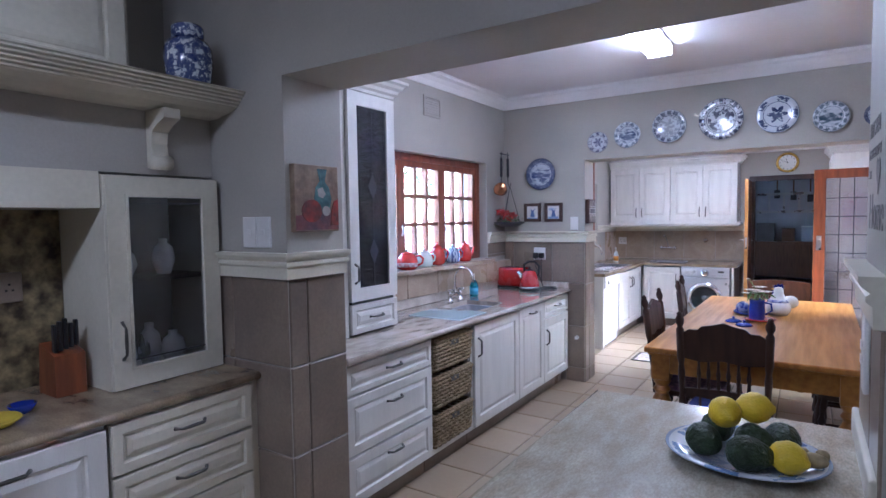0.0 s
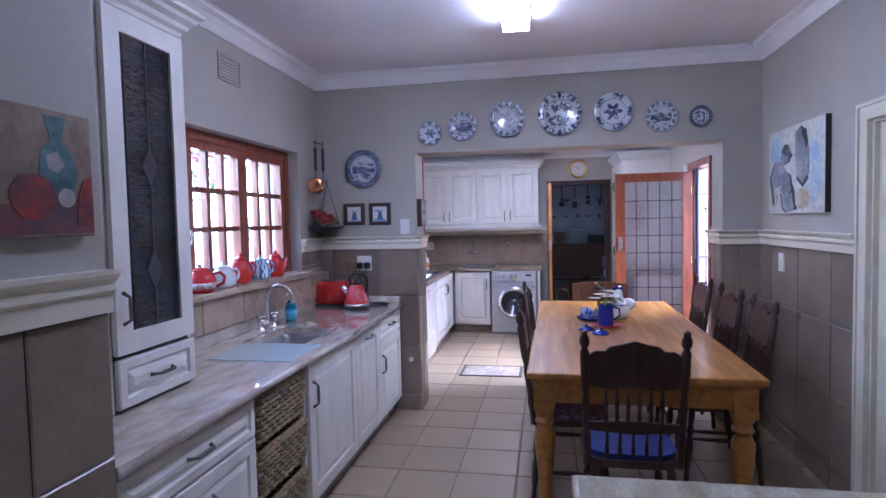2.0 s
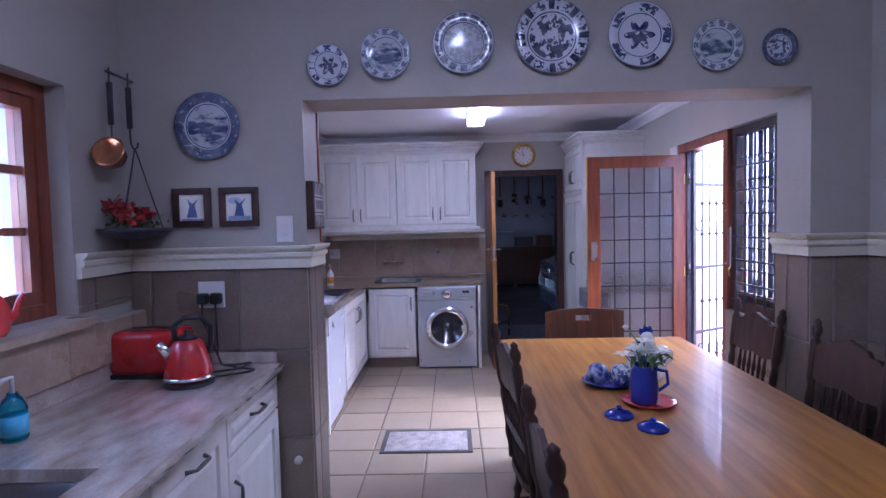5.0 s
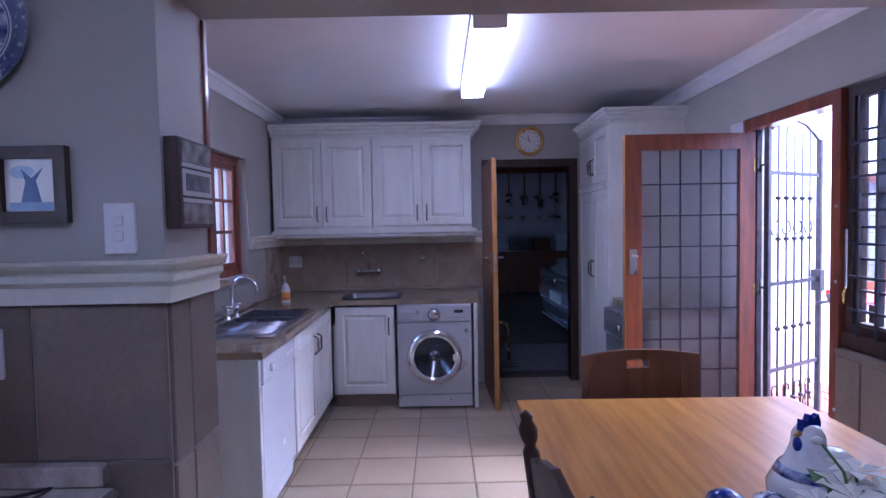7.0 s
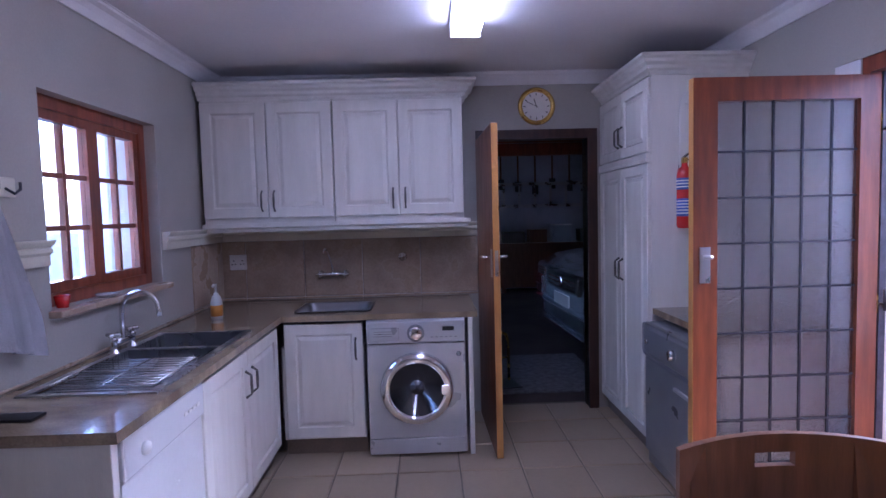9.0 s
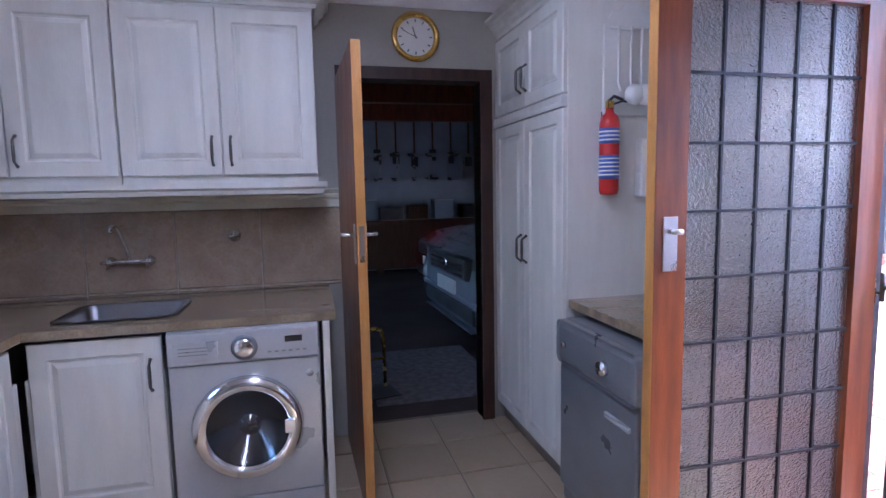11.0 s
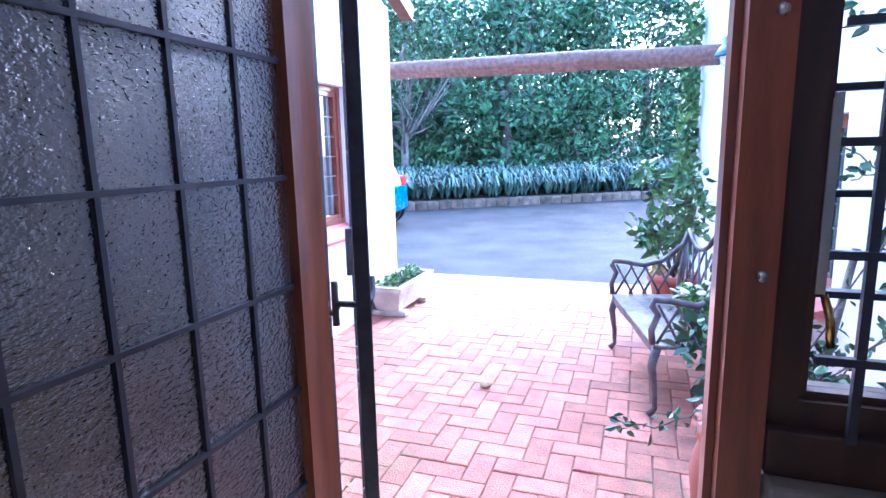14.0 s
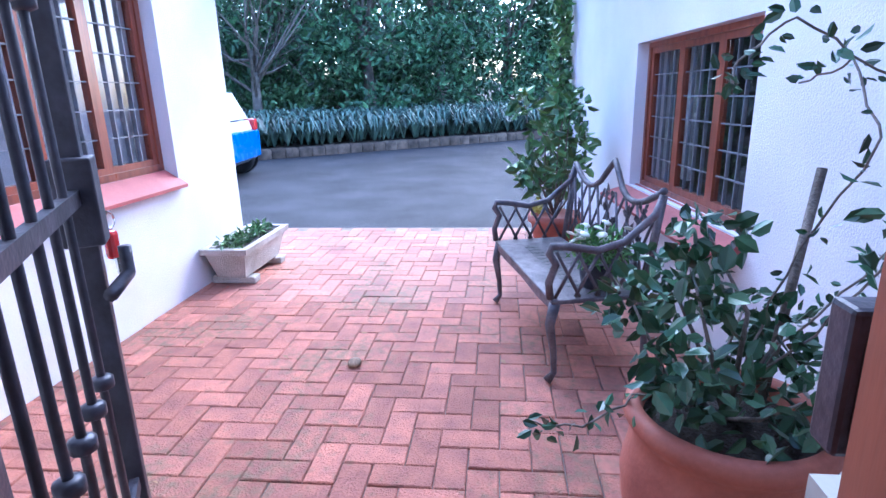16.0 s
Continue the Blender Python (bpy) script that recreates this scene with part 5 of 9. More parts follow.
for k in range(3):
    part("text_line", lathe([(0.0433, 0.232 + 0.017 * k), (0.0433, 0.239 + 0.017 * k)], 24), M_WHITEP, fe)
part("valve", box(-0.014, -0.014, 0.365, 0.014, 0.014, 0.40, 0.004), M_GOLD, fe)
part("lever", tube([(-0.01, 0, 0.395), (0.02, 0, 0.42), (0.06, -0.005, 0.405)], 0.007, 6), M_BLACK, fe, "", True)
part("hose", tube([(0.012, 0, 0.385), (0.06, 0, 0.40), (0.20, 0.03, 0.395), (0.28, 0.04, 0.36)], 0.005, 6), M_BLACK, fe, "", True)
part("bracket", boxes((-0.012, 0.042, 0.25, 0.012, 0.05, 0.36)), M_BLACK, fe)
ur = thing("utensil_rack", "white plastic utensil rack with ladles on the cupboard side", "rack", 0.535, 7.861, 1.698)
out = [(-0.12, 0.0), (0.14, 0.0), (0.14, 0.38), (0.10, 0.43), (0.07, 0.43), (0.04, 0.47), (-0.02, 0.47), (-0.05, 0.43), (-0.08, 0.43), (-0.12, 0.38)]
part("board", extrude(out, -0.015, 0), M_WHITEP, ur)
part("rail", tube([(-0.10, -0.03, 0.36), (0.12, -0.03, 0.36)], 0.005, 6), M_WHITEP, ur, "", True)
for i, xx in enumerate((-0.06, 0.0, 0.05)):
    l_ = part("ladle", tube([(xx, -0.03, 0.37), (xx, -0.03, 0.14), (xx, -0.05, 0.10)], 0.006, 6), M_WHITEP, ur, "", True)
    if i:
        part("scoop", ball(xx, -0.06, 0.08, 0.045, 0.03, 0.045), M_WHITEP, l_, "", True)
wb = thing("wall_dispenser", "slim white wall holder on the cupboard side", "holder", 0.60, 7.861, 1.343)
part("holder_body", box(-0.02, -0.05, 0, 0.02, 0, 0.25, 0.008), M_WHITEP, wb)
part("holder_cap", box(-0.024, -0.055, 0.0, 0.024, 0, 0.11, 0.008), M_WHITEP, wb)

# ---- the garden door ----
df = thing("door_2", "open leaded glass garden door in a varnished frame", "door", 0, 0, 0, 0, "", "structure")
part("door_frame", boxes((EAST + 0.01, 7.007, 0, EAST + 0.058, 7.05, 2.08), (EAST + 0.01, 6.225, 0, EAST + 0.12, 6.285, 2.08), (EAST + 0.01, 6.285, 2.015, EAST + 0.12, 7.007, 2.08)), M_REDWOOD, df, "dark red varnished frame")
part("stop_bead", boxes((EAST + 0.06, 6.285, 0, EAST + 0.118, 6.297, 2.015)), M_REDWOOD, df)
solid("wall_nib", boxes((EAST + 0.0015, 7.05, 0, EAST + 0.085, 7.1985, 2.0785)), M_STUCCO, "white plastered nib beside the garden door", "wall")
L0, L1, LY0, LY1 = 0.065, 0.845, 6.965, 7.005
leaf = part("door_leaf", boxes((L0, LY0, 0.01, L0 + 0.10, LY1, 1.995), (L1 - 0.085, LY0, 0.01, L1, LY1, 1.995), (L0 + 0.10, LY0, 0.01, L1 - 0.085, LY1, 0.19), (L0 + 0.10, LY0, 1.90, L1 - 0.085, LY1, 1.995)), M_ORWOOD, df, "orange varnished stiles and rails")
part("edge_lipping", boxes((L0 - 0.002, LY0 + 0.001, 0.012, L0, LY1 - 0.001, 1.993)), M_PINE, leaf, "yellow pine lipping")
gx0, gx1 = L0 + 0.10, L1 - 0.085
ga = [gx0 + 0.0, 0.284, 0.406, 0.529, 0.653, gx1]
gz = [0.19, 0.37, 0.56, 0.748, 0.937, 1.127, 1.316, 1.505, 1.695, 1.90]
came = bmesh.new()
for a in ga[1:-1]:
    bx(came, a - 0.0038, 6.979, 0.19, a + 0.0038, 6.991, 1.90)
for z in gz[1:-1]:
    bx(came, gx0, 6.978, z - 0.0038, gx1, 6.992, z + 0.0038)
part("lead_came", came, M_LEAD, leaf, "dark lead cames")
for a, b in zip(ga, ga[1:]):
    for c, d in zip(gz, gz[1:]):
        part("pane", boxes((a + 0.003, 6.983, c + 0.003, b - 0.003, 6.987, d - 0.003)), M_OBSC, leaf)
for s, y in ((-1, LY0), (1, LY1)):
    part("lock_plate", box(L0 + 0.025, min(y, y + s * 0.004), 1.155, L0 + 0.07, max(y, y + s * 0.004), 1.305, 0.0015), M_STEEL, leaf, "steel lock plate")
    part("lever", tube([(L0 + 0.045, y, 1.265), (L0 + 0.045, y + s * 0.022, 1.265), (L0 + 0.052, y + s * 0.026, 1.265), (L0 + 0.068, y + s * 0.026, 1.264)], 0.008, 8), M_STEEL, leaf, "", True)
for z in (0.25, 1.05, 1.80):
    part("hinge", boxes((L1 + 0.0005, LY0 + 0.004, z - 0.04, L1 + 0.008, LY0 + 0.03, z + 0.04)), M_GOLD, df, "brass butt hinge")
for z in (0.55, 1.17, 1.53):
    part("screw_cap", lathe([(0.009, 0), (0.007, 0.004), (0, 0.005)], 12), M_STEEL, df, "", True, pose(EAST + 0.01, 6.245, z, 0, -90))

ew = grid_window("window_3", "dark leaded casement beside the garden door", -1, EAST + 0.04, 5.42, 6.22, 0.935, 2.075, 1, 6, 7, M_DKWOOD, 0.010, 0.042, 0.07, None, "y", 0.012)
part("bottom_rail", box(EAST + 0.02, 5.42, 0.86, EAST + 0.11, 6.22, 0.9345, 0.004), M_DKWOOD, ew)
bars = bmesh.new()
for k in range(6):
    yy = 5.565 + 0.11 * k
    bx(bars, EAST + 0.012, yy - 0.006, 0.93, EAST + 0.024, yy + 0.006, 2.02)
for k in range(6):
    zz = 1.052 + 0.152 * k
    bx(bars, EAST + 0.010, 5.46, zz - 0.006, EAST + 0.022, 6.17, zz + 0.006)
part("burglar_bar", bars, M_IRON, ew, "black iron burglar bars")
sy_ = part("stay", boxes((EAST + 0.004, 6.168, 1.15, EAST + 0.008, 6.180, 1.42)), M_STEEL, ew, "brass casement stay")
part("stay_peg", tube([(EAST + 0.0, 6.17, 1.15), (EAST - 0.015, 6.165, 1.12), (EAST - 0.01, 6.16, 1.08)], 0.006, 6), M_GOLD, ew, "", True)
solid("sill_garden_window", box(EAST - 0.012, 5.42, 0.828, EAST + 0.04, 6.22, 0.858, 0.008), M_WTILE, "rounded taupe tiled window sill", "sill")

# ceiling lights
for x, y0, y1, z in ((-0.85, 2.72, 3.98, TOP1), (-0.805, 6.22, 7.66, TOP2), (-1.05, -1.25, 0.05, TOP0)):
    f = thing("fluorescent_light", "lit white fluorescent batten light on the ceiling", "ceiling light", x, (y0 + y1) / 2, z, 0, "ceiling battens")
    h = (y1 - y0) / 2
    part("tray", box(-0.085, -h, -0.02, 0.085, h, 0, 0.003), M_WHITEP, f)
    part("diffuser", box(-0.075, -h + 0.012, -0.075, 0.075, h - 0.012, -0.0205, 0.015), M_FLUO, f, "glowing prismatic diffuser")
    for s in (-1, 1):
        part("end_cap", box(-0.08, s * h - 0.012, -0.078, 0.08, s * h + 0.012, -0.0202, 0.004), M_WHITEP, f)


# ---- hearth wall of the front kitchen ----
base_unit("range_drawer_unit", "warm cream drawer unit beside the range", -2.05, 0.895, 90, 0.595, [("l", 0, 0.595, 0.645, 0.835, "c"), ("l", 0, 0.595, 0.45, 0.64, "c"), ("l", 0, 0.595, 0.12, 0.445, "c")], 0.59, material=M_CABC, group="hearth base units")
base_unit("range_dishwasher", "white panelled dishwasher front beside the range", -2.05, 0.285, 90, 0.60, [("d", 0, 0.60, 0.12, 0.83, "c")], 0.59, material=M_CAB, group="hearth base units")
base_unit("range_base_unit", "warm cream base unit beside the range", -2.05, -0.48, 90, 0.76, [("d", 0, 0.38, 0.12, 0.83, "b"), ("d", 0.38, 0.76, 0.12, 0.83, "a")], 0.62, material=M_CABC, group="hearth base units")
solid("range_filler", boxes((-2.64, 1.492, 0.0, -2.052, 1.538, 0.84)), M_CABC, "cream filler strip beside the drawer unit", "panel", "")
worktop("range_worktop", "brown gold granite worktop along the hearth wall", [(WEST0 + 0.001, -0.52, -2.03, 1.532)], M_GRAN3, (), 0.035, 0.88)
solid("range_nosing", tube([(-2.031, -0.52, 0.8625), (-2.031, 1.53, 0.8625)], 0.0172, 8), M_GRAN3, "rounded granite worktop edge", "worktop edge", "structure", True)
gc = thing("glazed_cabinet", "cream cabinet with a leaded glass door on the worktop", "cabinet", -2.28, 1.025, 0.881, 90)
GW, GH = 0.49, 0.86
part("side_left", boxes((0, 0, 0, 0.02, 0.375, GH)), M_CABC, gc)
part("side_right", boxes((GW - 0.02, 0, 0, GW, 0.375, GH)), M_CABC, gc)
# Inside shade put into the dark colour of back and shelf.
part("back", boxes((0.02, 0.355, 0, GW - 0.02, 0.375, GH)), M_DARK_AND_SHADE, gc)
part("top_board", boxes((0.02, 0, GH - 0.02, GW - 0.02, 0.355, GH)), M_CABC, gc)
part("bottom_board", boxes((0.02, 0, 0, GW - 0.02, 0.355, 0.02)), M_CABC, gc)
part("shelf", boxes((0.02, 0.03, 0.42, GW - 0.02, 0.355, 0.435)), M_DARK_AND_SHADE, gc)
gdr = part("door", frame_front(GW - 0.006, GH - 0.008, 0.075, 0.003, 0.004), M_CABC, gc)
part("bead", frame_front(GW - 0.146, GH - 0.15, 0.012, 0.073, 0.075, 0.028), M_CABC, gdr)
part("pane", boxes((0.085, -0.012, 0.087, GW - 0.085, -0.008, GH - 0.087)), glass("smoked_pane", (0.72, 0.74, 0.78)), gdr, "dark glass pane")
for zz in (0.110, GH - 0.115):
    part("lead_came", boxes((0.085, -0.015, zz, GW - 0.085, -0.0125, zz + 0.005)), M_LEAD, gdr)
handle(gdr, 0.04, 0.20, 0.15, True)
for i, (px, pz, rr, hh) in enumerate([(0.13, 0.021, 0.06, 0.17), (0.25, 0.021, 0.05, 0.2), (0.36, 0.021, 0.055, 0.15), (0.15, 0.436, 0.055, 0.13), (0.33, 0.436, 0.05, 0.16)]):
    v = thing("china_teapot" if i % 2 == 0 else "glass_vase", "pale vessel behind the leaded glass door", "vessel", -2.28 - 0.17, 1.025 + px, 0.881 + pz)
    part("vessel_body", lathe([(0, 0), (rr * 0.6, 0), (rr, hh * 0.4), (rr * 0.8, hh * 0.75), (rr * 0.35, hh * 0.88), (rr * 0.4, hh), (0, hh)], 18), M_CHINA if i % 2 == 0 else M_STEEL, v, "", True)
# panel over the cabinet and range lintel
solid("hearth_lintel", boxes((-2.66, -0.6, 1.61, -2.29, 1.02, 1.752)), M_CABC, "cream painted lintel over the range alcove", "lintel")
solid("hearth_panel", boxes((-2.66, -0.6, 1.755, -2.33, 1.538, 2.02)), M_PAINT, "greige painted canopy panel over the range", "canopy")
mant = thing("mantel_shelf", "cream moulded mantel shelf over the range", "shelf", 0, 0, 0)
MANT = [(0, 0.0), (0.06, 0.0), (0.10, 0.010), (0.15, 0.016), (0.19, 0.030)]
for k in range(5):
    o, u = 0.195 + 0.014 * k, 0.033 + 0.0125 * k
    MANT += [(o, u), (o + 0.013, u + 0.002), (o + 0.013, u + 0.009), (o + 0.005, u + 0.0112)]
MANT += [(0.27, 0.0965), (0.27, 0.098), (0.0, 0.098)]
part("moulded_edge", moulding([(-2.33, -0.6, 2.021), (-2.33, 1.538, 2.021)], MANT), M_CABC, mant)
part("shelf_board", boxes((-2.66, -0.6, 2.022, -2.331, 1.538, 2.118)), M_CABC, mant)
cb = thing("mantel_corbel", "cream scrolled corbel under the mantel shelf", "corbel", -2.33, 1.27, 1.78)
out = [(0, 0), (0.045, 0.0), (0.06, 0.02), (0.045, 0.05), (0.035, 0.10), (0.045, 0.15), (0.09, 0.18), (0.14, 0.20), (0.14, 0.24), (0, 0.24)]
part("scroll", extrude(out, -0.035, 0.035, "xz"), M_CABC, cb)
part("scroll_roll", lathe([(0.03, -0.04), (0.03, 0.04)], 14), M_CABC, cb, "", True, pose(0.045, 0, 0.022, 90))
hc = thing("canopy_cabinet", "greige cream cabinet with a panelled door over the mantel", "cabinet", -2.37, -0.6, 2.12, 90)
part("body", boxes((0, 0.001, 0, 1.80, 0.30, 0.57)), M_CABC, hc)
for a, b in ((0.03, 0.90), (0.91, 1.78)):
    f = part("door", panel(b - a, 0.54, a, 0.015, 0.07), M_CABC, hc)
    handle(f, b - 0.55 if a > 0.5 else a + 0.55, 0.075, 0.16)
gj = thing("ginger_jar", "blue and white lidded ginger jar on the mantel", "jar", -2.20, 1.36, 2.1195)
M_JAR = delft("blue_painted_jar", 9.0, 10, 0.46)
part("jar_body", lathe([(0, 0), (0.075, 0), (0.088, 0.02), (0.098, 0.10), (0.096, 0.16), (0.08, 0.19), (0.055, 0.20), (0.055, 0.212)], 28), M_JAR, gj, "", True)
part("lid", lathe([(0.064, 0.205), (0.066, 0.245), (0.058, 0.258), (0.0, 0.262)], 24), M_JAR, gj, "", True)
# range alcove
solid("alcove_back", boxes((-2.66, -0.6, 0.881, -2.655, 1.023, 1.609)), mat("dark_floral_tiles", (0.03, 0.018, 0.012), 0.35, 0, 0.3, 14, 60, 0.05, (1, 1, 1), (0.34, 0.27, 0.14)), "dark tiles painted with cream flowers", "splashback")
alcove_socket = plate_switch("wall_socket", "taupe double socket in the range alcove", -2.655, 0.80, 1.30, 90, 0.15, 0.12, 0, 2)
for piece in alcove_socket.children:
    if piece.name.startswith("cover"):
        piece.data.materials[0] = M_WTILE
kb = thing("knife_block", "wooden knife block with black knives", "knife block", -2.47, 0.93, 0.881, 90)
part("block", extrude([(-0.08, 0), (0.07, 0), (0.05, 0.20), (-0.08, 0.16)], -0.055, 0.055, "yz"), M_ORWOOD, kb)
for k in range(5):
    part("knife_handle", box(-0.045 + 0.019 * k, -0.06, 0.17 + 0.004 * k, -0.032 + 0.019 * k, -0.035, 0.28 + 0.01 * (k % 3), 0.004), M_BLACK, kb)
bl = thing("sauce_dish", "small dark blue dish on the worktop", "dish", -2.32, 0.74, 0.881)
part("dish_body", lathe([(0, 0), (0.03, 0), (0.045, 0.03), (0.042, 0.032), (0.028, 0.006), (0, 0.006)], 20), M_BLUE, bl, "", True)
yl = thing("spoon_rest", "yellow oval dish on the worktop", "dish", -2.24, 0.62, 0.881)
part("dish_body", lathe([(0, 0), (0.06, 0), (0.09, 0.022), (0.085, 0.026), (0.055, 0.006), (0, 0.006)], 24), mat("yellow_glaze", (0.62, 0.46, 0.05), 0.2, coat=0.5), yl, "", True)

# ---- fruit on the island ----
fp = thing("fruit_plate", "oval white plate with a blue floral rim on the island", "plate", -0.12, 1.57, 0.9005)
bm = lathe([(0, 0.006), (0.08, 0.006), (0.10, 0.0), (0.12, 0.004), (0.165, 0.020), (0.19, 0.026), (0.188, 0.030), (0.15, 0.022), (0.11, 0.012), (0.0, 0.011)], 48)
bm.transform(Matrix.Diagonal((1.02, 0.92, 1, 1)))
part("plate_body", bm, painted("blue_rim_china", 0.19, "sprigs", 7, "pale", (0.10, 0.18, 0.36)), fp, "", True)
M_AVO = mat("avocado_skin", (0.030, 0.055, 0.018), 0.45, 0, 0.3, 20, 90, 0.25)
M_LEMON = mat("lemon_peel", (0.78, 0.56, 0.02), 0.4, 0, 0.08, 14, 160, 0.12)


def fruit(kind, x, y, z, r, rx, rz):
    f = thing(kind, "dark green avocado on the fruit plate" if kind == "avocado" else "ripe yellow lemon on the fruit plate", kind, x, y, z, rz, "fruit on the plate", "", rx)
    if kind == "avocado":
        prof = [(0, -1.1), (0.5, -1.0), (0.9, -0.55), (1.0, -0.05), (0.86, 0.5), (0.6, 0.95), (0.35, 1.22), (0, 1.3)]
    else:
        prof = [(0, -1.32), (0.16, -1.28), (0.3, -1.1), (0.75, -0.75), (1.0, -0.2), (1.0, 0.2), (0.75, 0.75), (0.32, 1.08), (0.2, 1.22), (0, 1.26)]
    part("flesh", lathe([(a * r, b * r) for a, b in prof], 20), M_AVO if kind == "avocado" else M_LEMON, f, "", True)


for a in (("avocado", -0.21, 1.52, 0.955, 0.043, 90, 40), ("avocado", -0.105, 1.475, 0.955, 0.045, 90, 100), ("avocado", -0.035, 1.62, 0.955, 0.043, 90, 20), ("avocado", -0.19, 1.64, 0.955, 0.042, 90, 150), ("avocado", -0.10, 1.58, 0.957, 0.040, 90, 70),
          ("lemon", -0.165, 1.555, 1.025, 0.040, 90, 30), ("lemon", -0.10, 1.60, 1.035, 0.040, 90, 100), ("lemon", -0.02, 1.50, 0.955, 0.040, 90, 60)):
    fruit(*a)
gg = thing("ginger_root", "knobbly piece of ginger on the fruit plate", "ginger", 0.03, 1.54, 0.945)
bm = ball(0, 0, 0, 0.035, 0.02, 0.018, 10)
ball(0.02, 0.02, 0.008, 0.016, 0.016, 0.016, 8, bm), ball(-0.02, 0.012, 0.01, 0.014, 0.018, 0.014, 8, bm)
part("root", bm, mat("ginger_skin", (0.45, 0.36, 0.20), 0.8, 0, 0.2), gg, "", True)
wbk = thing("wire_basket", "dark wire basket rim on the island", "basket", 0.04, 1.10, 0.901)
for zz, rr in ((0.005, 0.08), (0.075, 0.115)):
    part("ring", tube(arc((0, 0, zz), rr, 0, 360, 28, "xy"), 0.004, 6), M_IRON, wbk, "", True)
for k in range(14):
    a = 6.28318 * k / 14
    part("wire", tube([(0.08 * math.cos(a), 0.08 * math.sin(a), 0.005), (0.115 * math.cos(a), 0.115 * math.sin(a), 0.075)], 0.0025, 5), M_IRON, wbk, "", True)
solid("island_upstand", box(0.128, 1.405, 0.9005, 0.1485, 1.955, 0.975, 0.008, 3), M_CABC, "cream rounded upstand along the pier", "upstand")


def lettering(text, size, m, parent, name="letters", spacing=1.0):
    cu = bpy.data.curves.new(name, "FONT")
    cu.body, cu.size, cu.extrude, cu.space_character = text, size, 0.0006, spacing
    tmp = bpy.data.objects.new(name, cu)
    scene.collection.objects.link(tmp)
    me = bpy.data.meshes.new_from_object(tmp.evaluated_get(bpy.context.evaluated_depsgraph_get()))
    bpy.data.objects.remove(tmp)
    me.materials.clear()
    me.materials.append(M_LETTER)
    ob = new(name, me)
    ob.parent = parent
    ob.matrix_basis = m
    return ob


M_LETTER = mat("grey_vinyl", (0.20, 0.19, 0.19), 0.5)
sg = thing("wall_lettering", "grey vinyl kitchen motto on the greige pier", "lettering", 0.149, 1.84, 1.55, -90)
for txt, sz, xx, zz in (("KITCHEN", 0.058, 0.0, 0.19), ("IS THE HEART OF", 0.036, 0.0, 0.135), ("THE", 0.03, 0.0, 0.085), ("Home", 0.13, 0.02, -0.045)):
    lettering(txt, sz, pose(xx, -0.001, zz, 90), sg)
heart = [(0.042 * math.sin(a) ** 3, 0.0030 * (13 * math.cos(a) - 5 * math.cos(2 * a) - 2 * math.cos(3 * a) - math.cos(4 * a))) for a in [6.28318 * k / 28 for k in range(28)]]
part("heart", extrude(heart, -0.0016, -0.0004), M_LETTER, sg, "", False, pose(0.22, 0, 0.09))


# ---- pictures ----
def canvas(name, label, x, y, z, rz, w, h, ground, shapes, t=0.03, edge=None):
    """A stretched canvas with painted flat shapes: (material, outline)."""
    c = thing(name, label, "painting", x, y, z, rz)
    part("canvas", box(-w / 2, -t, -h / 2, w / 2, 0, h / 2, 0.003), ground, c)
    for i, (m_, out_) in enumerate(shapes):
        part("painted_shape", extrude(out_, -t - 0.0008 - 0.0005 * i, -t - 0.0002), m_, c)
    return c


def oval(cx, cz, rx, rz, n=20):
    return [(cx + rx * math.cos(6.28318 * k / n), cz + rz * math.sin(6.28318 * k / n)) for k in range(n)]


P_BG = mat("oil_ground", (0.27, 0.20, 0.13), 0.5, 0, 0.3, 9, 40, 0.1, (1, 1, 1), (0.12, 0.06, 0.05))
P_TEAL = mat("oil_teal", (0.015, 0.07, 0.085), 0.45, 0, 0.4, 16, 40, 0.1, (1, 1, 1), (0.12, 0.26, 0.26))
P_RED = mat("oil_red", (0.32, 0.022, 0.014), 0.45, 0, 0.4, 18, 40, 0.1, (1, 1, 1), (0.10, 0.02, 0.02))
P_PALE = mat("oil_pale", (0.45, 0.42, 0.40), 0.45, 0, 0.2, 20, 40, 0.1)
P_DARK = mat("oil_dark", (0.05, 0.035, 0.06), 0.45, 0, 0.3, 12, 40, 0.1, (1, 1, 1), (0.20, 0.05, 0.05))
canvas("still_life_painting", "oil painting of a teal jug and red fruit on the pier", -1.83, 1.694, 1.645, 90, 0.26, 0.29, P_BG,
       [(P_DARK, [(-0.128, -0.138), (0.128, -0.138), (0.128, -0.06), (-0.128, -0.075)]),
        (P_TEAL, [(-0.01, -0.05), (0.07, -0.06), (0.085, 0.0), (0.07, 0.05), (0.045, 0.075), (0.06, 0.13), (0.0, 0.13), (0.015, 0.075), (-0.01, 0.05), (-0.02, 0.0)]),
        (P_PALE, [(0.0, 0.04), (0.03, 0.05), (0.05, 0.02), (0.03, 0.0), (0.005, 0.01)]), (P_RED, oval(-0.035, -0.055, 0.058, 0.05)), (P_RED, [(0.075, -0.12), (0.125, -0.12), (0.125, 0.0), (0.10, -0.01), (0.085, -0.05)]), (P_PALE, oval(0.05, -0.055, 0.024, 0.022))])
Q_BG = mat("pale_blue_wash", (0.50, 0.54, 0.56), 0.6, 0, 0.25, 5, 30, 0.08, (1, 1, 1), (0.66, 0.64, 0.56))
Q_GR = mat("slate_wash", (0.09, 0.10, 0.12), 0.6, 0, 0.4, 10, 40, 0.08, (1, 1, 1), (0.28, 0.30, 0.34))
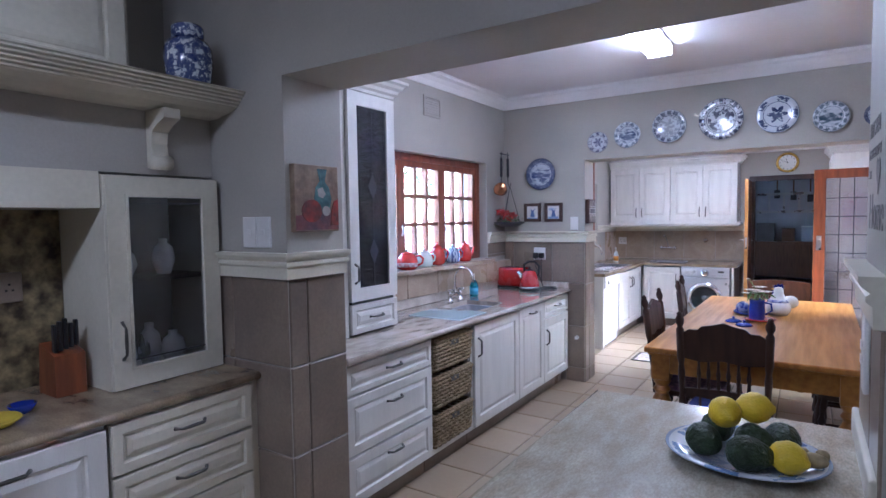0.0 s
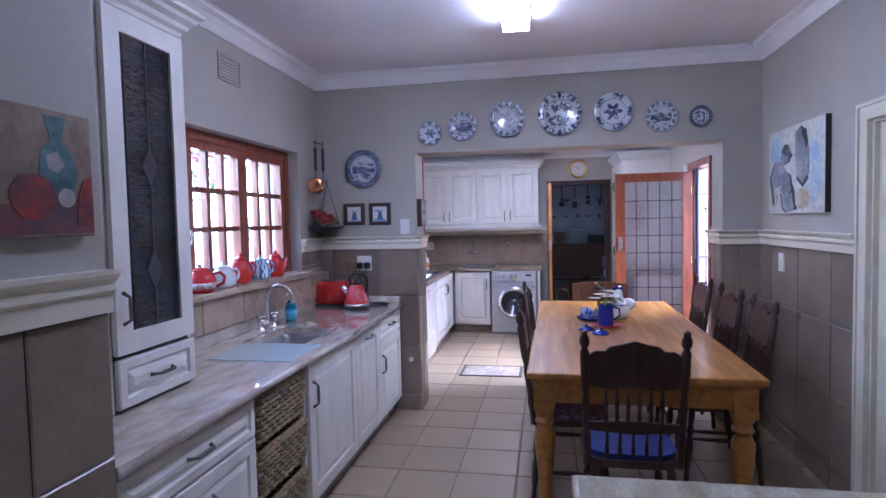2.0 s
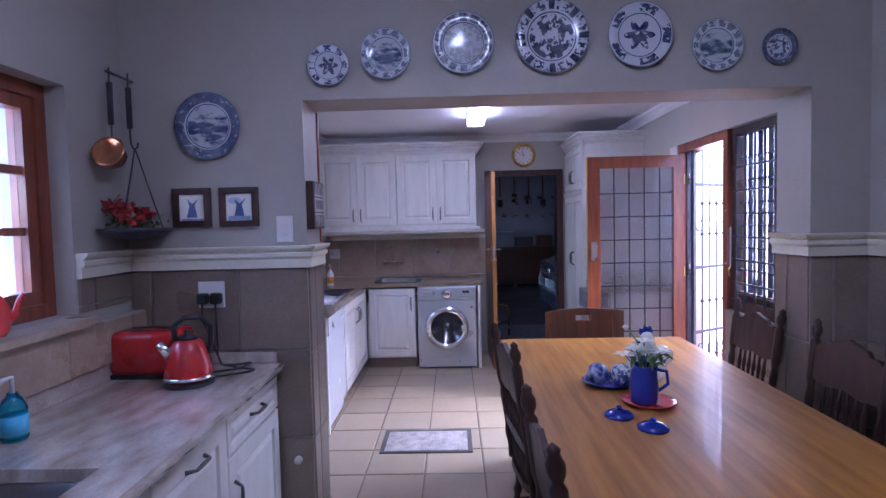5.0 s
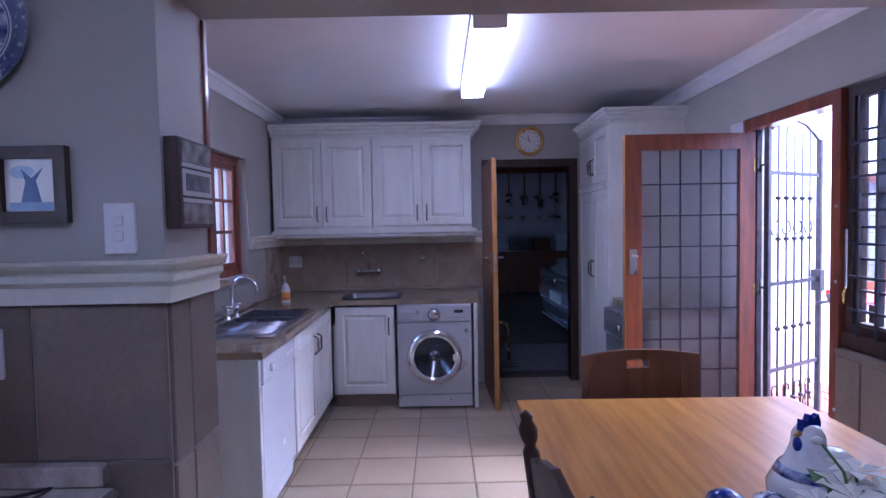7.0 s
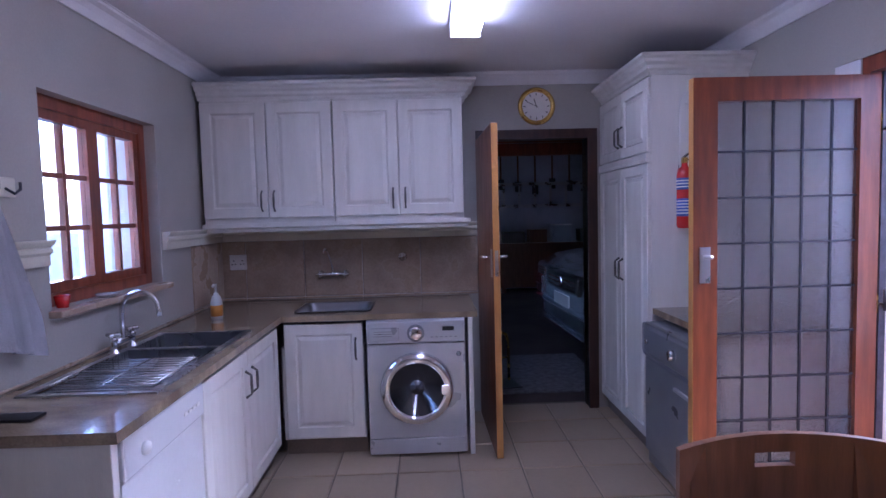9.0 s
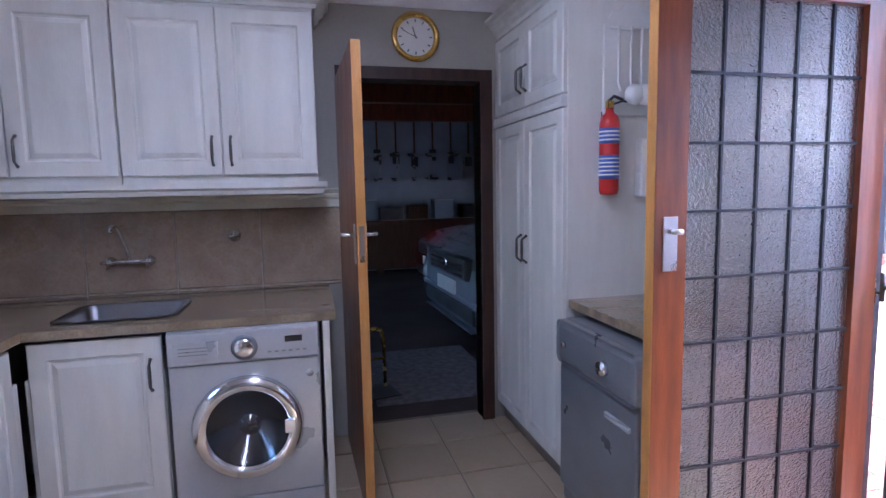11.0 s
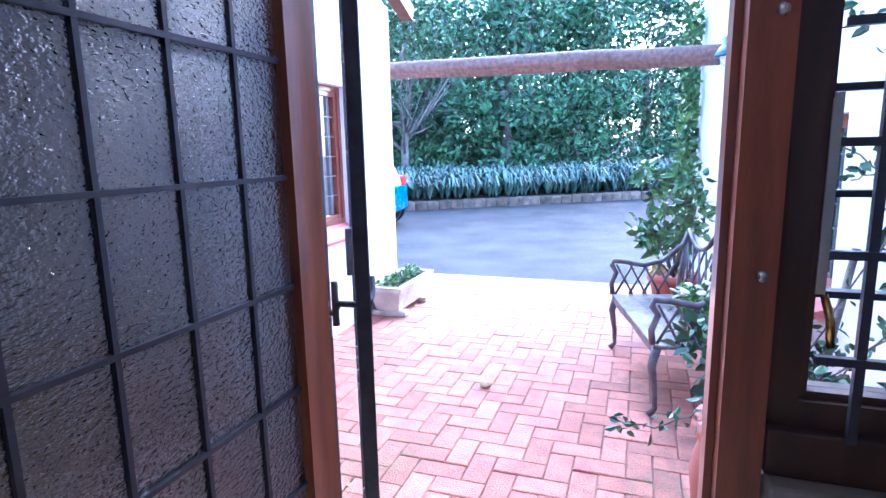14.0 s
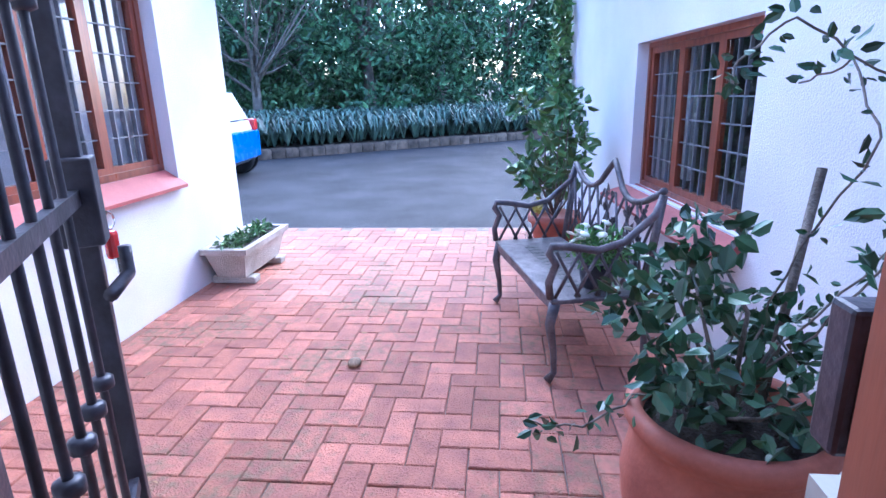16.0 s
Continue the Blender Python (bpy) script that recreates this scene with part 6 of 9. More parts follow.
Q_OC = mat("ochre_wash", (0.40, 0.34, 0.22), 0.6, 0, 0.3, 10, 40, 0.08, (1, 1, 1), (0.55, 0.54, 0.50))
Q_BL = mat("sky_wash", (0.30, 0.47, 0.62), 0.6, 0, 0.3, 7, 40, 0.08, (1, 1, 1), (0.56, 0.62, 0.64))
Q_MID = mat("grey_wash", (0.20, 0.22, 0.27), 0.6, 0, 0.4, 9, 40, 0.08, (1, 1, 1), (0.40, 0.42, 0.45))
Q_INK = mat("dark_wash", (0.035, 0.04, 0.055), 0.6, 0, 0.4, 14, 40, 0.08, (1, 1, 1), (0.12, 0.13, 0.16))
ap2 = canvas("abstract_painting", "pale blue canvas with slate grey animal shapes", EAST, 4.33, 1.785, -90, 0.76, 0.53, Q_BG,
             [(Q_BL, oval(0.24, -0.03, 0.10, 0.18)), (Q_BL, oval(-0.26, 0.14, 0.09, 0.08)), (Q_OC, oval(0.10, -0.18, 0.12, 0.06)), (Q_OC, oval(-0.30, -0.16, 0.06, 0.07)),
              (Q_MID, [(0.02, 0.22), (0.10, 0.25), (0.17, 0.20), (0.20, 0.08), (0.19, -0.04), (0.12, -0.09), (0.05, -0.05), (0.02, 0.08)]),
              (Q_INK, [(0.10, 0.245), (0.16, 0.22), (0.185, 0.14), (0.165, 0.10), (0.14, 0.15), (0.115, 0.19)]),
              (Q_INK, [(0.045, -0.04), (0.12, -0.095), (0.185, -0.05), (0.19, -0.065), (0.12, -0.112), (0.04, -0.06)]),
              (Q_MID, [(-0.35, -0.02), (-0.28, 0.06), (-0.18, 0.07), (-0.12, 0.01), (-0.16, -0.08), (-0.26, -0.10), (-0.33, -0.08)]),
              (Q_INK, [(-0.36, -0.03), (-0.28, 0.065), (-0.27, 0.05), (-0.33, -0.03), (-0.30, -0.10), (-0.28, -0.20), (-0.30, -0.21), (-0.34, -0.10)]),
              (Q_GR, [(-0.19, 0.08), (-0.15, 0.15), (-0.09, 0.16), (-0.04, 0.10), (-0.06, 0.05), (-0.13, 0.04)]),
              (Q_INK, [(-0.17, 0.12), (-0.13, 0.165), (-0.08, 0.16), (-0.10, 0.13), (-0.02, 0.09), (-0.04, 0.075), (-0.12, 0.10)]),
              (Q_GR, [(-0.20, -0.04), (-0.12, 0.0), (-0.04, -0.03), (-0.02, -0.12), (-0.08, -0.17), (-0.17, -0.13)]),
              (Q_MID, [(-0.16, -0.15), (-0.09, -0.13), (0.0, -0.17), (0.02, -0.24), (-0.06, -0.255), (-0.15, -0.24)]),
              (Q_INK, [(-0.03, -0.08), (0.01, -0.13), (0.02, -0.21), (0.045, -0.23), (0.03, -0.245), (0.0, -0.20), (-0.02, -0.13)]),
              (Q_INK, [(-0.18, -0.14), (-0.15, -0.24), (-0.10, -0.258), (-0.10, -0.245), (-0.14, -0.225), (-0.16, -0.15)])])
part("black_edge", boxes((0.3802, -0.0295, -0.264, 0.3815, -0.0005, 0.264)), M_BLACK, ap2, "black painted canvas edge")


def framed(x, z, w, h, seed):
    f = thing("framed_tile", "small dark framed blue windmill tile", "picture", x, NORTH, z, 0, "framed delft tiles")
    part("frame", frame_front(w, h, 0.028, -w / 2, -h / 2, 0.02), M_DKWOOD, f)
    part("mat", boxes((-w / 2 + 0.027, -0.008, -h / 2 + 0.027, w / 2 - 0.027, 0, h / 2 - 0.027)), M_CHINA, f)
    part("windmill", extrude([(-0.025, -0.045), (0.025, -0.045), (0.012, 0.01), (0.03, 0.04), (0.002, 0.016), (-0.022, 0.038), (-0.012, 0.008)], -0.0092, -0.0082), mat("tile_ink", (0.07, 0.13, 0.34), 0.3), f)
    part("ground_line", boxes((-0.05, -0.0095, -0.06, 0.05, -0.0083, -0.04 if seed else -0.05)), mat("tile_wash", (0.22, 0.32, 0.55), 0.3), f)
    if seed:
        part("cloud", extrude(oval(-0.02, 0.03, 0.03, 0.015), -0.0088, -0.0081), mat("tile_sky", (0.45, 0.55, 0.70), 0.3), f)


framed(-2.215, 1.592, 0.172, 0.175, 0), framed(-2.0, 1.59, 0.176, 0.178, 1)
bxp = thing("photo_box", "dark box frame with three sepia photographs on the jamb", "picture", -1.70, 5.006, 1.592, 90)
part("frame", box(-0.075, -0.035, -0.11, 0.115, 0, 0.11, 0.003), M_DKWOOD, bxp)
M_SEPIA = mat("sepia_print", (0.30, 0.27, 0.25), 0.4, 0, 0.4, 30, 60, 0.0, (1, 1, 1), (0.04, 0.035, 0.035))
M_PMAT = mat("photo_mount", (0.55, 0.54, 0.52), 0.6)
part("mount", boxes((-0.07, -0.0362, -0.105, 0.11, -0.0352, 0.105)), M_DKWOOD, bxp)
part("photograph", boxes((-0.06, -0.038, -0.098, 0.105, -0.0364, -0.048)), M_SEPIA, bxp)
part("photograph", boxes((-0.06, -0.038, 0.052, 0.105, -0.0364, 0.102)), M_SEPIA, bxp)
part("white_strip", boxes((-0.06, -0.038, -0.046, 0.105, -0.0364, -0.036)), M_PMAT, bxp)
part("white_strip", boxes((-0.06, -0.038, 0.040, 0.105, -0.0364, 0.050)), M_PMAT, bxp)
part("white_mount", boxes((-0.06, -0.038, -0.030, 0.105, -0.0364, 0.034)), M_PMAT, bxp)
part("photograph", boxes((-0.045, -0.0392, -0.018, 0.09, -0.0381, 0.024)), mat("dark_print", (0.05, 0.05, 0.07), 0.4, 0, 0.4, 30, 60, 0.0, (1, 1, 1), (0.16, 0.16, 0.18)), bxp)
solid("jamb_strip", box(-1.706, 5.165, DADO1 + 0.002, -1.692, 5.188, 2.055, 0.003), M_REDWOOD, "varnished wooden strip on the jamb's edge", "trim")


# ---- plates on the wall ----
def plate(x, z, r, m_, label="blue and white delft plate hung on the wall"):
    p = thing("wall_plate", label, "plate", x, NORTH - 0.001, z, 0, "plates over the opening")
    part("plate_body", lathe([(0, 0.004), (r * 0.5, 0.004), (r * 0.6, 0.001), (r * 0.68, 0.006), (r * 0.97, 0.018), (r, 0.022), (r * 0.985, 0.026), (r * 0.7, 0.014), (r * 0.6, 0.009), (0, 0.0105)], 40), m_, p, "", True, pose(0, 0, 0, 90))


for x, z, r, rim, k, mid, ink in ((-1.573, 2.208, 0.093, "sprigs", 8, "flower", (0.025, 0.025, 0.11)), (-1.315, 2.25, 0.113, "leaves", 12, "scene", (0.0175, 0.04, 0.11)),
                                  (-0.97, 2.288, 0.137, "circles", 14, "pale", (0.015, 0.0225, 0.065)), (-0.58, 2.305, 0.163, "panels", 8, "tree", (0.006, 0.011, 0.05)),
                                  (-0.195, 2.30, 0.143, "sprigs", 5, "flower", (0.01, 0.025, 0.11)), (0.14, 2.245, 0.113, "leaves", 14, "scene", (0.02, 0.055, 0.095)),
                                  (0.408, 2.23, 0.078, "solid", 9, "tree", (0.0075, 0.015, 0.08))):
    plate(x, z, r, painted("painted_plate_" + rim + mid + str(k), r, rim, k, mid, ink))
plate(-2.125, 1.955, 0.150, painted("painted_plate_landscape", 0.150, "solid", 7, "scene", (0.01, 0.03, 0.13)), "large blue landscape plate hung on the wall")
vt = thing("air_vent", "cream louvred air vent in the wall", "vent", WEST, 3.66, 2.44, 90)
part("vent_frame", frame_front(0.24, 0.16, 0.015, -0.12, -0.08, 0.01), M_PAINT, vt)
for k in range(7):
    part("slat", boxes((-0.105, -0.008, -0.06 + 0.019 * k, 0.105, -0.001, -0.052 + 0.019 * k)), M_PAINT, vt)

# ---- hanging things in the corner ----
hk = thing("pot_rack", "iron hooks with copper pans in the corner", "rack", -2.46, 4.84, 2.14)
part("bar", tube([(0, 0.07, 0.02), (0.0, -0.05, 0.02), (0.0, -0.12, 0.02)], 0.006, 6), M_IRON, hk, "", True)
for dx, dy in ((0.0, -0.10), (0.02, 0.0)):
    part("hook", tube([(dx, dy, 0.04), (dx, dy, -0.26), (dx + 0.012, dy, -0.29), (dx + 0.03, dy, -0.28), (dx + 0.032, dy, -0.26)], 0.004, 6), M_IRON, hk, "", True)
    part("handle_plate", box(dx - 0.012, dy - 0.006, -0.2, dx + 0.012, dy + 0.006, -0.02, 0.004), M_IRON, hk)
pn = thing("copper_pan", "small polished copper pan hanging on a hook", "pan", -2.44, 4.72, 1.80, 0, "", "", 70, 20)
part("pan_bowl", lathe([(0, 0), (0.05, 0), (0.058, 0.06), (0.062, 0.062), (0.053, 0.058), (0.046, 0.006), (0, 0.006)], 24), M_COPPER, pn, "", True)
part("pan_rim", lathe([(0.060, 0.058), (0.066, 0.062), (0.060, 0.066), (0.056, 0.062)], 24), M_COPPER, pn, "", True)
hb = thing("hanging_basket", "hanging iron dish of red flowers in the corner", "flower basket", -2.40, 4.78, 1.46)
part("dish", lathe([(0, 0), (0.08, 0.0), (0.14, 0.03), (0.15, 0.045), (0.14, 0.045), (0.08, 0.012), (0, 0.01)], 24), M_IRON, hb, "", True)
for a in (30, 150, 270):
    part("chain", tube([(0.13 * math.cos(radians(a)) * 0.8, 0.13 * math.sin(radians(a)) * 0.8, 0.04), (0.0, 0.02, 0.39)], 0.003, 5), M_IRON, hb, "", True)
rnd = random.Random(3)


def leaf_card(bm, p, size, rr, ratio=0.5, fold=0.25):
    """One folded pointed leaf."""
    q = Euler((rr.uniform(-1.0, 1.0), rr.uniform(-1.0, 1.0), rr.uniform(0, 6.28))).to_matrix()
    pts = [(0, 0, 0), (size * 0.35, size * ratio * 0.5, size * fold * 0.4), (size, 0, -size * 0.12), (size * 0.35, -size * ratio * 0.5, size * fold * 0.4), (size * 0.45, 0, 0)]
    v = [bm.verts.new(Vector(p) + q @ Vector(a)) for a in pts]
    for f in ((0, 4, 1), (4, 2, 1), (0, 3, 4), (4, 3, 2)):
        bm.faces.new([v[i] for i in f])


def blob_of(n, centre, spread, size, material, parent, name, seed, ratio=0.5):
    r_ = random.Random(seed)
    bm = bmesh.new()
    for _ in range(n):
        while True:
            d = [r_.uniform(-1, 1) for _ in range(3)]
            if sum(a * a for a in d) < 1:
                break
        leaf_card(bm, [c + a * s for c, a, s in zip(centre, d, spread)], size * r_.uniform(0.6, 1.2), r_, ratio)
    return part(name, bm, material, parent)


for k in range(9):
    a = rnd.uniform(0, 6.28)
    blob_of(16, (0.12 * math.cos(a) * rnd.uniform(0.3, 1.1), 0.10 * math.sin(a) * rnd.uniform(0.3, 1), 0.06 + rnd.uniform(0, 0.09)), (0.035, 0.035, 0.03), 0.035, M_PETALR, hb, "flower_head", k, 0.9)
blob_of(60, (0, 0, 0.06), (0.14, 0.12, 0.03), 0.05, M_LEAFG, hb, "leaves", 40)

# ---- on the window sill and worktop ----
def teapot(label, x, y, z, rz, m_, r, h, squat=1.0, spout=True, band=None, lidm=None, knob=None):
    t = thing("teapot", label, "teapot", x, y, z, rz, "teapots on the sill")
    part("pot_body", lathe([(0, 0), (r * 0.75, 0), (r * 0.95, h * 0.12), (r, h * 0.4), (r * 0.92, h * 0.62), (r * 0.62, h * 0.82), (r * 0.55, h * 0.86), (0, h * 0.86)], 28), m_, t, "", True)
    lid = part("lid", lathe([(r * 0.60, h * 0.85), (r * 0.52, h * 0.92), (r * 0.15, h * 1.0), (0, h * 1.0)], 24), lidm or m_, t, "", True)
    part("knob", lathe([(0, h * 0.99), (r * 0.10, h * 1.0), (r * 0.17, h * 1.06), (r * 0.1, h * 1.12), (0, h * 1.13)], 14), knob or m_, lid, "", True)
    if spout:
        part("spout", tube([(r * 0.8, 0, h * 0.25), (r * 1.25, 0, h * 0.4), (r * 1.45, 0, h * 0.68), (r * 1.7, 0, h * 0.8)], r * 0.16, 10, None, (1.5, 1.2, 0.9, 0.7)), m_, t, "", True)
    part("handle", tube([(-r * 0.75, 0, h * 0.72), (-r * 1.2, 0, h * 0.78), (-r * 1.5, 0, h * 0.6), (-r * 1.4, 0, h * 0.35), (-r * 0.95, 0, h * 0.22)], r * 0.1, 8), m_, t, "", True)
    if band:
        part("band", lathe([(r * 0.985, h * 0.16), (r * 1.012, h * 0.28), (r * 1.008, h * 0.40)], 28), band, t, "pale patterned band", True)


M_REDSPOT = mat("white_red_pattern", (0.75, 0.70, 0.68), 0.25, 0, 0.3, 40, 90, 0, (1, 1, 1), (0.45, 0.05, 0.04))
teapot("squat red enamel pot with a patterned band on the sill", -2.50, 3.27, 1.1695, 200, M_RED, 0.082, 0.135, band=M_REDSPOT, spout=False, knob=M_BLACK)
teapot("white enamel pot with a long handle on the sill", -2.51, 3.50, 1.1695, 250, M_CHINA, 0.072, 0.13, spout=False)
teapot("red enamel teapot on the sill", -2.53, 3.715, 1.1695, 240, M_RED, 0.068, 0.165)
teapot("blue and white china teapot on the sill", -2.53, 3.955, 1.1695, 240, delft("blue_pot", 0.01, 7, 0.5), 0.066, 0.14)
teapot("small red enamel teapot on the sill", -2.51, 4.125, 1.1695, 60, M_RED, 0.06, 0.16)
cw_ = thing("dish_cloth", "thin white cloth hanging at the window's edge over the sill", "cloth", -2.46, 2.93, 1.52)
bm = bmesh.new()
rowsc = []
for i in range(13):
    q = i / 12
    rowsc.append([bm.verts.new((0.012 * math.sin(j * 2.1 + q), (j / 8 - 0.35) * (0.02 + 0.13 * q), -q * (0.345 + 0.01 * math.sin(j)))) for j in range(9)])
for p, q in zip(rowsc, rowsc[1:]):
    for k in range(8):
        bm.faces.new((p[k], p[k + 1], q[k + 1], q[k]))
bmesh.ops.solidify(bm, geom=bm.faces[:], thickness=0.003)
part("cloth", bm, M_CLOTH, cw_, "", True)
part("hanger", tube([(0, 0, -0.005), (-0.04, 0, 0.02), (-0.08, 0, 0.02)], 0.003, 6), M_STEEL, cw_, "", True)
sbw = thing("white_bottle", "slim white plastic bottle standing beside the glazed cabinet", "bottle", -2.41, 2.95, 0.8805)
part("bottle_body", lathe([(0, 0), (0.03, 0), (0.033, 0.008), (0.033, 0.14), (0.026, 0.155), (0.012, 0.165), (0, 0.165)], 20), M_WHITEP, sbw, "", True)
part("cap", lathe([(0.014, 0.163), (0.014, 0.19), (0, 0.192)], 14), M_WHITEP, sbw, "", True)
tt = thing("toaster", "red lacquered toaster on the worktop", "toaster", -2.33, 4.74, 0.8805, 90)
part("shell", box(-0.10, -0.14, 0.015, 0.10, 0.14, 0.195, 0.03, 4), M_REDM, tt, "", True)
part("base", box(-0.095, -0.135, 0, 0.095, 0.135, 0.02, 0.004), M_BLACK, tt)
for s in (-0.035, 0.035):
    part("slot", boxes((s - 0.014, -0.10, 0.1945, s + 0.014, 0.10, 0.197)), M_BLACK, tt)
part("lever", box(-0.02, -0.155, 0.11, 0.02, -0.138, 0.125, 0.004), M_BLACK, tt)
kt = thing("kettle", "red lacquered pyramid kettle on its base", "kettle", -2.10, 4.58, 0.8805, 215)
part("base", lathe([(0.095, 0), (0.098, 0.012), (0.085, 0.018), (0, 0.018)], 32), M_BLACK, kt, "", True)
part("kettle_body", lathe([(0.09, 0.02), (0.092, 0.035), (0.085, 0.08), (0.068, 0.14), (0.052, 0.175), (0.045, 0.18), (0, 0.182)], 36), M_REDM, kt, "", True)
part("steel_band", lathe([(0.0935, 0.024), (0.0945, 0.034), (0.0925, 0.04)], 36), M_CHROME, kt, "", True)
part("spout", tube([(0.062, 0, 0.12), (0.085, 0, 0.15), (0.105, 0, 0.175)], 0.02, 10, None, (1.3, 1, 0.7)), M_CHROME, kt, "chrome spout", True)
part("lid_knob", lathe([(0.04, 0.18), (0.03, 0.192), (0.01, 0.2), (0.012, 0.215), (0, 0.22)], 18), M_BLACK, kt, "", True)
part("handle", tube([(0.045, 0, 0.175), (0.05, 0, 0.235), (0.01, 0, 0.265), (-0.05, 0, 0.262), (-0.088, 0, 0.22), (-0.085, 0, 0.15), (-0.07, 0, 0.11)], 0.011, 10), M_BLACK, kt, "black bow handle", True)

# ---- on the table ----
vs = thing("flower_jug", "cobalt blue jug of white flowers on the table", "jug", -0.29, 4.60, 0.768)
part("jug_body", lathe([(0, 0), (0.05, 0), (0.055, 0.01), (0.056, 0.06), (0.050, 0.13), (0.052, 0.15), (0.046, 0.15), (0.044, 0.03), (0, 0.02)], 28), M_BLUE, vs, "", True)
part("handle", tube([(0.045, 0.0, 0.13), (0.09, 0, 0.12), (0.095, 0, 0.07), (0.052, 0, 0.04)], 0.007, 8), M_BLUE, vs, "", True)
rf = random.Random(9)
for k in range(7):
    a, e = 6.28 * k / 7 + 0.3, rf.uniform(0.03, 0.075)
    tip = (e * math.cos(a), e * math.sin(a), 0.18 + rf.uniform(0.0, 0.06))
    part("stem", tube([(0, 0, 0.05), (tip[0] * 0.5, tip[1] * 0.5, 0.14), tip], 0.003, 5), M_LEAFG, vs, "", True)
    bm = bmesh.new()
    for q in range(6):
        b_ = 6.28 * q / 6
        d = Vector((math.cos(b_), math.sin(b_), 0.35))
        n_ = Vector((-math.sin(b_), math.cos(b_), 0))
        c_ = Vector(tip)
        v = [bm.verts.new(p) for p in (c_, c_ + d * 0.03 + n_ * 0.014, c_ + d * 0.055 - Vector((0, 0, 0.012)), c_ + d * 0.03 - n_ * 0.014)]
        bm.faces.new(v)
    part("lily", bm, M_PETALW, vs, "white lily flower")
blob_of(22, (0, 0, 0.17), (0.08, 0.08, 0.05), 0.08, M_LEAFG, vs, "leaves", 5, 0.28)
part("bud_stem", tube([(0, 0, 0.12), (-0.02, 0.02, 0.24), (-0.055, 0.03, 0.29)], 0.003, 5), M_LEAFG, vs, "", True)
part("bud", ball(-0.062, 0.032, 0.295, 0.012, 0.008, 0.008), M_PETALW, vs, "", True)
tr = thing("red_plate", "red glazed plate under the flower jug", "plate", -0.27, 4.60, 0.7622)
part("plate_body", lathe([(0, 0), (0.07, 0), (0.105, 0.012), (0.102, 0.015), (0.068, 0.005), (0, 0.0055)], 32), M_REDM, tr, "", True)
for x, y in ((-0.43, 4.46), (-0.35, 4.33)):
    l_ = thing("blue_lid", "small cobalt blue pot lid on the table", "lid", x, y, 0.7622, 0, "blue lids")
    part("lid_dome", lathe([(0.055, 0), (0.056, 0.008), (0.035, 0.02), (0.012, 0.026), (0, 0.026)], 24), M_BLUE, l_, "", True)
    part("knob", lathe([(0, 0.025), (0.008, 0.027), (0.012, 0.036), (0, 0.042)], 12), M_BLUE, l_, "", True)
M_SPOT = mat("blue_white_speckle", (0.02, 0.04, 0.25), 0.15, 0, 0.2, 30, 60, 0, (1, 1, 1), (0.55, 0.58, 0.68), coat=0.5)
bd = thing("butter_dish", "cobalt dish with two speckled blue jars", "dish", -0.36, 4.86, 0.7622)
part("plate_body", lathe([(0, 0), (0.08, 0), (0.115, 0.02), (0.11, 0.024), (0.078, 0.006), (0, 0.006)], 32), M_BLUE, bd, "", True)
for dx, dy, m_ in ((-0.045, 0.0, M_SPOT), (0.05, -0.02, delft("check_jar", 9, 9, 0.5))):
    v = thing("speckled_jar", "small round blue and white jar on a dish", "jar", -0.36 + dx, 4.86 + dy, 0.769)
    part("jar_body", lathe([(0, 0), (0.03, 0), (0.048, 0.025), (0.05, 0.045), (0.038, 0.075), (0.012, 0.09), (0, 0.09)], 24), m_, v, "", True)
ro = thing("rooster_jug", "white china hen jug with a blue comb", "jug", -0.17, 4.93, 0.7622, 200)
bm = lathe([(0, 0), (0.065, 0), (0.085, 0.03), (0.09, 0.065), (0.075, 0.10), (0.05, 0.135), (0.038, 0.17), (0.036, 0.195), (0.025, 0.215), (0, 0.22)], 24)
ball(-0.085, 0, 0.10, 0.06, 0.045, 0.05, 12, bm)
part("hen_body", bm, M_CHINA, ro, "", True)
part("comb", extrude([(0.03, 0.205), (0.028, 0.235), (0.012, 0.228), (0.004, 0.245), (-0.01, 0.232), (-0.025, 0.242), (-0.034, 0.22), (-0.03, 0.205)], -0.007, 0.007, "xz"), M_BLUE, ro, "cobalt blue comb")
part("wattle", ball(0.034, 0, 0.175, 0.012, 0.012, 0.02, 10), M_BLUE, ro, "", True)
part("beak", lathe([(0.009, 0), (0, 0.022)], 10), M_GOLD, ro, "", True, pose(0.03, 0, 0.2, 0, 95))
part("feather_band", lathe([(0.0765, 0.10), (0.063, 0.12)], 24), M_SPOT, ro, "", True)

# ---- scullery small things ----
tw = thing("tea_towel", "white striped tea towel hanging from wall hooks", "towel", -2.50, 6.55, 1.60)
bm = bmesh.new()
cols, rows_ = 14, 16
grid = []
for i in range(rows_ + 1):
    s = i / rows_
    row = []
    for j in range(cols + 1):
        u = j / cols - 0.5
        wdt = 0.05 + 0.26 * min(1, s * 1.3)
        row.append(bm.verts.new((0.045 + 0.018 * math.sin(j * 1.9) * (0.35 + s), u * wdt + 0.05 * s, -s * (0.56 + 0.1 * u))))
    grid.append(row)
for i in range(rows_):
    for j in range(cols):
        bm.faces.new((grid[i][j], grid[i][j + 1], grid[i + 1][j + 1], grid[i + 1][j]))
bmesh.ops.solidify(bm, geom=bm.faces[:], thickness=0.003)
part("cloth", bm, M_CLOTH, tw, "", True)
hr = thing("hook_rail", "cream wooden rail with iron hooks", "hook rail", WEST, 6.60, 1.60)
part("rail", box(0, -0.15, -0.03, 0.018, 0.15, 0.04, 0.004), M_TRIM, hr)
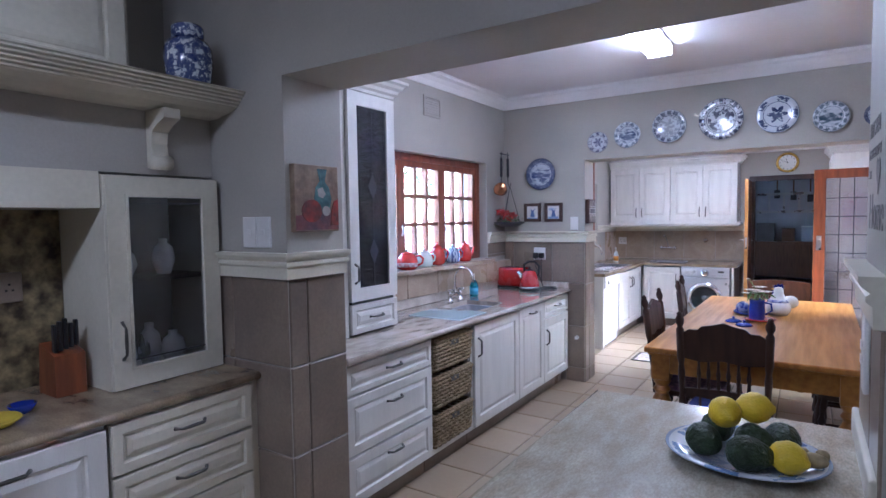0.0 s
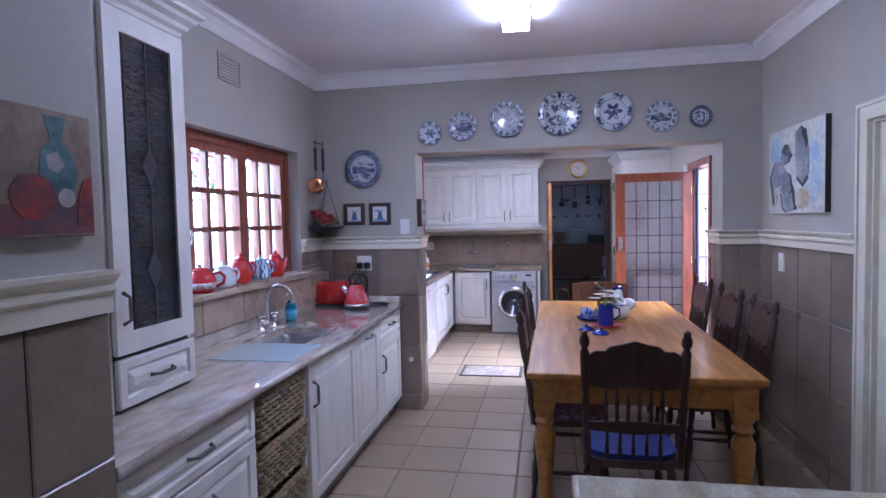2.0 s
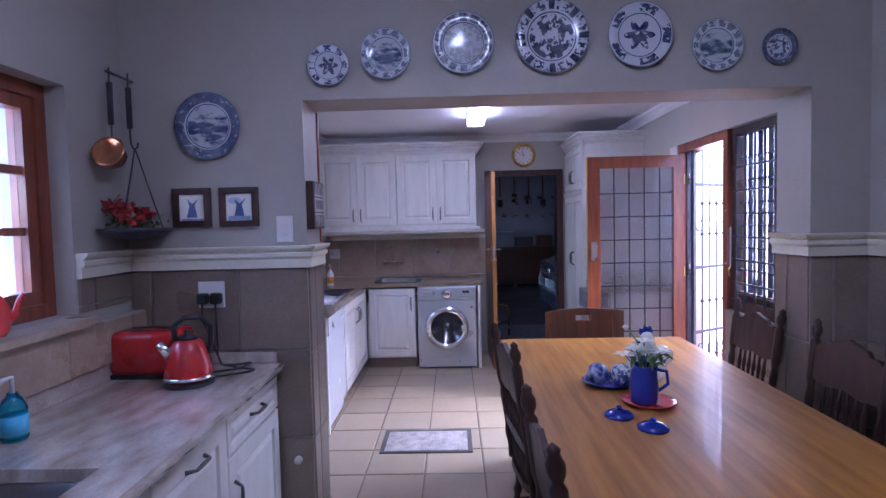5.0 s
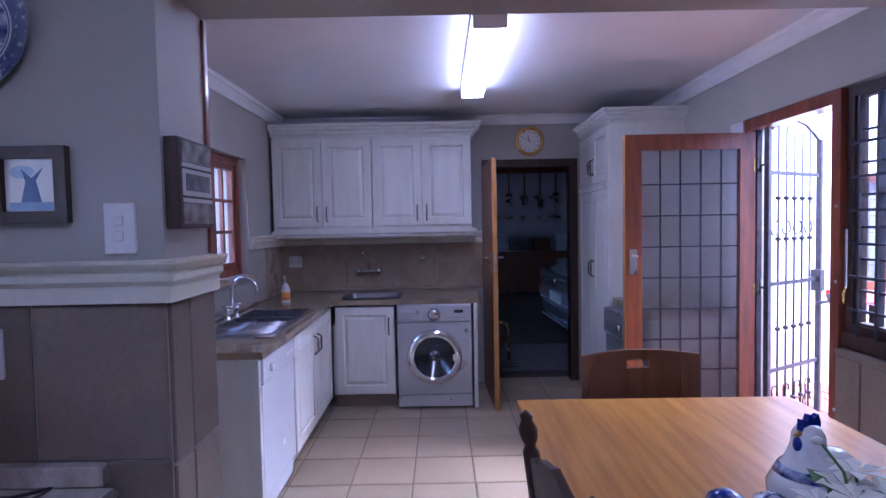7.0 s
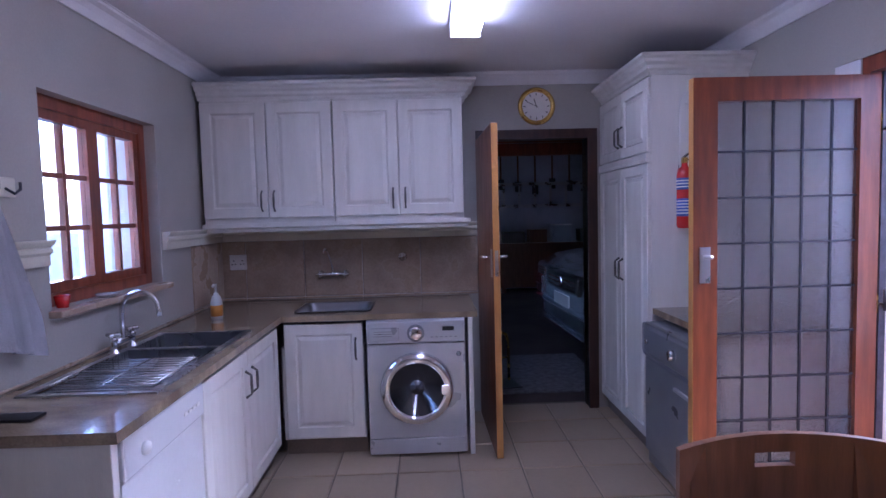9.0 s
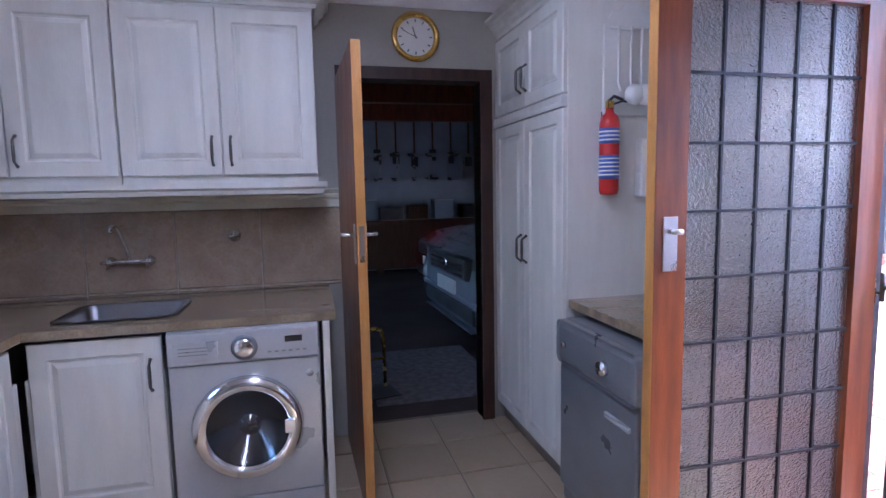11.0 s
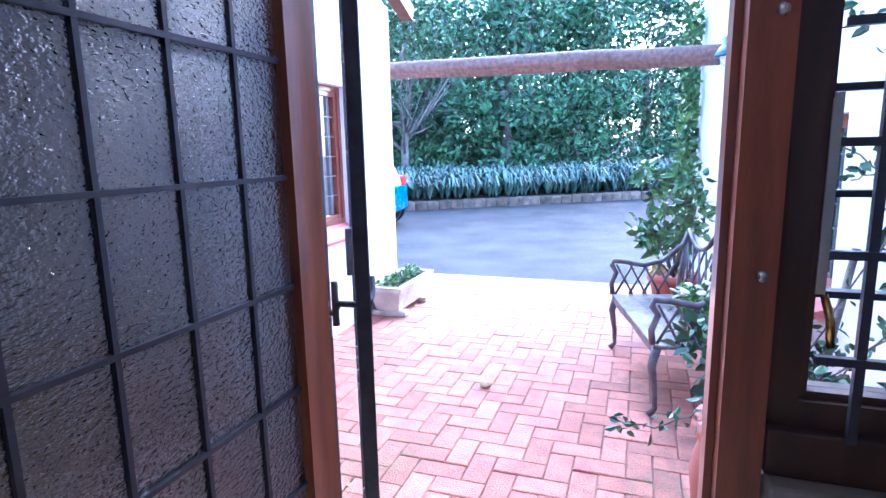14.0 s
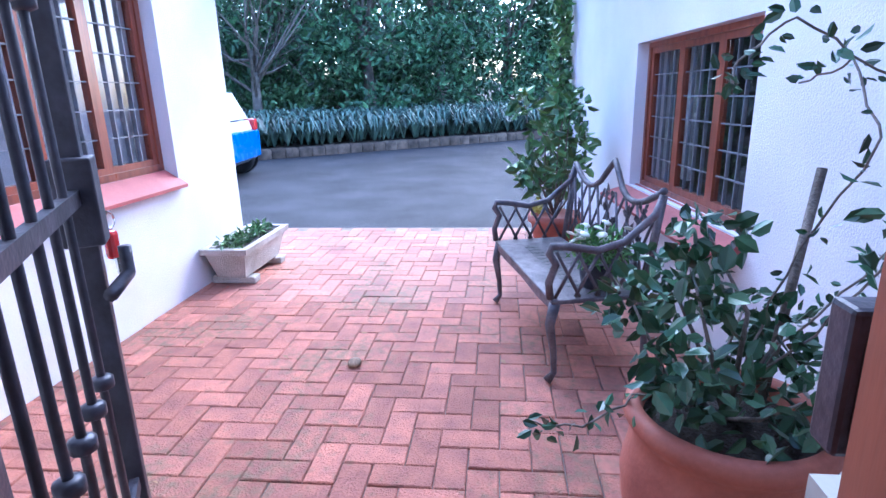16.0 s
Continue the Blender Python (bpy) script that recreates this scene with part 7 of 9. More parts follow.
for yy in (-0.10, 0.0, 0.10):
    part("hook", tube([(0.018, yy, 0.0), (0.05, yy, -0.02), (0.07, yy, -0.005), (0.07, yy, 0.02)], 0.005, 6), M_IRON, hr, "", True)
mt = thing("floor_mat", "small grey mat with a dark border on the tiles", "mat", -1.245, 6.135, 0.001)
part("mat_surface", box(-0.275, -0.165, 0, 0.275, 0.165, 0.008, 0.002), mat("grey_pile", (0.66, 0.58, 0.56), 0.95, 0, 0.2, 20, 200, 0.3), mt)
part("border", boxes((-0.305, -0.195, 0, 0.305, -0.165, 0.0075), (-0.305, 0.165, 0, 0.305, 0.195, 0.0075), (-0.305, -0.165, 0, -0.275, 0.165, 0.0075), (0.275, -0.165, 0, 0.305, 0.165, 0.0075)), M_DARK_AND_SHADE, mt, "dark border")
rp = thing("sill_cup", "small red cup on the scullery sill", "cup", -2.53, 7.0, 1.1295)
part("cup_body", lathe([(0, 0), (0.022, 0), (0.03, 0.05), (0.027, 0.05), (0.02, 0.006), (0, 0.006)], 18), M_RED, rp, "", True)
rp = thing("sill_dish", "small white dish on the scullery sill", "dish", -2.52, 7.3, 1.1295)
part("dish_body", lathe([(0, 0), (0.03, 0), (0.05, 0.014), (0.047, 0.016), (0.028, 0.005), (0, 0.005)], 20), M_CHINA, rp, "", True)
ph = thing("worktop_phone", "black phone lying on the granite worktop", "phone", -2.30, 6.40, 0.8805)
part("slab", box(-0.07, -0.035, 0, 0.07, 0.035, 0.009, 0.003), M_BLACK, ph)


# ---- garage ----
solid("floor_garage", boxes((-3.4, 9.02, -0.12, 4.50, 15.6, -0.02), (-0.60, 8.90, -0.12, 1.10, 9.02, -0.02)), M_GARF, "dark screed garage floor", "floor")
wall("wall_garage_far", "y", 15.4, 15.6, -3.4, 4.5, -0.02, 2.9, M_GARW, "pale blue painted garage wall")
# Opening in this wall is unseen, added to let daylight onto the cars.
wall("wall_garage_west", "x", -3.6, -3.4, 9.101, 15.6, -0.02, 2.9, M_GARW, "pale blue painted garage wall", [(12.1, 13.1, 1.0, 1.9)])
wall("wall_garage_east", "x", 4.46, 4.72, 9.02, 15.6, -0.02, 2.9, M_GARW, "pale blue painted garage wall")
wall("wall_garage_south", "y", 8.851, 9.10, 1.10, 4.46, -0.02, 2.9, M_GARW, "garage wall beside the scullery")
wall("wall_garage_south_west", "y", 8.851, 9.10, -3.6, -0.68, -0.02, 2.9, M_GARW, "garage wall beside the scullery")
solid("ceiling_garage", boxes((-3.6, 8.851, 2.75, 4.72, 15.6, 2.9)), M_BRWOOD, "dark boarded garage ceiling", "ceiling")
for yy in (10.2, 11.8, 13.4):
    solid("beam_garage", boxes((-3.4, yy, 2.35, 4.46, yy + 0.12, 2.75)), M_ORWOOD, "varnished timber garage beam", "beam")
gmat = thing("garage_mat", "grey mat on the garage floor", "mat", 0.0, 9.75, -0.0195)
part("mat_surface", box(-0.45, -0.6, 0, 0.45, 0.6, 0.012, 0.003), mat("grey_rug", (0.22, 0.20, 0.20), 0.95, 0, 0.2, 20, 150, 0.2), gmat)
ld = thing("wall_ladder", "aluminium ladder hung on the garage wall", "ladder", -1.2, 15.36, 1.55)
part("stile_low", box(0, -0.04, 0, 4.2, 0, 0.06, 0.004), M_STEEL, ld)
part("stile_high", box(0, -0.04, 0.42, 4.2, 0, 0.48, 0.004), M_STEEL, ld)
for k in range(14):
    part("rung", boxes((0.12 + 0.3 * k, -0.03, 0.06, 0.16 + 0.3 * k, -0.005, 0.42)), M_STEEL, ld)
for k in range(9):
    tl = thing("hanging_tool", "dark long handled garden tool on the garage wall", "tool", -0.6 + 0.33 * k, 15.37, 2.2, 0, "garden tools")
    part("shaft", boxes((-0.015, -0.03, -0.1 - 0.05 * (k % 3), 0.015, 0, 0.45)), M_BRWOOD, tl)
    part("blade", box(-0.06, -0.03, -0.3 - 0.05 * (k % 3), 0.06, -0.01, -0.1 - 0.05 * (k % 3), 0.005), M_IRON, tl)
sh = thing("garage_bench", "dark wooden workbench along the garage wall", "workbench", -2.0, 14.75, -0.02)
part("bench_top", box(0, 0, 0.86, 4.6, 0.6, 0.92, 0.005), M_BRWOOD, sh)
part("front_board", boxes((0.02, 0.04, 0.10, 4.58, 0.06, 0.86)), M_BRWOOD, sh)
for xx in (0.05, 2.3, 4.5):
    part("leg", boxes((xx, 0.06, 0, xx + 0.08, 0.55, 0.86)), M_BRWOOD, sh)
rb = random.Random(5)
for k in range(9):
    bxg = thing("storage_box", "stored box on the garage workbench", "box", -1.7 + 0.45 * k, 15.0, 0.9005)
    w_, h_ = rb.uniform(0.25, 0.4), rb.uniform(0.15, 0.42)
    part("carton", box(-w_ / 2, -0.15, 0, w_ / 2, 0.15, h_, 0.006), (M_BRWOOD, M_GARW, M_DARK_AND_SHADE)[k % 3], bxg)
    part("lid", box(-w_ / 2 - 0.006, -0.156, h_, w_ / 2 + 0.006, 0.156, h_ + 0.02, 0.004), (M_BRWOOD, M_WHITEP, M_DARK_AND_SHADE)[k % 3], bxg)
cc = thing("hand_trolley", "brass coloured folded trolley frame on the garage floor", "trolley", -0.44, 9.47, -0.02, 12)
part("frame", tube([(-0.09, 0, 0.02), (-0.09, 0.01, 0.36), (-0.075, 0.01, 0.42), (-0.04, 0.01, 0.44), (0.04, 0.01, 0.44), (0.075, 0.01, 0.42), (0.09, 0.01, 0.36), (0.09, 0, 0.02)], 0.013, 8), M_GOLD, cc, "bent brass tube", True)
part("foot_plate", box(-0.15, -0.22, 0.0, 0.13, 0.03, 0.02, 0.004), M_BLACK, cc, "black foot plate")
part("cross_bar", tube([(-0.09, 0.01, 0.22), (0.09, 0.01, 0.22)], 0.008, 8), M_GOLD, cc, "", True)


def vehicle(name, label, x, y, z, rz, paint, L=4.3, W=1.78, H=1.55, lower=None, rear=0.75):
    """A car facing +x with its wheels on z; parts: body, cabin, bonnet, lamps, wheels."""
    c = thing(name, label, "car", x, y, z, rz)
    side = [(-L / 2, 0.35), (-L / 2 + 0.03, 0.75), (-L / 2 + 0.08, 0.95), (-L / 2 + 0.5, 1.0), (L / 2 - 1.15, 0.98), (L / 2 - 0.35, 0.86), (L / 2 - 0.06, 0.72), (L / 2, 0.50), (L / 2 - 0.02, 0.28), (L / 2 - 0.25, 0.22), (-L / 2 + 0.2, 0.22)]
    bm = extrude(side, -W / 2, W / 2, "xz")
    bmesh.ops.bevel(bm, geom=[e for e in bm.edges if abs(e.verts[0].co.y - e.verts[1].co.y) < 0.01], offset=0.09, segments=4, affect="EDGES", profile=0.6)
    part("body", bm, paint, c, "", "auto")
    cab = [(-L / 2 + 0.12, 0.98), (-L / 2 + 0.35, H - 0.08), (-L / 2 + 0.8, H), (0.15, H), (L / 2 - 1.7 + 0.2, H - 0.1), (L / 2 - 1.05, 0.97)]
    bm = extrude(cab, -W / 2 + 0.13, W / 2 - 0.13, "xz")
    bmesh.ops.bevel(bm, geom=[e for e in bm.edges if abs(e.verts[0].co.y - e.verts[1].co.y) < 0.01], offset=0.07, segments=3, affect="EDGES", profile=0.6)
    part("cabin", bm, paint, c, "", "auto")
    M_G = bpy.data.materials.get("dark_car_glass") or mat("dark_car_glass", (0.02, 0.025, 0.03), 0.06, 0, 0.1, coat=1.0)
    for s in (-1, 1):
        y0 = s * (W / 2 - 0.128)
        part("side_window", extrude([(-L / 2 + 0.42, 1.03), (-L / 2 + 0.55, H - 0.13), (0.0, H - 0.08), (0.0, 1.03)], y0, y0 + s * 0.004, "xz"), M_G, c)
        part("side_window", extrude([(0.06, 1.03), (0.06, H - 0.09), (L / 2 - 1.62, H - 0.16), (L / 2 - 1.2, 1.03)], y0, y0 + s * 0.004, "xz"), M_G, c)
        for xx in (-L / 2 + rear, L / 2 - 0.85):
            part("wheel_arch", lathe([(0.36, 0), (0.36, 0.03)], 28), M_BLACK, c, "", False, pose(xx, s * (W / 2 - 0.02) - (0.015), 0.34, 90))
            w_ = part("wheel", lathe([(0.20, 0.0), (0.27, -0.005), (0.31, 0.02), (0.315, 0.09), (0.315, 0.13), (0.30, 0.18), (0.2, 0.19)], 30), M_BLACK, c, "black tyre", True, pose(xx, s * (W / 2 - 0.09) + 0.095, 0.315, 90))
            part("rim", lathe([(0.2, -0.004), (0.19, 0.02), (0.06, 0.03), (0.05, 0.0), (0, 0.0)] if s > 0 else [(0.2, 0.194), (0.19, 0.17), (0.06, 0.16), (0.05, 0.19), (0, 0.19)], 20), M_SILVER, w_, "silver wheel rim", True)
            for k in range(5):
                part("spoke", boxes((-0.018, 0.05, (-0.006 if s > 0 else 0.186), 0.018, 0.195, (0.004 if s > 0 else 0.196))), M_SILVER, w_, "", False, pose(0, 0, 0, 0, 0, 72 * k))
        part("headlight", ball(L / 2 - 0.12, s * (W / 2 - 0.25), 0.675, 0.09, 0.10, 0.055, 14), M_CLEARLAMP, c, "", True)
        part("tail_light", box(-L / 2 - 0.005, s * (W / 2 - 0.16) - 0.1, 0.78, -L / 2 + 0.2, s * (W / 2 - 0.16) + 0.1, 0.98, 0.03), M_REDM, c)
        part("mirror", box(L / 2 - 1.5, s * (W / 2 + 0.08) - 0.07, 0.98, L / 2 - 1.38, s * (W / 2 + 0.08) + 0.07, 1.10, 0.02), paint, c)
    part("windscreen", extrude([(L / 2 - 1.16, 1.03), (L / 2 - 1.50, H - 0.15), (L / 2 - 1.49, H - 0.14), (L / 2 - 1.14, 1.03)], -W / 2 + 0.2, W / 2 - 0.2, "xz"), M_G, c)
    g_ = part("grille", box(L / 2 - 0.10, -0.52, 0.585, L / 2 + 0.012, 0.52, 0.735, 0.02), M_BLACK, c)
    part("badge", lathe([(0.055, 0), (0.05, 0.008), (0.03, 0.01), (0, 0.008)], 20), M_CHROME, g_, "round chrome badge", True, pose(L / 2 + 0.012, 0, 0.66, 0, 90))
    for s in (-1, 1):
        part("lamp_housing", box(L / 2 - 0.30, s * (W / 2 - 0.28) - 0.19, 0.60, L / 2 - 0.045, s * (W / 2 - 0.28) + 0.17, 0.745, 0.04, 3), M_BLACK, c)
        part("side_intake", box(L / 2 - 0.14, s * (W / 2 - 0.26) - 0.14, 0.29, L / 2 - 0.012, s * (W / 2 - 0.26) + 0.12, 0.43, 0.03, 3), M_BLACK, c)
    for k in range(3):
        part("grille_bar", boxes((L / 2 + 0.010, -0.45, 0.615 + 0.036 * k, L / 2 + 0.018, 0.45, 0.627 + 0.036 * k)), M_CHROME, g_)
    part("bumper", box(L / 2 - 0.12, -W / 2 + 0.15, 0.41, L / 2 + 0.012, W / 2 - 0.15, 0.47, 0.02), paint, c)
    part("lower_intake", box(L / 2 - 0.05, -W / 2 + 0.22, 0.30, L / 2 + 0.006, W / 2 - 0.22, 0.44, 0.02), M_BLACK, c)
    part("bumper_strip", box(L / 2 - 0.06, -W / 2 + 0.25, 0.245, L / 2 + 0.026, W / 2 - 0.25, 0.27, 0.008), M_CHROME, c, "bright bumper strip")
    part("number_plate", boxes((L / 2 + 0.0, -0.25, 0.46, L / 2 + 0.016, 0.25, 0.56)), M_WHITEP, c)
    if lower:
        part("lower_trim", box(-L / 2 - 0.008, -W / 2 - 0.006, 0.30, -L / 2 + 0.11, W / 2 + 0.006, 0.80, 0.05, 3), lower, c, "blue rear corner panel")
    return c


M_CLEARLAMP = mat("lamp_lens", (0.70, 0.72, 0.76), 0.08, 0.3, 0.05, coat=1.0)
vehicle("suv", "silver sports utility car parked in the garage", 2.32, 10.40, -0.02, 183, mat("silver_car_paint", (0.58, 0.63, 0.72), 0.2, 0.45, 0.04, coat=0.8), 4.0, 1.8, 1.65).scale = (1, 1, 1.16)
vehicle("red_car", "red hatchback parked in the garage", 2.62, 12.45, -0.02, 181, mat("red_car_paint", (0.45, 0.02, 0.02), 0.2, 0.1, 0.04, coat=0.8), 4.0, 1.7, 1.5)


# ---- outside: the courtyard ----
solid("ground", boxes((-80, -80, -0.5, 140, 100, GROUND - 0.06)), M_ASPH, "dark damp asphalt drive reaching into the distance", "ground")
solid("paving_bed", boxes((1.10, 5.0, GROUND - 0.059, 5.85, 9.9, GROUND - 0.010)), M_JOINT, "sandy bed under the brick paving", "ground")
solid("terrace_west", boxes((-9.0, 1.0, GROUND - 0.059, -2.80, 10.0, GROUND)), M_CONC, "pale paved terrace outside the kitchen window", "ground")

# north wing
nw = thing("house_wing_north", "white stucco house wing with a red leaded window", "house", 0, 0, 0, 0, "", "structure")
bm = bmesh.new()
for a, b, c, d in cells(1.102, 4.72, GROUND - 0.06, 2.62, [(2.52, 3.93, 0.74, 1.86)]):
    bx(bm, a, 8.58, c, b, 8.84, d)
bx(bm, 4.46, 8.84, GROUND - 0.06, 4.72, 9.0, 2.62)
part("wall", bm, M_STUCCO, nw)
part("roof_edge", extrude([(1.102, 4.3), (1.102, 4.45), (5.15, 2.70), (5.10, 2.58)], 8.50, 8.62, "xz"), M_BRWOOD, nw, "dark sloping bargeboard")
part("gable", extrude([(1.102, 2.62), (4.72, 2.62), (1.102, 4.25)], 8.60, 8.82, "xz"), M_STUCCO, nw)
part("sill", extrude([(8.53, 0.69), (8.53, 0.71), (8.66, 0.80), (8.66, 0.69)], 2.46, 3.945, "yz"), M_SILLRED, nw, "red oxide sloping sill")
# Unseen dark box; its colour makes the panes read as unlit.
part("curtain_room", boxes((2.40, 8.842, 0.5, 4.06, 9.6, 0.52), (2.40, 9.6, 0.5, 4.06, 9.62, 2.2), (2.38, 8.842, 0.5, 2.40, 9.62, 2.2), (4.06, 8.842, 0.5, 4.08, 9.62, 2.2), (2.38, 8.842, 2.2, 4.08, 9.62, 2.22)), M_DARK_AND_SHADE, nw, "dark-coloured box standing in for an unlit room")
part("curtain", boxes((3.80, 8.90, 0.76, 3.90, 8.93, 1.84)), M_CLOTH, nw, "white curtain edge")
grid_window("window_4", "red varnished leaded casement of the north wing", -1, 8.665, 2.52, 3.93, 0.80, 1.86, 3, 4, 6, M_REDWOOD, 0.007, 0.04, 0.07, None, "x", 0.036, M_LEADSHEEN)

# south wing, slightly turned
SW = pose(2.9, 5.55, 0, 0, 0, 5.7)
sw = thing("house_wing_south", "white stucco house wing with a red leaded window", "house", 2.9, 5.55, 0, 5.7, "", "structure")
bm = bmesh.new()
for a, b, c, d in cells(-1.80, 3.32, GROUND - 0.06, 3.2, [(0.02, 1.42, 0.62, 1.49)]):
    bx(bm, a, -0.26, c, b, 0, d)
bx(bm, 3.06, -4.0, GROUND - 0.06, 3.32, -0.26, 3.2)
part("wall", bm, M_STUCCO, sw)
part("sill", extrude([(-0.05, 0.56), (0.17, 0.545), (0.17, 0.56), (-0.05, 0.625)], -0.04, 1.48, "yz"), M_SILLRED, sw, "red oxide sloping sill")
# Closed dark box added behind the panes in place of a dim room.
part("dark_room", boxes((-0.2, -1.1, 0.4, 1.6, -1.08, 1.9), (-0.2, -1.08, 0.38, 1.6, -0.262, 0.40), (-0.2, -1.08, 1.9, 1.6, -0.262, 1.92), (-0.22, -1.1, 0.38, -0.2, -0.262, 1.92), (1.6, -1.1, 0.38, 1.62, -0.262, 1.92)), M_DARK_AND_SHADE, sw, "dark-coloured box standing in for an unlit room")
part("curtain", boxes((1.24, -0.33, 0.66, 1.38, -0.30, 1.47)), M_CLOTH, sw, "white curtain edge")
gw = grid_window("window_5", "red varnished three light leaded casement", 1, -0.07, 0.02, 1.42, 0.62, 1.49, 3, 4, 6, M_REDWOOD, 0.006, 0.03, 0.06, None, "x", 0.034, M_LEADSHEEN)
gw.matrix_world = SW
part("roof_edge", box(-1.8, -0.2, 3.2, 3.6, 0.25, 3.3, 0.01), M_BRWOOD, sw)

# lamp on the south wing
wl = thing("wall_lantern", "verdigris metal wall lamp with a white glass globe", "wall lamp", 4.35, 5.70, 1.93, 5.7)
M_VERD = mat("verdigris_enamel", (0.08, 0.17, 0.20), 0.4, 0.3, 0.15, 12, 80, 0.05)
part("shade", lathe([(0.115, 0.0), (0.12, 0.006), (0.085, 0.06), (0.065, 0.075), (0.07, 0.12), (0.045, 0.14), (0.02, 0.17), (0, 0.172)], 28), M_VERD, wl, "", True, pose(0, 0.15, 0.02))
part("globe", lathe([(0, -0.075), (0.04, -0.07), (0.075, -0.03), (0.08, 0.01), (0.07, 0.03)], 24), M_CHINA, wl, "white glass globe", True, pose(0, 0.15, 0.02))
part("arm", tube([(0, 0.15, 0.19), (0, 0.15, 0.30), (0, 0.12, 0.36), (0, 0.07, 0.36), (0, 0.04, 0.30), (0, 0.0, 0.28)], 0.012, 8), M_VERD, wl, "", True)
part("rose", lathe([(0.05, 0), (0.045, 0.015), (0, 0.02)], 18), M_VERD, wl, "", True, pose(0, 0, 0.28, -90))

# pergola poles
for i, (p0, p1, r) in enumerate((((4.76, 8.95, 2.115), (5.20, 5.72, 2.11), 0.058), ((5.02, 8.86, 2.10), (5.44, 5.76, 2.09), 0.058))):
    pl = thing("pergola_pole", "weathered round timber pole between the wings", "pole", 0, 0, 0, 0, "pergola poles")
    n = 9
    rr = random.Random(i)
    pts = [[a + (b - a) * k / n + (rr.uniform(-0.01, 0.01) if 0 < k < n else 0) for a, b in zip(p0, p1)] for k in range(n + 1)]
    part("trunk", tube(pts, r, 14, None, [rr.uniform(0.93, 1.06) for _ in range(n + 1)]), M_POLE, pl, "", True)

# the iron gate
gt = thing("security_gate", "black wrought iron gate standing open", "gate", 0.886, 6.912, 0.0, 29.6)
GL = 0.61
part("hinge_stile", box(0, -0.015, 0.05, 0.03, 0.015, 2.02, 0.003), M_IRON, gt)
lk = part("lock_stile", box(GL - 0.03, -0.015, 0.05, GL, 0.015, 1.98, 0.003), M_IRON, gt)
for z in (0.07, 0.55, 1.08, 1.75):
    part("rail", boxes((0.04, -0.008, z - 0.012, GL - 0.04, 0.008, z + 0.012)), M_IRON, gt)
part("arched_top", tube([(0.02, 0, 2.0), (GL * 0.3, 0, 2.06), (GL * 0.5, 0, 2.08), (GL * 0.7, 0, 2.06), (GL - 0.02, 0, 1.97)], 0.010, 8), M_IRON, gt, "", True)
for k in range(5):
    xx = 0.04 + (GL - 0.08) * (k + 1) / 6
    b_ = part("bar", tube([(xx, 0, 0.06), (xx, 0, 1.0), (xx, 0, 2.04)], 0.0065, 8), M_IRON, gt, "", True)
    for z in (0.35, 0.8, 1.35, 1.6):
        part("collar", lathe([(0.010, -0.012), (0.017, -0.008), (0.017, 0.008), (0.010, 0.012)], 10, xx), M_IRON, b_, "", True, pose(0, 0, z))
for k in range(4):
    xx = 0.09 + 0.125 * k
    part("scroll", tube(arc((xx, 0, 0.30), 0.045, 0, 250, 10, "xz") + arc((xx + 0.01, 0, 0.42), 0.03, 200, -30, 8, "xz"), 0.005, 6), M_IRON, gt, "", True)
    part("scroll", tube(arc((xx, 0, 1.42), 0.045, 180, 430, 10, "xz"), 0.005, 6), M_IRON, gt, "", True)
part("lock_box", box(GL - 0.055, -0.03, 1.00, GL + 0.004, 0.03, 1.14, 0.004), M_IRON, lk)
part("slide_bolt", tube([(GL - 0.10, -0.03, 0.93), (GL + 0.02, -0.045, 0.93), (GL + 0.02, -0.045, 0.98)], 0.011, 8), M_IRON, lk, "", True)
ky = thing("key_ring", "keys with a red fob hanging in the gate lock", "keys", 1.437, 7.222, 1.015)
part("shank", tube([(-0.015, 0, 0.02), (0.04, 0.0, 0.02)], 0.004, 6), M_CHROME, ky, "", True)
part("ring", tube(arc((0.04, 0, 0.005), 0.016, 0, 360, 14, "xz"), 0.002, 5), M_CHROME, ky, "", True)
part("fob", box(0.027, -0.009, -0.065, 0.053, 0.009, -0.012, 0.008), M_REDM, ky, "red and black fob")
part("key", boxes((0.042, -0.002, -0.095, 0.050, 0.002, -0.06)), M_CHROME, ky)
gl_ = thing("gate_catch", "grey iron gate catch on the door jamb", "catch", 1.005, 6.2215, 0.99)
part("catch_body", box(0, 0, -0.065, 0.035, 0.043, 0.065, 0.005), M_IRON, gl_)
part("catch_slot", boxes((-0.0012, 0.012, -0.045, -0.0002, 0.032, 0.04)), M_BLACK, gl_)

gpost = thing("gate_post", "black iron gate post beside the garden door", "post", 0.880, 7.012, 0)
part("upright", box(0, -0.012, 0.0, 0.034, 0.028, 2.05, 0.003), M_IRON, gpost)
for z in (0.30, 1.06, 1.80):
    part("hinge_arm", tube([(0.012, -0.012, z - 0.02), (0.010, -0.032, z - 0.02), (0.010, -0.045, z), (0.018, -0.092, z)], 0.007, 8), M_IRON, gpost, "", True)
    part("hinge_pin", tube([(0.010, -0.035, z - 0.045), (0.010, -0.035, z + 0.045)], 0.0075, 8), M_IRON, gpost, "", True)

# bench
BM = thing("garden_bench", "weathered cast aluminium bench with a leafy lattice back", "bench", 2.84, 6.30, GROUND, 13.8)
BW, BD = 1.0, -0.40
part("seat", box(-0.02, BD + 0.01, 0.375, BW + 0.02, 0.02, 0.395, 0.006), M_BENCH, BM)
for k in range(13):
    for q in range(2):
        part("seat_slot", boxes((0.14 + 0.056 * k, BD + 0.10 + 0.12 * q, 0.3952, 0.165 + 0.056 * k, BD + 0.17 + 0.12 * q, 0.3962)), M_BLACK, BM)
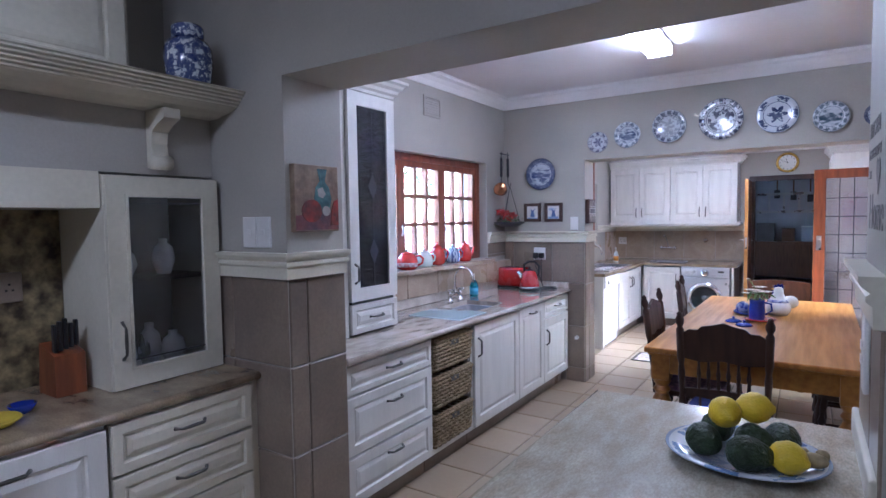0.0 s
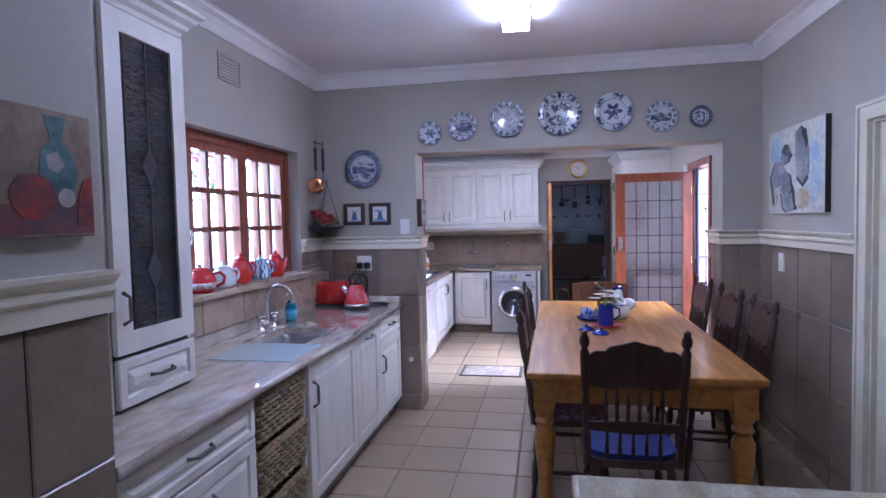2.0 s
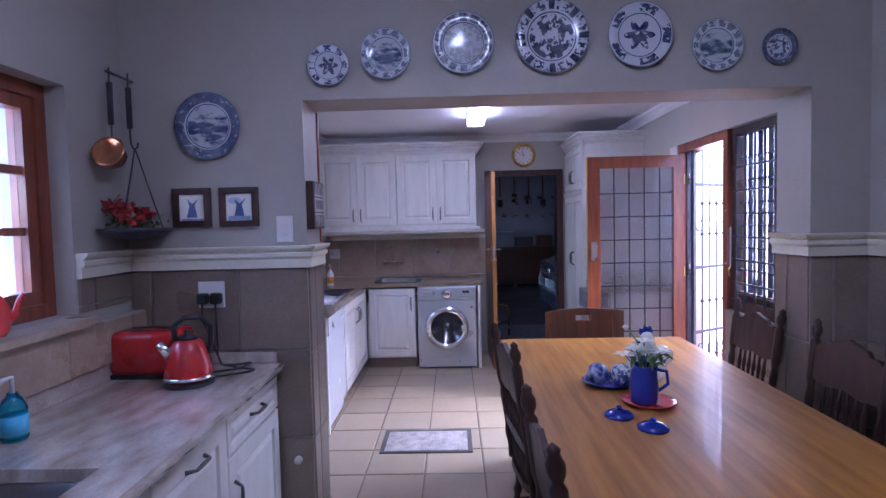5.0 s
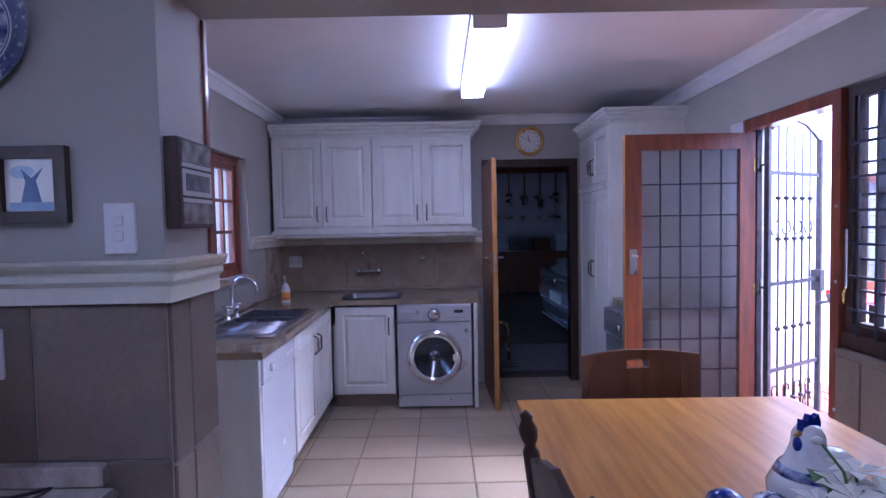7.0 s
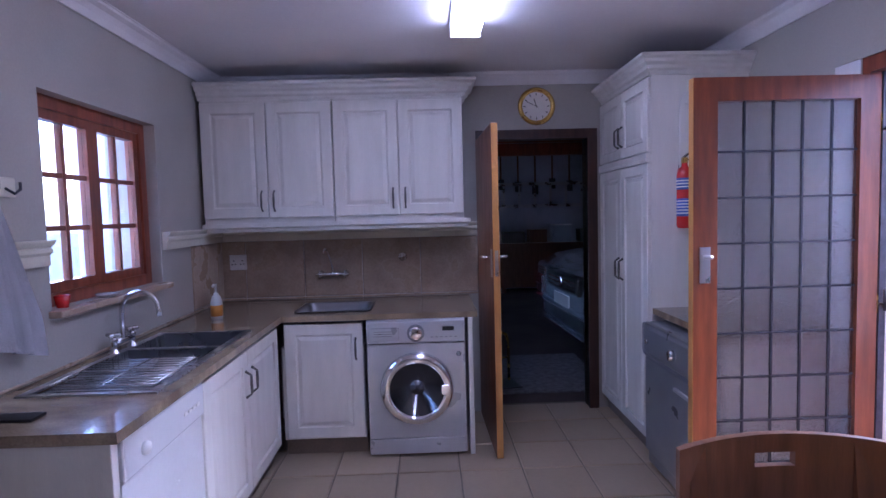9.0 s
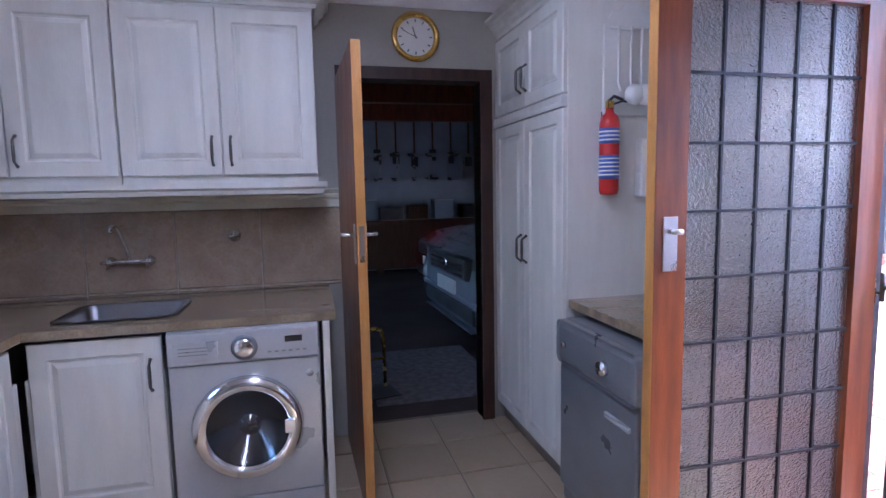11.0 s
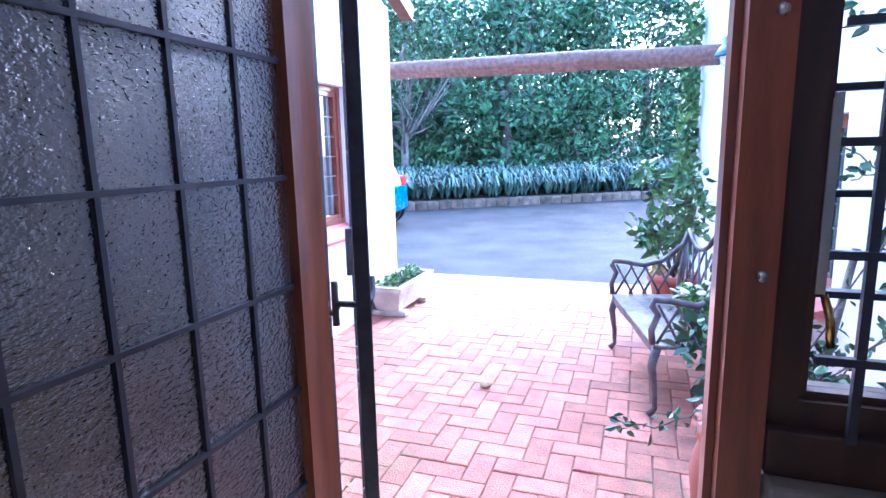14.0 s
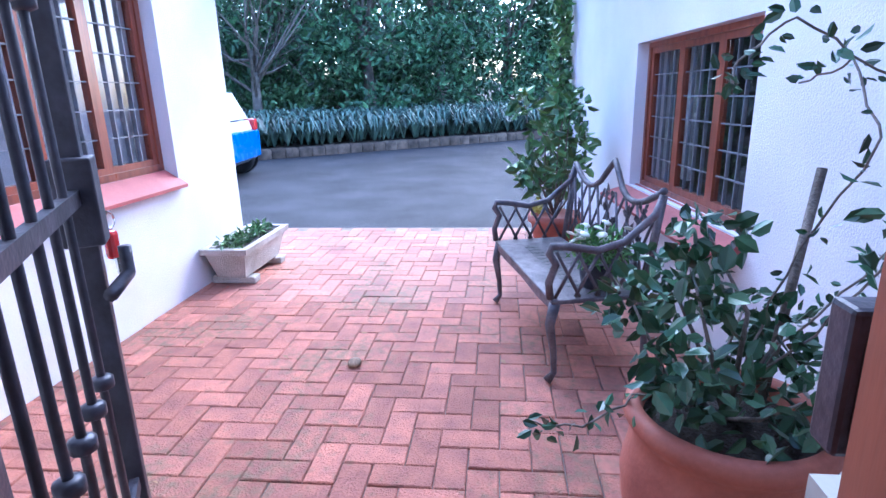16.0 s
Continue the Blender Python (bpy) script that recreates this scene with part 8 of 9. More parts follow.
part("front_apron", extrude([(0, 0.375), (BW, 0.375), (BW, 0.345), (BW * 0.8, 0.335), (BW * 0.5, 0.345), (BW * 0.2, 0.335), (0, 0.345)], 0.0, 0.014), M_BENCH, BM)
for s in (0, BW):
    part("front_leg", tube([(s, 0, 0.375), (s, 0.02, 0.28), (s, 0.0, 0.15), (s, -0.005, 0.05), (s, 0.025, 0.012)], 0.017, 10, None, (1.5, 1.3, 0.9, 0.8, 1.2)), M_BENCH, BM, "", True)
    part("rear_leg", tube([(s, BD + 0.01, 0.375), (s, BD - 0.02, 0.25), (s, BD - 0.02, 0.12), (s, BD - 0.05, 0.012)], 0.017, 10, None, (1.4, 1.1, 0.9, 1.2)), M_BENCH, BM, "", True)
    part("arm", tube([(s, 0.02, 0.40), (s, 0.03, 0.47), (s, 0.0, 0.55), (s, 0.03, 0.60), (s, 0.02, 0.63), (s, -0.05, 0.625), (s, -0.18, 0.60), (s, -0.30, 0.63), (s, BD - 0.03, 0.74), (s, BD - 0.06, 0.82)], 0.017, 10), M_BENCH, BM, "", True)
    part("rear_post", tube([(s, BD, 0.38), (s, BD - 0.03, 0.6), (s, BD - 0.06, 0.82)], 0.016, 8), M_BENCH, BM, "", True)
    for k in range(4):
        y0 = 0.0 - 0.09 * k
        part("arm_lattice", tube([(s, y0, 0.40), (s, y0 - 0.11, 0.61)], 0.008, 6), M_BENCH, BM, "", True)
        part("arm_lattice", tube([(s, y0 - 0.11, 0.40), (s, y0, 0.605)], 0.008, 6), M_BENCH, BM, "", True)


def back_y(z):
    return BD - 0.01 - 0.12 * (z - 0.4)


crest = [(BW * k / 16, 0.82 + 0.02 - 0.09 * abs(math.sin(2 * math.pi * k / 16)) * (1 if k % 16 else 0) + 0.07 * math.exp(-((k - 8) / 1.6) ** 2)) for k in range(17)]
part("crest", tube([(x, back_y(z), z) for x, z in crest], 0.015, 10), M_BENCH, BM, "", True)
for k in range(9):
    for d in (-1, 1):
        x0 = BW * (k + 0.5) / 9
        x1 = min(max(x0 + d * 0.16, 0.02), BW - 0.02)
        part("back_lattice", tube([(x0, back_y(0.41), 0.41), (x1, back_y(0.76), 0.76)], 0.0075, 6), M_BENCH, BM, "", True)
rl = random.Random(12)
for k in range(22):
    xx, zz = rl.uniform(0.12, BW - 0.12), rl.uniform(0.50, 0.76)
    bm = bmesh.new()
    for q in range(3):
        a = rl.uniform(0, 6.28)
        d, nn = Vector((math.cos(a), 0, math.sin(a))), Vector((-math.sin(a), 0, math.cos(a)))
        c_ = Vector((xx, back_y(zz) + 0.008, zz))
        f_ = [bm.verts.new(p) for p in (c_, c_ + d * 0.03 + nn * 0.018 + Vector((0, 0.004, 0)), c_ + d * 0.062, c_ + d * 0.03 - nn * 0.018 + Vector((0, 0.004, 0)))]
        bm.faces.new(f_)
    bmesh.ops.solidify(bm, geom=bm.faces[:], thickness=0.006)
    part("cast_leaf", bm, M_BENCH, BM)


def bush_leaves(n, centre, spread, size, seed, ratio=0.5, hollow=0.0):
    """Vertices and faces of many folded leaves in a cloud."""
    r_ = np.random.RandomState(seed)
    d = r_.normal(size=(n, 3))
    d /= np.linalg.norm(d, axis=1)[:, None]
    rad = (hollow + (1 - hollow) * r_.rand(n)) ** (1 / 2.2)
    pos = np.array(centre) + d * rad[:, None] * np.array(spread)
    ax = r_.normal(size=(n, 3)) + d * 0.8
    ax /= np.linalg.norm(ax, axis=1)[:, None]
    side = np.cross(ax, r_.normal(size=(n, 3)))
    side /= np.linalg.norm(side, axis=1)[:, None] + 1e-9
    up = np.cross(ax, side)
    sz = size * (0.6 + 0.7 * r_.rand(n))[:, None]
    pts = [pos, pos + sz * (0.25 * ax + 0.42 * ratio * side + 0.06 * up), pos + sz * (0.65 * ax + 0.42 * ratio * side + 0.06 * up), pos + sz * ax - 0.1 * sz * up, pos + sz * (0.65 * ax - 0.42 * ratio * side + 0.06 * up), pos + sz * (0.25 * ax - 0.42 * ratio * side + 0.06 * up)]
    v = np.stack(pts, axis=1).reshape(-1, 3)
    q = np.arange(n * 6).reshape(-1, 6)
    f = np.concatenate([q[:, [0, 1, 2, 3]], q[:, [0, 3, 4, 5]]])
    return v, f


def leafy(name, clouds, material, parent, label=""):
    vs_, fs_, base = [], [], 0
    for v, f in clouds:
        vs_.append(v), fs_.append(f + base)
        base += len(v)
    me = bpy.data.meshes.new(name)
    me.from_pydata(np.concatenate(vs_).tolist(), [], np.concatenate(fs_).tolist())
    me.materials.append(material)
    ob = new(name, me)
    ob.parent = parent
    return tagged(ob, label)


def leaf_mat(name, c1, c2, rough=0.35, lo=0.45, hi=1.5):
    m = mat(name, c1, rough, 0, 0.2, 3, 40, 0.0, (1, 1, 1), c2)
    n, l = m.node_tree.nodes, m.node_tree.links
    geo, hs, mr = n.new("ShaderNodeNewGeometry"), n.new("ShaderNodeHueSaturation"), n.new("ShaderNodeMapRange")
    b = n["Principled BSDF"]
    src = b.inputs["Base Color"].links[0].from_socket
    mr.inputs["To Min"].default_value, mr.inputs["To Max"].default_value = lo, hi
    l.new(geo.outputs["Random Per Island"], mr.inputs[0]), l.new(mr.outputs[0], hs.inputs["Value"])
    l.new(src, hs.inputs["Color"]), l.new(hs.outputs[0], b.inputs["Base Color"])
    b.inputs["Subsurface Weight"].default_value = 0.0
    return m


M_HIB = leaf_mat("hibiscus_leaf", (0.035, 0.090, 0.045), (0.06, 0.13, 0.06), 0.28)
M_CLIMB = leaf_mat("climber_leaf", (0.07, 0.16, 0.05), (0.12, 0.22, 0.06), 0.35)
M_FAR = leaf_mat("dense_tree_leaf", (0.045, 0.10, 0.045), (0.085, 0.16, 0.065), 0.5, 0.22, 2.1)
M_FARB = leaf_mat("light_tree_leaf", (0.07, 0.14, 0.05), (0.11, 0.19, 0.08), 0.4)
M_AGA = leaf_mat("agapanthus_leaf", (0.075, 0.135, 0.09), (0.14, 0.20, 0.15), 0.45, 0.3, 1.5)
M_BARK = mat("grey_bark", (0.22, 0.18, 0.15), 0.85, 0, 0.25, 8, 80, 0.2)


def stems(bm, base, tips, r, seed):
    r_ = random.Random(seed)
    for t in tips:
        mid = [(a + b) / 2 + r_.uniform(-0.06, 0.06) for a, b in zip(base, t)]
        tube([base, mid, t], r, 5, bm, (1.0, 0.75, 0.4))
    return bm


# big terracotta pot with a shrub and stake
pt = thing("terracotta_pot", "large round terracotta pot with a rolled rim", "pot", 1.86, 5.97, GROUND)
part("pot_body", lathe([(0, 0), (0.14, 0), (0.19, 0.06), (0.238, 0.20), (0.247, 0.29), (0.228, 0.38), (0.218, 0.41), (0.232, 0.43), (0.248, 0.455), (0.242, 0.485), (0.212, 0.49), (0.20, 0.465), (0.20, 0.435), (0, 0.435)], 44), M_TERRA, pt, "", True)
part("soil", lathe([(0.199, 0.437), (0, 0.457)], 24), M_SOIL, pt)
sb = thing("potted_shrub", "glossy green shrub with long tendrils in the terracotta pot", "shrub", 1.86, 5.97, GROUND + 0.455)
rs = random.Random(21)
tips = [(0.02, 0.10, 0.34), (-0.08, 0.17, 0.20), (0.10, 0.22, 0.26), (-0.05, 0.12, 0.12), (0.18, 0.12, 0.32), (0.05, -0.12, 0.20), (0.22, -0.10, 0.20), (-0.12, -0.10, 0.12), (0.14, 0.04, 0.44)]
part("stem", stems(bmesh.new(), (0, 0, 0), tips, 0.008, 3), M_BARK, sb, "", True)
cl = [bush_leaves(58, t, (0.10, 0.10, 0.08), 0.052, 50 + i, 0.68, 0.2) for i, t in enumerate(tips)]
cl += [bush_leaves(60, (0.0, 0.0, 0.06), (0.22, 0.22, 0.06), 0.065, 77, 0.6, 0.3)]
leafy("leaves", cl, M_HIB, sb)
for i, path in enumerate(([(0, 0.05, 0.05), (0.0, 0.20, 0.07), (-0.08, 0.36, 0.02), (-0.10, 0.50, 0.03)], [(0, 0, 0.05), (0.08, -0.12, 0.35), (0.02, -0.25, 0.68), (0.25, -0.30, 0.85), (0.40, -0.25, 0.80)], [(0, 0, 0.05), (-0.05, -0.18, 0.30), (0.0, -0.40, 0.55), (0.05, -0.55, 0.75)], [(0, 0, 0.05), (0.05, -0.16, 0.22), (0.15, -0.42, 0.42), (0.25, -0.55, 0.75)], [(0.1, -0.3, 0.8), (0.15, -0.10, 0.95), (0.18, 0.0, 0.85), (0.12, 0.03, 0.78)])):
    fine = []
    for k in range(len(path) - 1):
        for q in range(5):
            fine.append([a + (b - a) * q / 5 + rs.uniform(-0.008, 0.008) for a, b in zip(path[k], path[k + 1])])
    fine.append(path[-1])
    part("tendril", tube(fine, 0.0032, 5), M_BARK, sb, "", True)
    leafy("tendril_leaves", [bush_leaves(5, p, (0.04, 0.04, 0.03), 0.040, 200 + 31 * i + k, 0.55, 0.3) for k, p in enumerate(fine[3::2])], M_HIB, sb)
part("stake", tube([(0.04, -0.09, 0.0), (0.15, -0.21, 0.60)], 0.012, 8), M_BARK, sb, "grey wooden stake", True)

# climber on the south wing near the door, and at its far corner
cv = thing("wall_climber", "thin green climber on the white wall", "climber", 2.4, 5.55, GROUND)
leafy("leaves", [bush_leaves(13, (-0.75 + 0.16 * k, 0.06 + 0.02 * k, 1.75 + 0.05 * math.sin(k * 2)), (0.12, 0.09, 0.14), 0.062, 300 + k, 0.5) for k in range(5)] + [bush_leaves(9, (-0.4 - 0.02 * k, 0.05, 0.1 + 0.17 * k), (0.12, 0.07, 0.1), 0.06, 330 + k, 0.5) for k in range(9)], M_HIB, cv)
part("stem", tube([(-0.35, 0.03, 0), (-0.45, 0.05, 0.8), (-0.55, 0.05, 1.6), (-0.2, 0.1, 1.8)], 0.008, 6), M_BARK, cv, "", True)
cv2 = thing("corner_climber", "leafy climber up the corner of the white wing", "climber", 6.15, 5.93, GROUND)
leafy("leaves", [bush_leaves(60, (-0.05 + 0.05 * math.sin(k * 1.7), 0.06, 0.35 + 0.15 * k), (0.13, 0.09, 0.12), 0.085, 400 + k, 0.55) for k in range(16)], M_CLIMB, cv2)
part("stem", tube([(0, 0.03, 0), (0.02, 0.04, 0.9), (-0.03, 0.04, 1.9), (0, 0.05, 2.6)], 0.014, 6), M_BARK, cv2, "", True)
# plant pot past the bench
pp = thing("terracotta_pot", "terracotta pot with a leafy shrub beside the bench", "pot", 4.75, 6.12, GROUND)
part("pot_body", lathe([(0, 0), (0.13, 0), (0.18, 0.30), (0.205, 0.31), (0.205, 0.36), (0.18, 0.365), (0.165, 0.33), (0, 0.33)], 28), M_TERRA, pp, "", True)
ps = thing("potted_shrub", "light green shrub in a terracotta pot", "shrub", 4.75, 6.12, GROUND + 0.33)
tips = [(rs.uniform(-0.25, 0.25), rs.uniform(-0.2, 0.25), rs.uniform(0.2, 0.85)) for _ in range(11)]
part("stem", stems(bmesh.new(), (0, 0, 0), tips, 0.009, 8), M_BARK, ps, "", True)
leafy("leaves", [bush_leaves(46, t, (0.13, 0.12, 0.12), 0.085, 500 + i, 0.65) for i, t in enumerate(tips)], M_CLIMB, ps)
blob_of(30, (0.0, 0.12, 0.08), (0.12, 0.08, 0.05), 0.06, mat("yellow_petal", (0.60, 0.55, 0.10), 0.5), ps, "blossom", 91, 0.8)
# flowers on the bench
fb = thing("flower_pot", "dark pot of white daisies on the bench", "flower pot", 3.02, 6.10, GROUND + 0.396)
part("pot_body", lathe([(0, 0), (0.065, 0), (0.085, 0.12), (0.078, 0.12), (0.07, 0.1), (0, 0.1)], 24), M_IRON, fb, "", True)
leafy("leaves", [bush_leaves(420, (0, 0, 0.18), (0.14, 0.14, 0.09), 0.045, 600, 0.35)], leaf_mat("daisy_leaf", (0.10, 0.24, 0.06), (0.16, 0.32, 0.08)), fb)
rdz = random.Random(4)
for k in range(16):
    a, e = rdz.uniform(0, 6.28), rdz.uniform(0.02, 0.14)
    part("daisy", lathe([(0, 0.004), (0.006, 0.006), (0.024, 0.0), (0.022, -0.003), (0, -0.002)], 12), M_PETALW, fb, "white daisy head", True, pose(e * math.cos(a), e * math.sin(a), 0.25 + rdz.uniform(-0.03, 0.03), rdz.uniform(-30, 30), rdz.uniform(-30, 30)))

# trough
tg = thing("stone_trough", "cast stone planter trough on small feet", "planter", 4.40, 8.40, GROUND)
bm = bmesh.new()
rings = [[bm.verts.new((sx * a, sy * b, z)) for sx, sy in ((-1, -1), (1, -1), (1, 1), (-1, 1))] for z, a, b in ((0.05, 0.30, 0.10), (0.225, 0.36, 0.14), (0.232, 0.385, 0.165), (0.275, 0.39, 0.17), (0.275, 0.345, 0.125), (0.235, 0.34, 0.12))]
for p, q in zip(rings, rings[1:]):
    for k in range(4):
        bm.faces.new((p[k], p[(k + 1) % 4], q[(k + 1) % 4], q[k]))
bm.faces.new(rings[0][::-1]), bm.faces.new(rings[-1])
part("trough_body", bm, M_CONC, tg)
for sx in (-0.24, 0.24):
    part("foot", box(sx - 0.05, -0.16, 0, sx + 0.05, 0.16, 0.052, 0.012), M_CONC, tg)
part("soil", boxes((-0.338, -0.118, 0.2352, 0.338, 0.118, 0.25)), M_SOIL, tg)
tp = thing("trough_plants", "low grey green seedlings in the trough", "plants", 4.40, 8.40, GROUND + 0.25)
leafy("leaves", [bush_leaves(60, (-0.30 + 0.12 * k, 0.02 * math.sin(k * 3), 0.03), (0.07, 0.09, 0.05), 0.045, 700 + k, 0.5) for k in range(6)], M_CLIMB, tp)
stn = thing("pebble", "flat brown pebble on the brick paving", "pebble", 2.955, 7.23, GROUND)
part("stone", ball(0, 0, 0.015, 0.045, 0.034, 0.017), mat("tan_pebble", (0.30, 0.20, 0.12), 0.8, 0, 0.3, 30, 90, 0.2), stn, "", True)
rq = random.Random(8)
for k in range(16):
    lf_ = thing("fallen_leaf", "dry fallen leaf on the brick paving", "leaf", rq.uniform(1.6, 5.4), rq.uniform(6.3, 8.3), GROUND + 0.004, 0, "fallen leaves")
    bm = bmesh.new()
    leaf_card(bm, (0, 0, 0.004), 0.05, random.Random(k), 0.5, 0.1)
    bm.transform(Matrix.Diagonal((1, 1, 0.25, 1)))
    part("blade", bm, mat("dry_leaf", (0.30, 0.17, 0.07), 0.7) if k == 0 else bpy.data.materials["dry_leaf"], lf_)

# ---- drive, kerb and planting ----
K0, K1 = Vector((9.2, 16.6, 0)), Vector((21.5, -0.4, 0))
kdir = (K1 - K0).normalized()
kout = Vector((-kdir.y, kdir.x, 0)) if Vector((-kdir.y, kdir.x, 0)).x > 0 else Vector((kdir.y, -kdir.x, 0))
kb_ = thing("kerb", "rough stone edging along the drive", "kerb", 0, 0, 0, 0, "", "structure")
M_KERB = mat("weathered_kerb_stone", (0.20, 0.145, 0.105), 0.9, 0, 0.3, 5, 60, 0.2, (1, 1, 1), (0.085, 0.065, 0.05), 0.35, 0.2)
stone_meshes = []
for k in range(5):
    bm = box(-0.16, -0.12, -0.1, 0.16, 0.12, 0.22, 0.045, 2)
    for v in bm.verts:
        v.co += Vector(noise.noise_vector(v.co * 6 + Vector((k * 9, 0, 0)))) * 0.03
    stone_meshes.append(put("stone", bm, M_KERB, True))
length = (K1 - K0).length
for k in range(int(length / 0.31)):
    p = K0 + kdir * (0.31 * k)
    share("stone", stone_meshes[k % 5], kb_, pose(p.x, p.y, GROUND - 0.06, 0, 0, math.degrees(math.atan2(kdir.y, kdir.x)) + (k * 37 % 9 - 4)))
bank = bmesh.new()
prof = ((0.1, GROUND - 0.06), (0.12, 0.10), (3.0, 0.35), (9.0, 0.9), (25.0, 2.0))
rows2 = [[bank.verts.new((p.x + kout.x * a, p.y + kout.y * a, z)) for a, z in prof] for p in (K0 - kdir * 25, K0, K1, K1 + kdir * 30)]
for p, q in zip(rows2, rows2[1:]):
    for k in range(len(prof) - 1):
        bank.faces.new((p[k], p[k + 1], q[k + 1], q[k]))
solid("ground_bank", bank, M_SOIL, "dark planted bank behind the drive", "ground")


def strap_leaves(n, seed):
    r_ = np.random.RandomState(seed)
    vs_, fs_ = [], []
    for i in range(n):
        s, o = r_.rand() * (length + 6) - 3, 0.25 + 2.2 * r_.rand() ** 1.3
        cx, cy = K0.x + kdir.x * s + kout.x * o, K0.y + kdir.y * s + kout.y * o
        z = 0.12 + 0.08 * o
        for _ in range(9):
            a, ln = r_.rand() * 6.28, 0.45 + 0.3 * r_.rand()
            dx, dy = math.cos(a), math.sin(a)
            w = 0.022
            b = len(vs_)
            for f, h in ((0.0, 0.0), (0.35, 0.38 * ln / 0.5), (0.75, 0.46 * ln / 0.5), (1.1, 0.26 * ln / 0.5)):
                ww = w * (1.0 if f < 1 else 0.2)
                vs_.append((cx + dx * ln * f - dy * ww, cy + dy * ln * f + dx * ww, z + h))
                vs_.append((cx + dx * ln * f + dy * ww, cy + dy * ln * f - dx * ww, z + h))
            for q in range(3):
                fs_.append((b + 2 * q, b + 2 * q + 1, b + 2 * q + 3, b + 2 * q + 2))
    me = bpy.data.meshes.new("agapanthus_border")
    me.from_pydata(vs_, [], fs_)
    me.materials.append(M_AGA)
    return tagged(new("agapanthus_border", me), "dense border of pale strap leaved agapanthus", "plants", "", "stuff")


strap_leaves(1500, 3)


def tree(label, x, y, h, spread, n, size, material, seed, bare=False):
    t = thing("tree", label, "tree", x, y, 0.2, 0, "trees behind the drive")
    r_ = random.Random(seed)
    top = (r_.uniform(-0.3, 0.3), r_.uniform(-0.3, 0.3), h * 0.55)
    part("trunk", tube([(0, 0, -0.6), (0.05, 0, h * 0.2), (top[0] * 0.6, top[1] * 0.6, h * 0.4), top], 0.05 * h ** 0.7, 8, None, (1.3, 1, 0.8, 0.5)), M_BARK, t, "", True)
    limbs, ends = bmesh.new(), []
    for k in range(12 if not bare else 16):
        a, e = r_.uniform(0, 6.28), r_.uniform(0.35, 1)
        s = (top[0] * 0.6, top[1] * 0.6, h * r_.uniform(0.2, 0.5))
        q = (spread * e * math.cos(a), spread * e * math.sin(a), h * r_.uniform(0.45, 0.98))
        m_ = [(i + j) / 2 + r_.uniform(-0.25, 0.25) for i, j in zip(s, q)]
        tube([s, m_, q], 0.022 * h ** 0.6, 6, limbs, (1.0, 0.6, 0.25))
        ends.append(q)
        if bare:
            for _ in range(5):
                tip = [c + r_.uniform(-0.9, 0.9) for c in q]
                tube([m_ if r_.random() < 0.5 else q, [(i + j) / 2 + r_.uniform(-0.1, 0.1) for i, j in zip(q, tip)], tip], 0.012, 4, limbs, (1, 0.6, 0.2))
    part("branching", limbs, M_BARK, t, "", True)
    if n:
        clouds = []
        for k, q in enumerate(ends):
            clouds.append(bush_leaves(n // len(ends), q, (spread * 0.42, spread * 0.42, h * 0.16), size, seed * 31 + k, 0.5, 0.15))
            low = (q[0] * 1.05, q[1] * 1.05, h * r_.uniform(0.08, 0.45))
            clouds.append(bush_leaves(n // len(ends), low, (spread * 0.42, spread * 0.42, h * 0.13), size, seed * 57 + k, 0.5, 0.15))
        leafy("crown", clouds, material, t)
    return t


def off(s, o):
    p = K0 + kdir * s + kout * o
    return p.x, p.y


tree("dense dark evergreen tree over the drive", *off(10.5, 4.6), 7.0, 2.6, 5200, 0.22, M_FAR, 1)
tree("dense dark evergreen tree over the drive", *off(13.5, 5.2), 8.0, 2.9, 5600, 0.22, M_FAR, 2)
tree("dense dark evergreen tree over the drive", *off(16.8, 5.6), 7.5, 2.8, 4800, 0.22, M_FAR, 3)
tree("broad light green tree over the drive", *off(8.0, 6.6), 6.0, 2.6, 4200, 0.20, M_FARB, 4)
tree("broad dark tree over the drive", *off(4.0, 6.0), 6.5, 2.6, 4200, 0.22, M_FAR, 5)
tree("broad dark tree over the drive", *off(0.0, 6.5), 7.0, 2.8, 4200, 0.24, M_FAR, 6)
tree("broad dark tree over the drive", *off(20.5, 6.5), 7.0, 2.8, 4200, 0.24, M_FAR, 7)
tree("tall light tree behind the drive", *off(14.5, 11.0), 10.0, 3.6, 4800, 0.28, M_FARB, 8)
tree("tall dark tree behind the drive", *off(9.5, 12.0), 8.0, 3.4, 4200, 0.28, M_FAR, 9)
tree("leafless grey tree beside the drive", *off(6.6, 3.4), 4.2, 1.8, 0, 0.2, M_FAR, 10, True)
vehicle("hatchback", "white hatchback with blue rear corners on the drive", 9.48, 12.66, GROUND - 0.06, 96, M_WHITE, 3.7, 1.65, 1.5, mat("blue_car_paint", (0.02, 0.16, 0.55), 0.25, 0.1, 0.04, coat=0.8), 0.42)
pg = thing("palisade_gate", "white palisade gate far along the drive", "gate", 24.0, 3.9, GROUND, 70)
for k in range(14):
    part("pale", boxes((0.12 * k, 0, 0.1, 0.12 * k + 0.05, 0.03, 1.5)), M_WHITEP, pg)
part("rail", boxes((0, 0.03, 0.4, 1.7, 0.06, 0.46), (0, 0.03, 1.2, 1.7, 0.06, 1.26)), M_WHITEP, pg)
part("post", box(-0.35, -0.15, 0, -0.05, 0.15, 1.7, 0.01), M_STUCCO, pg)

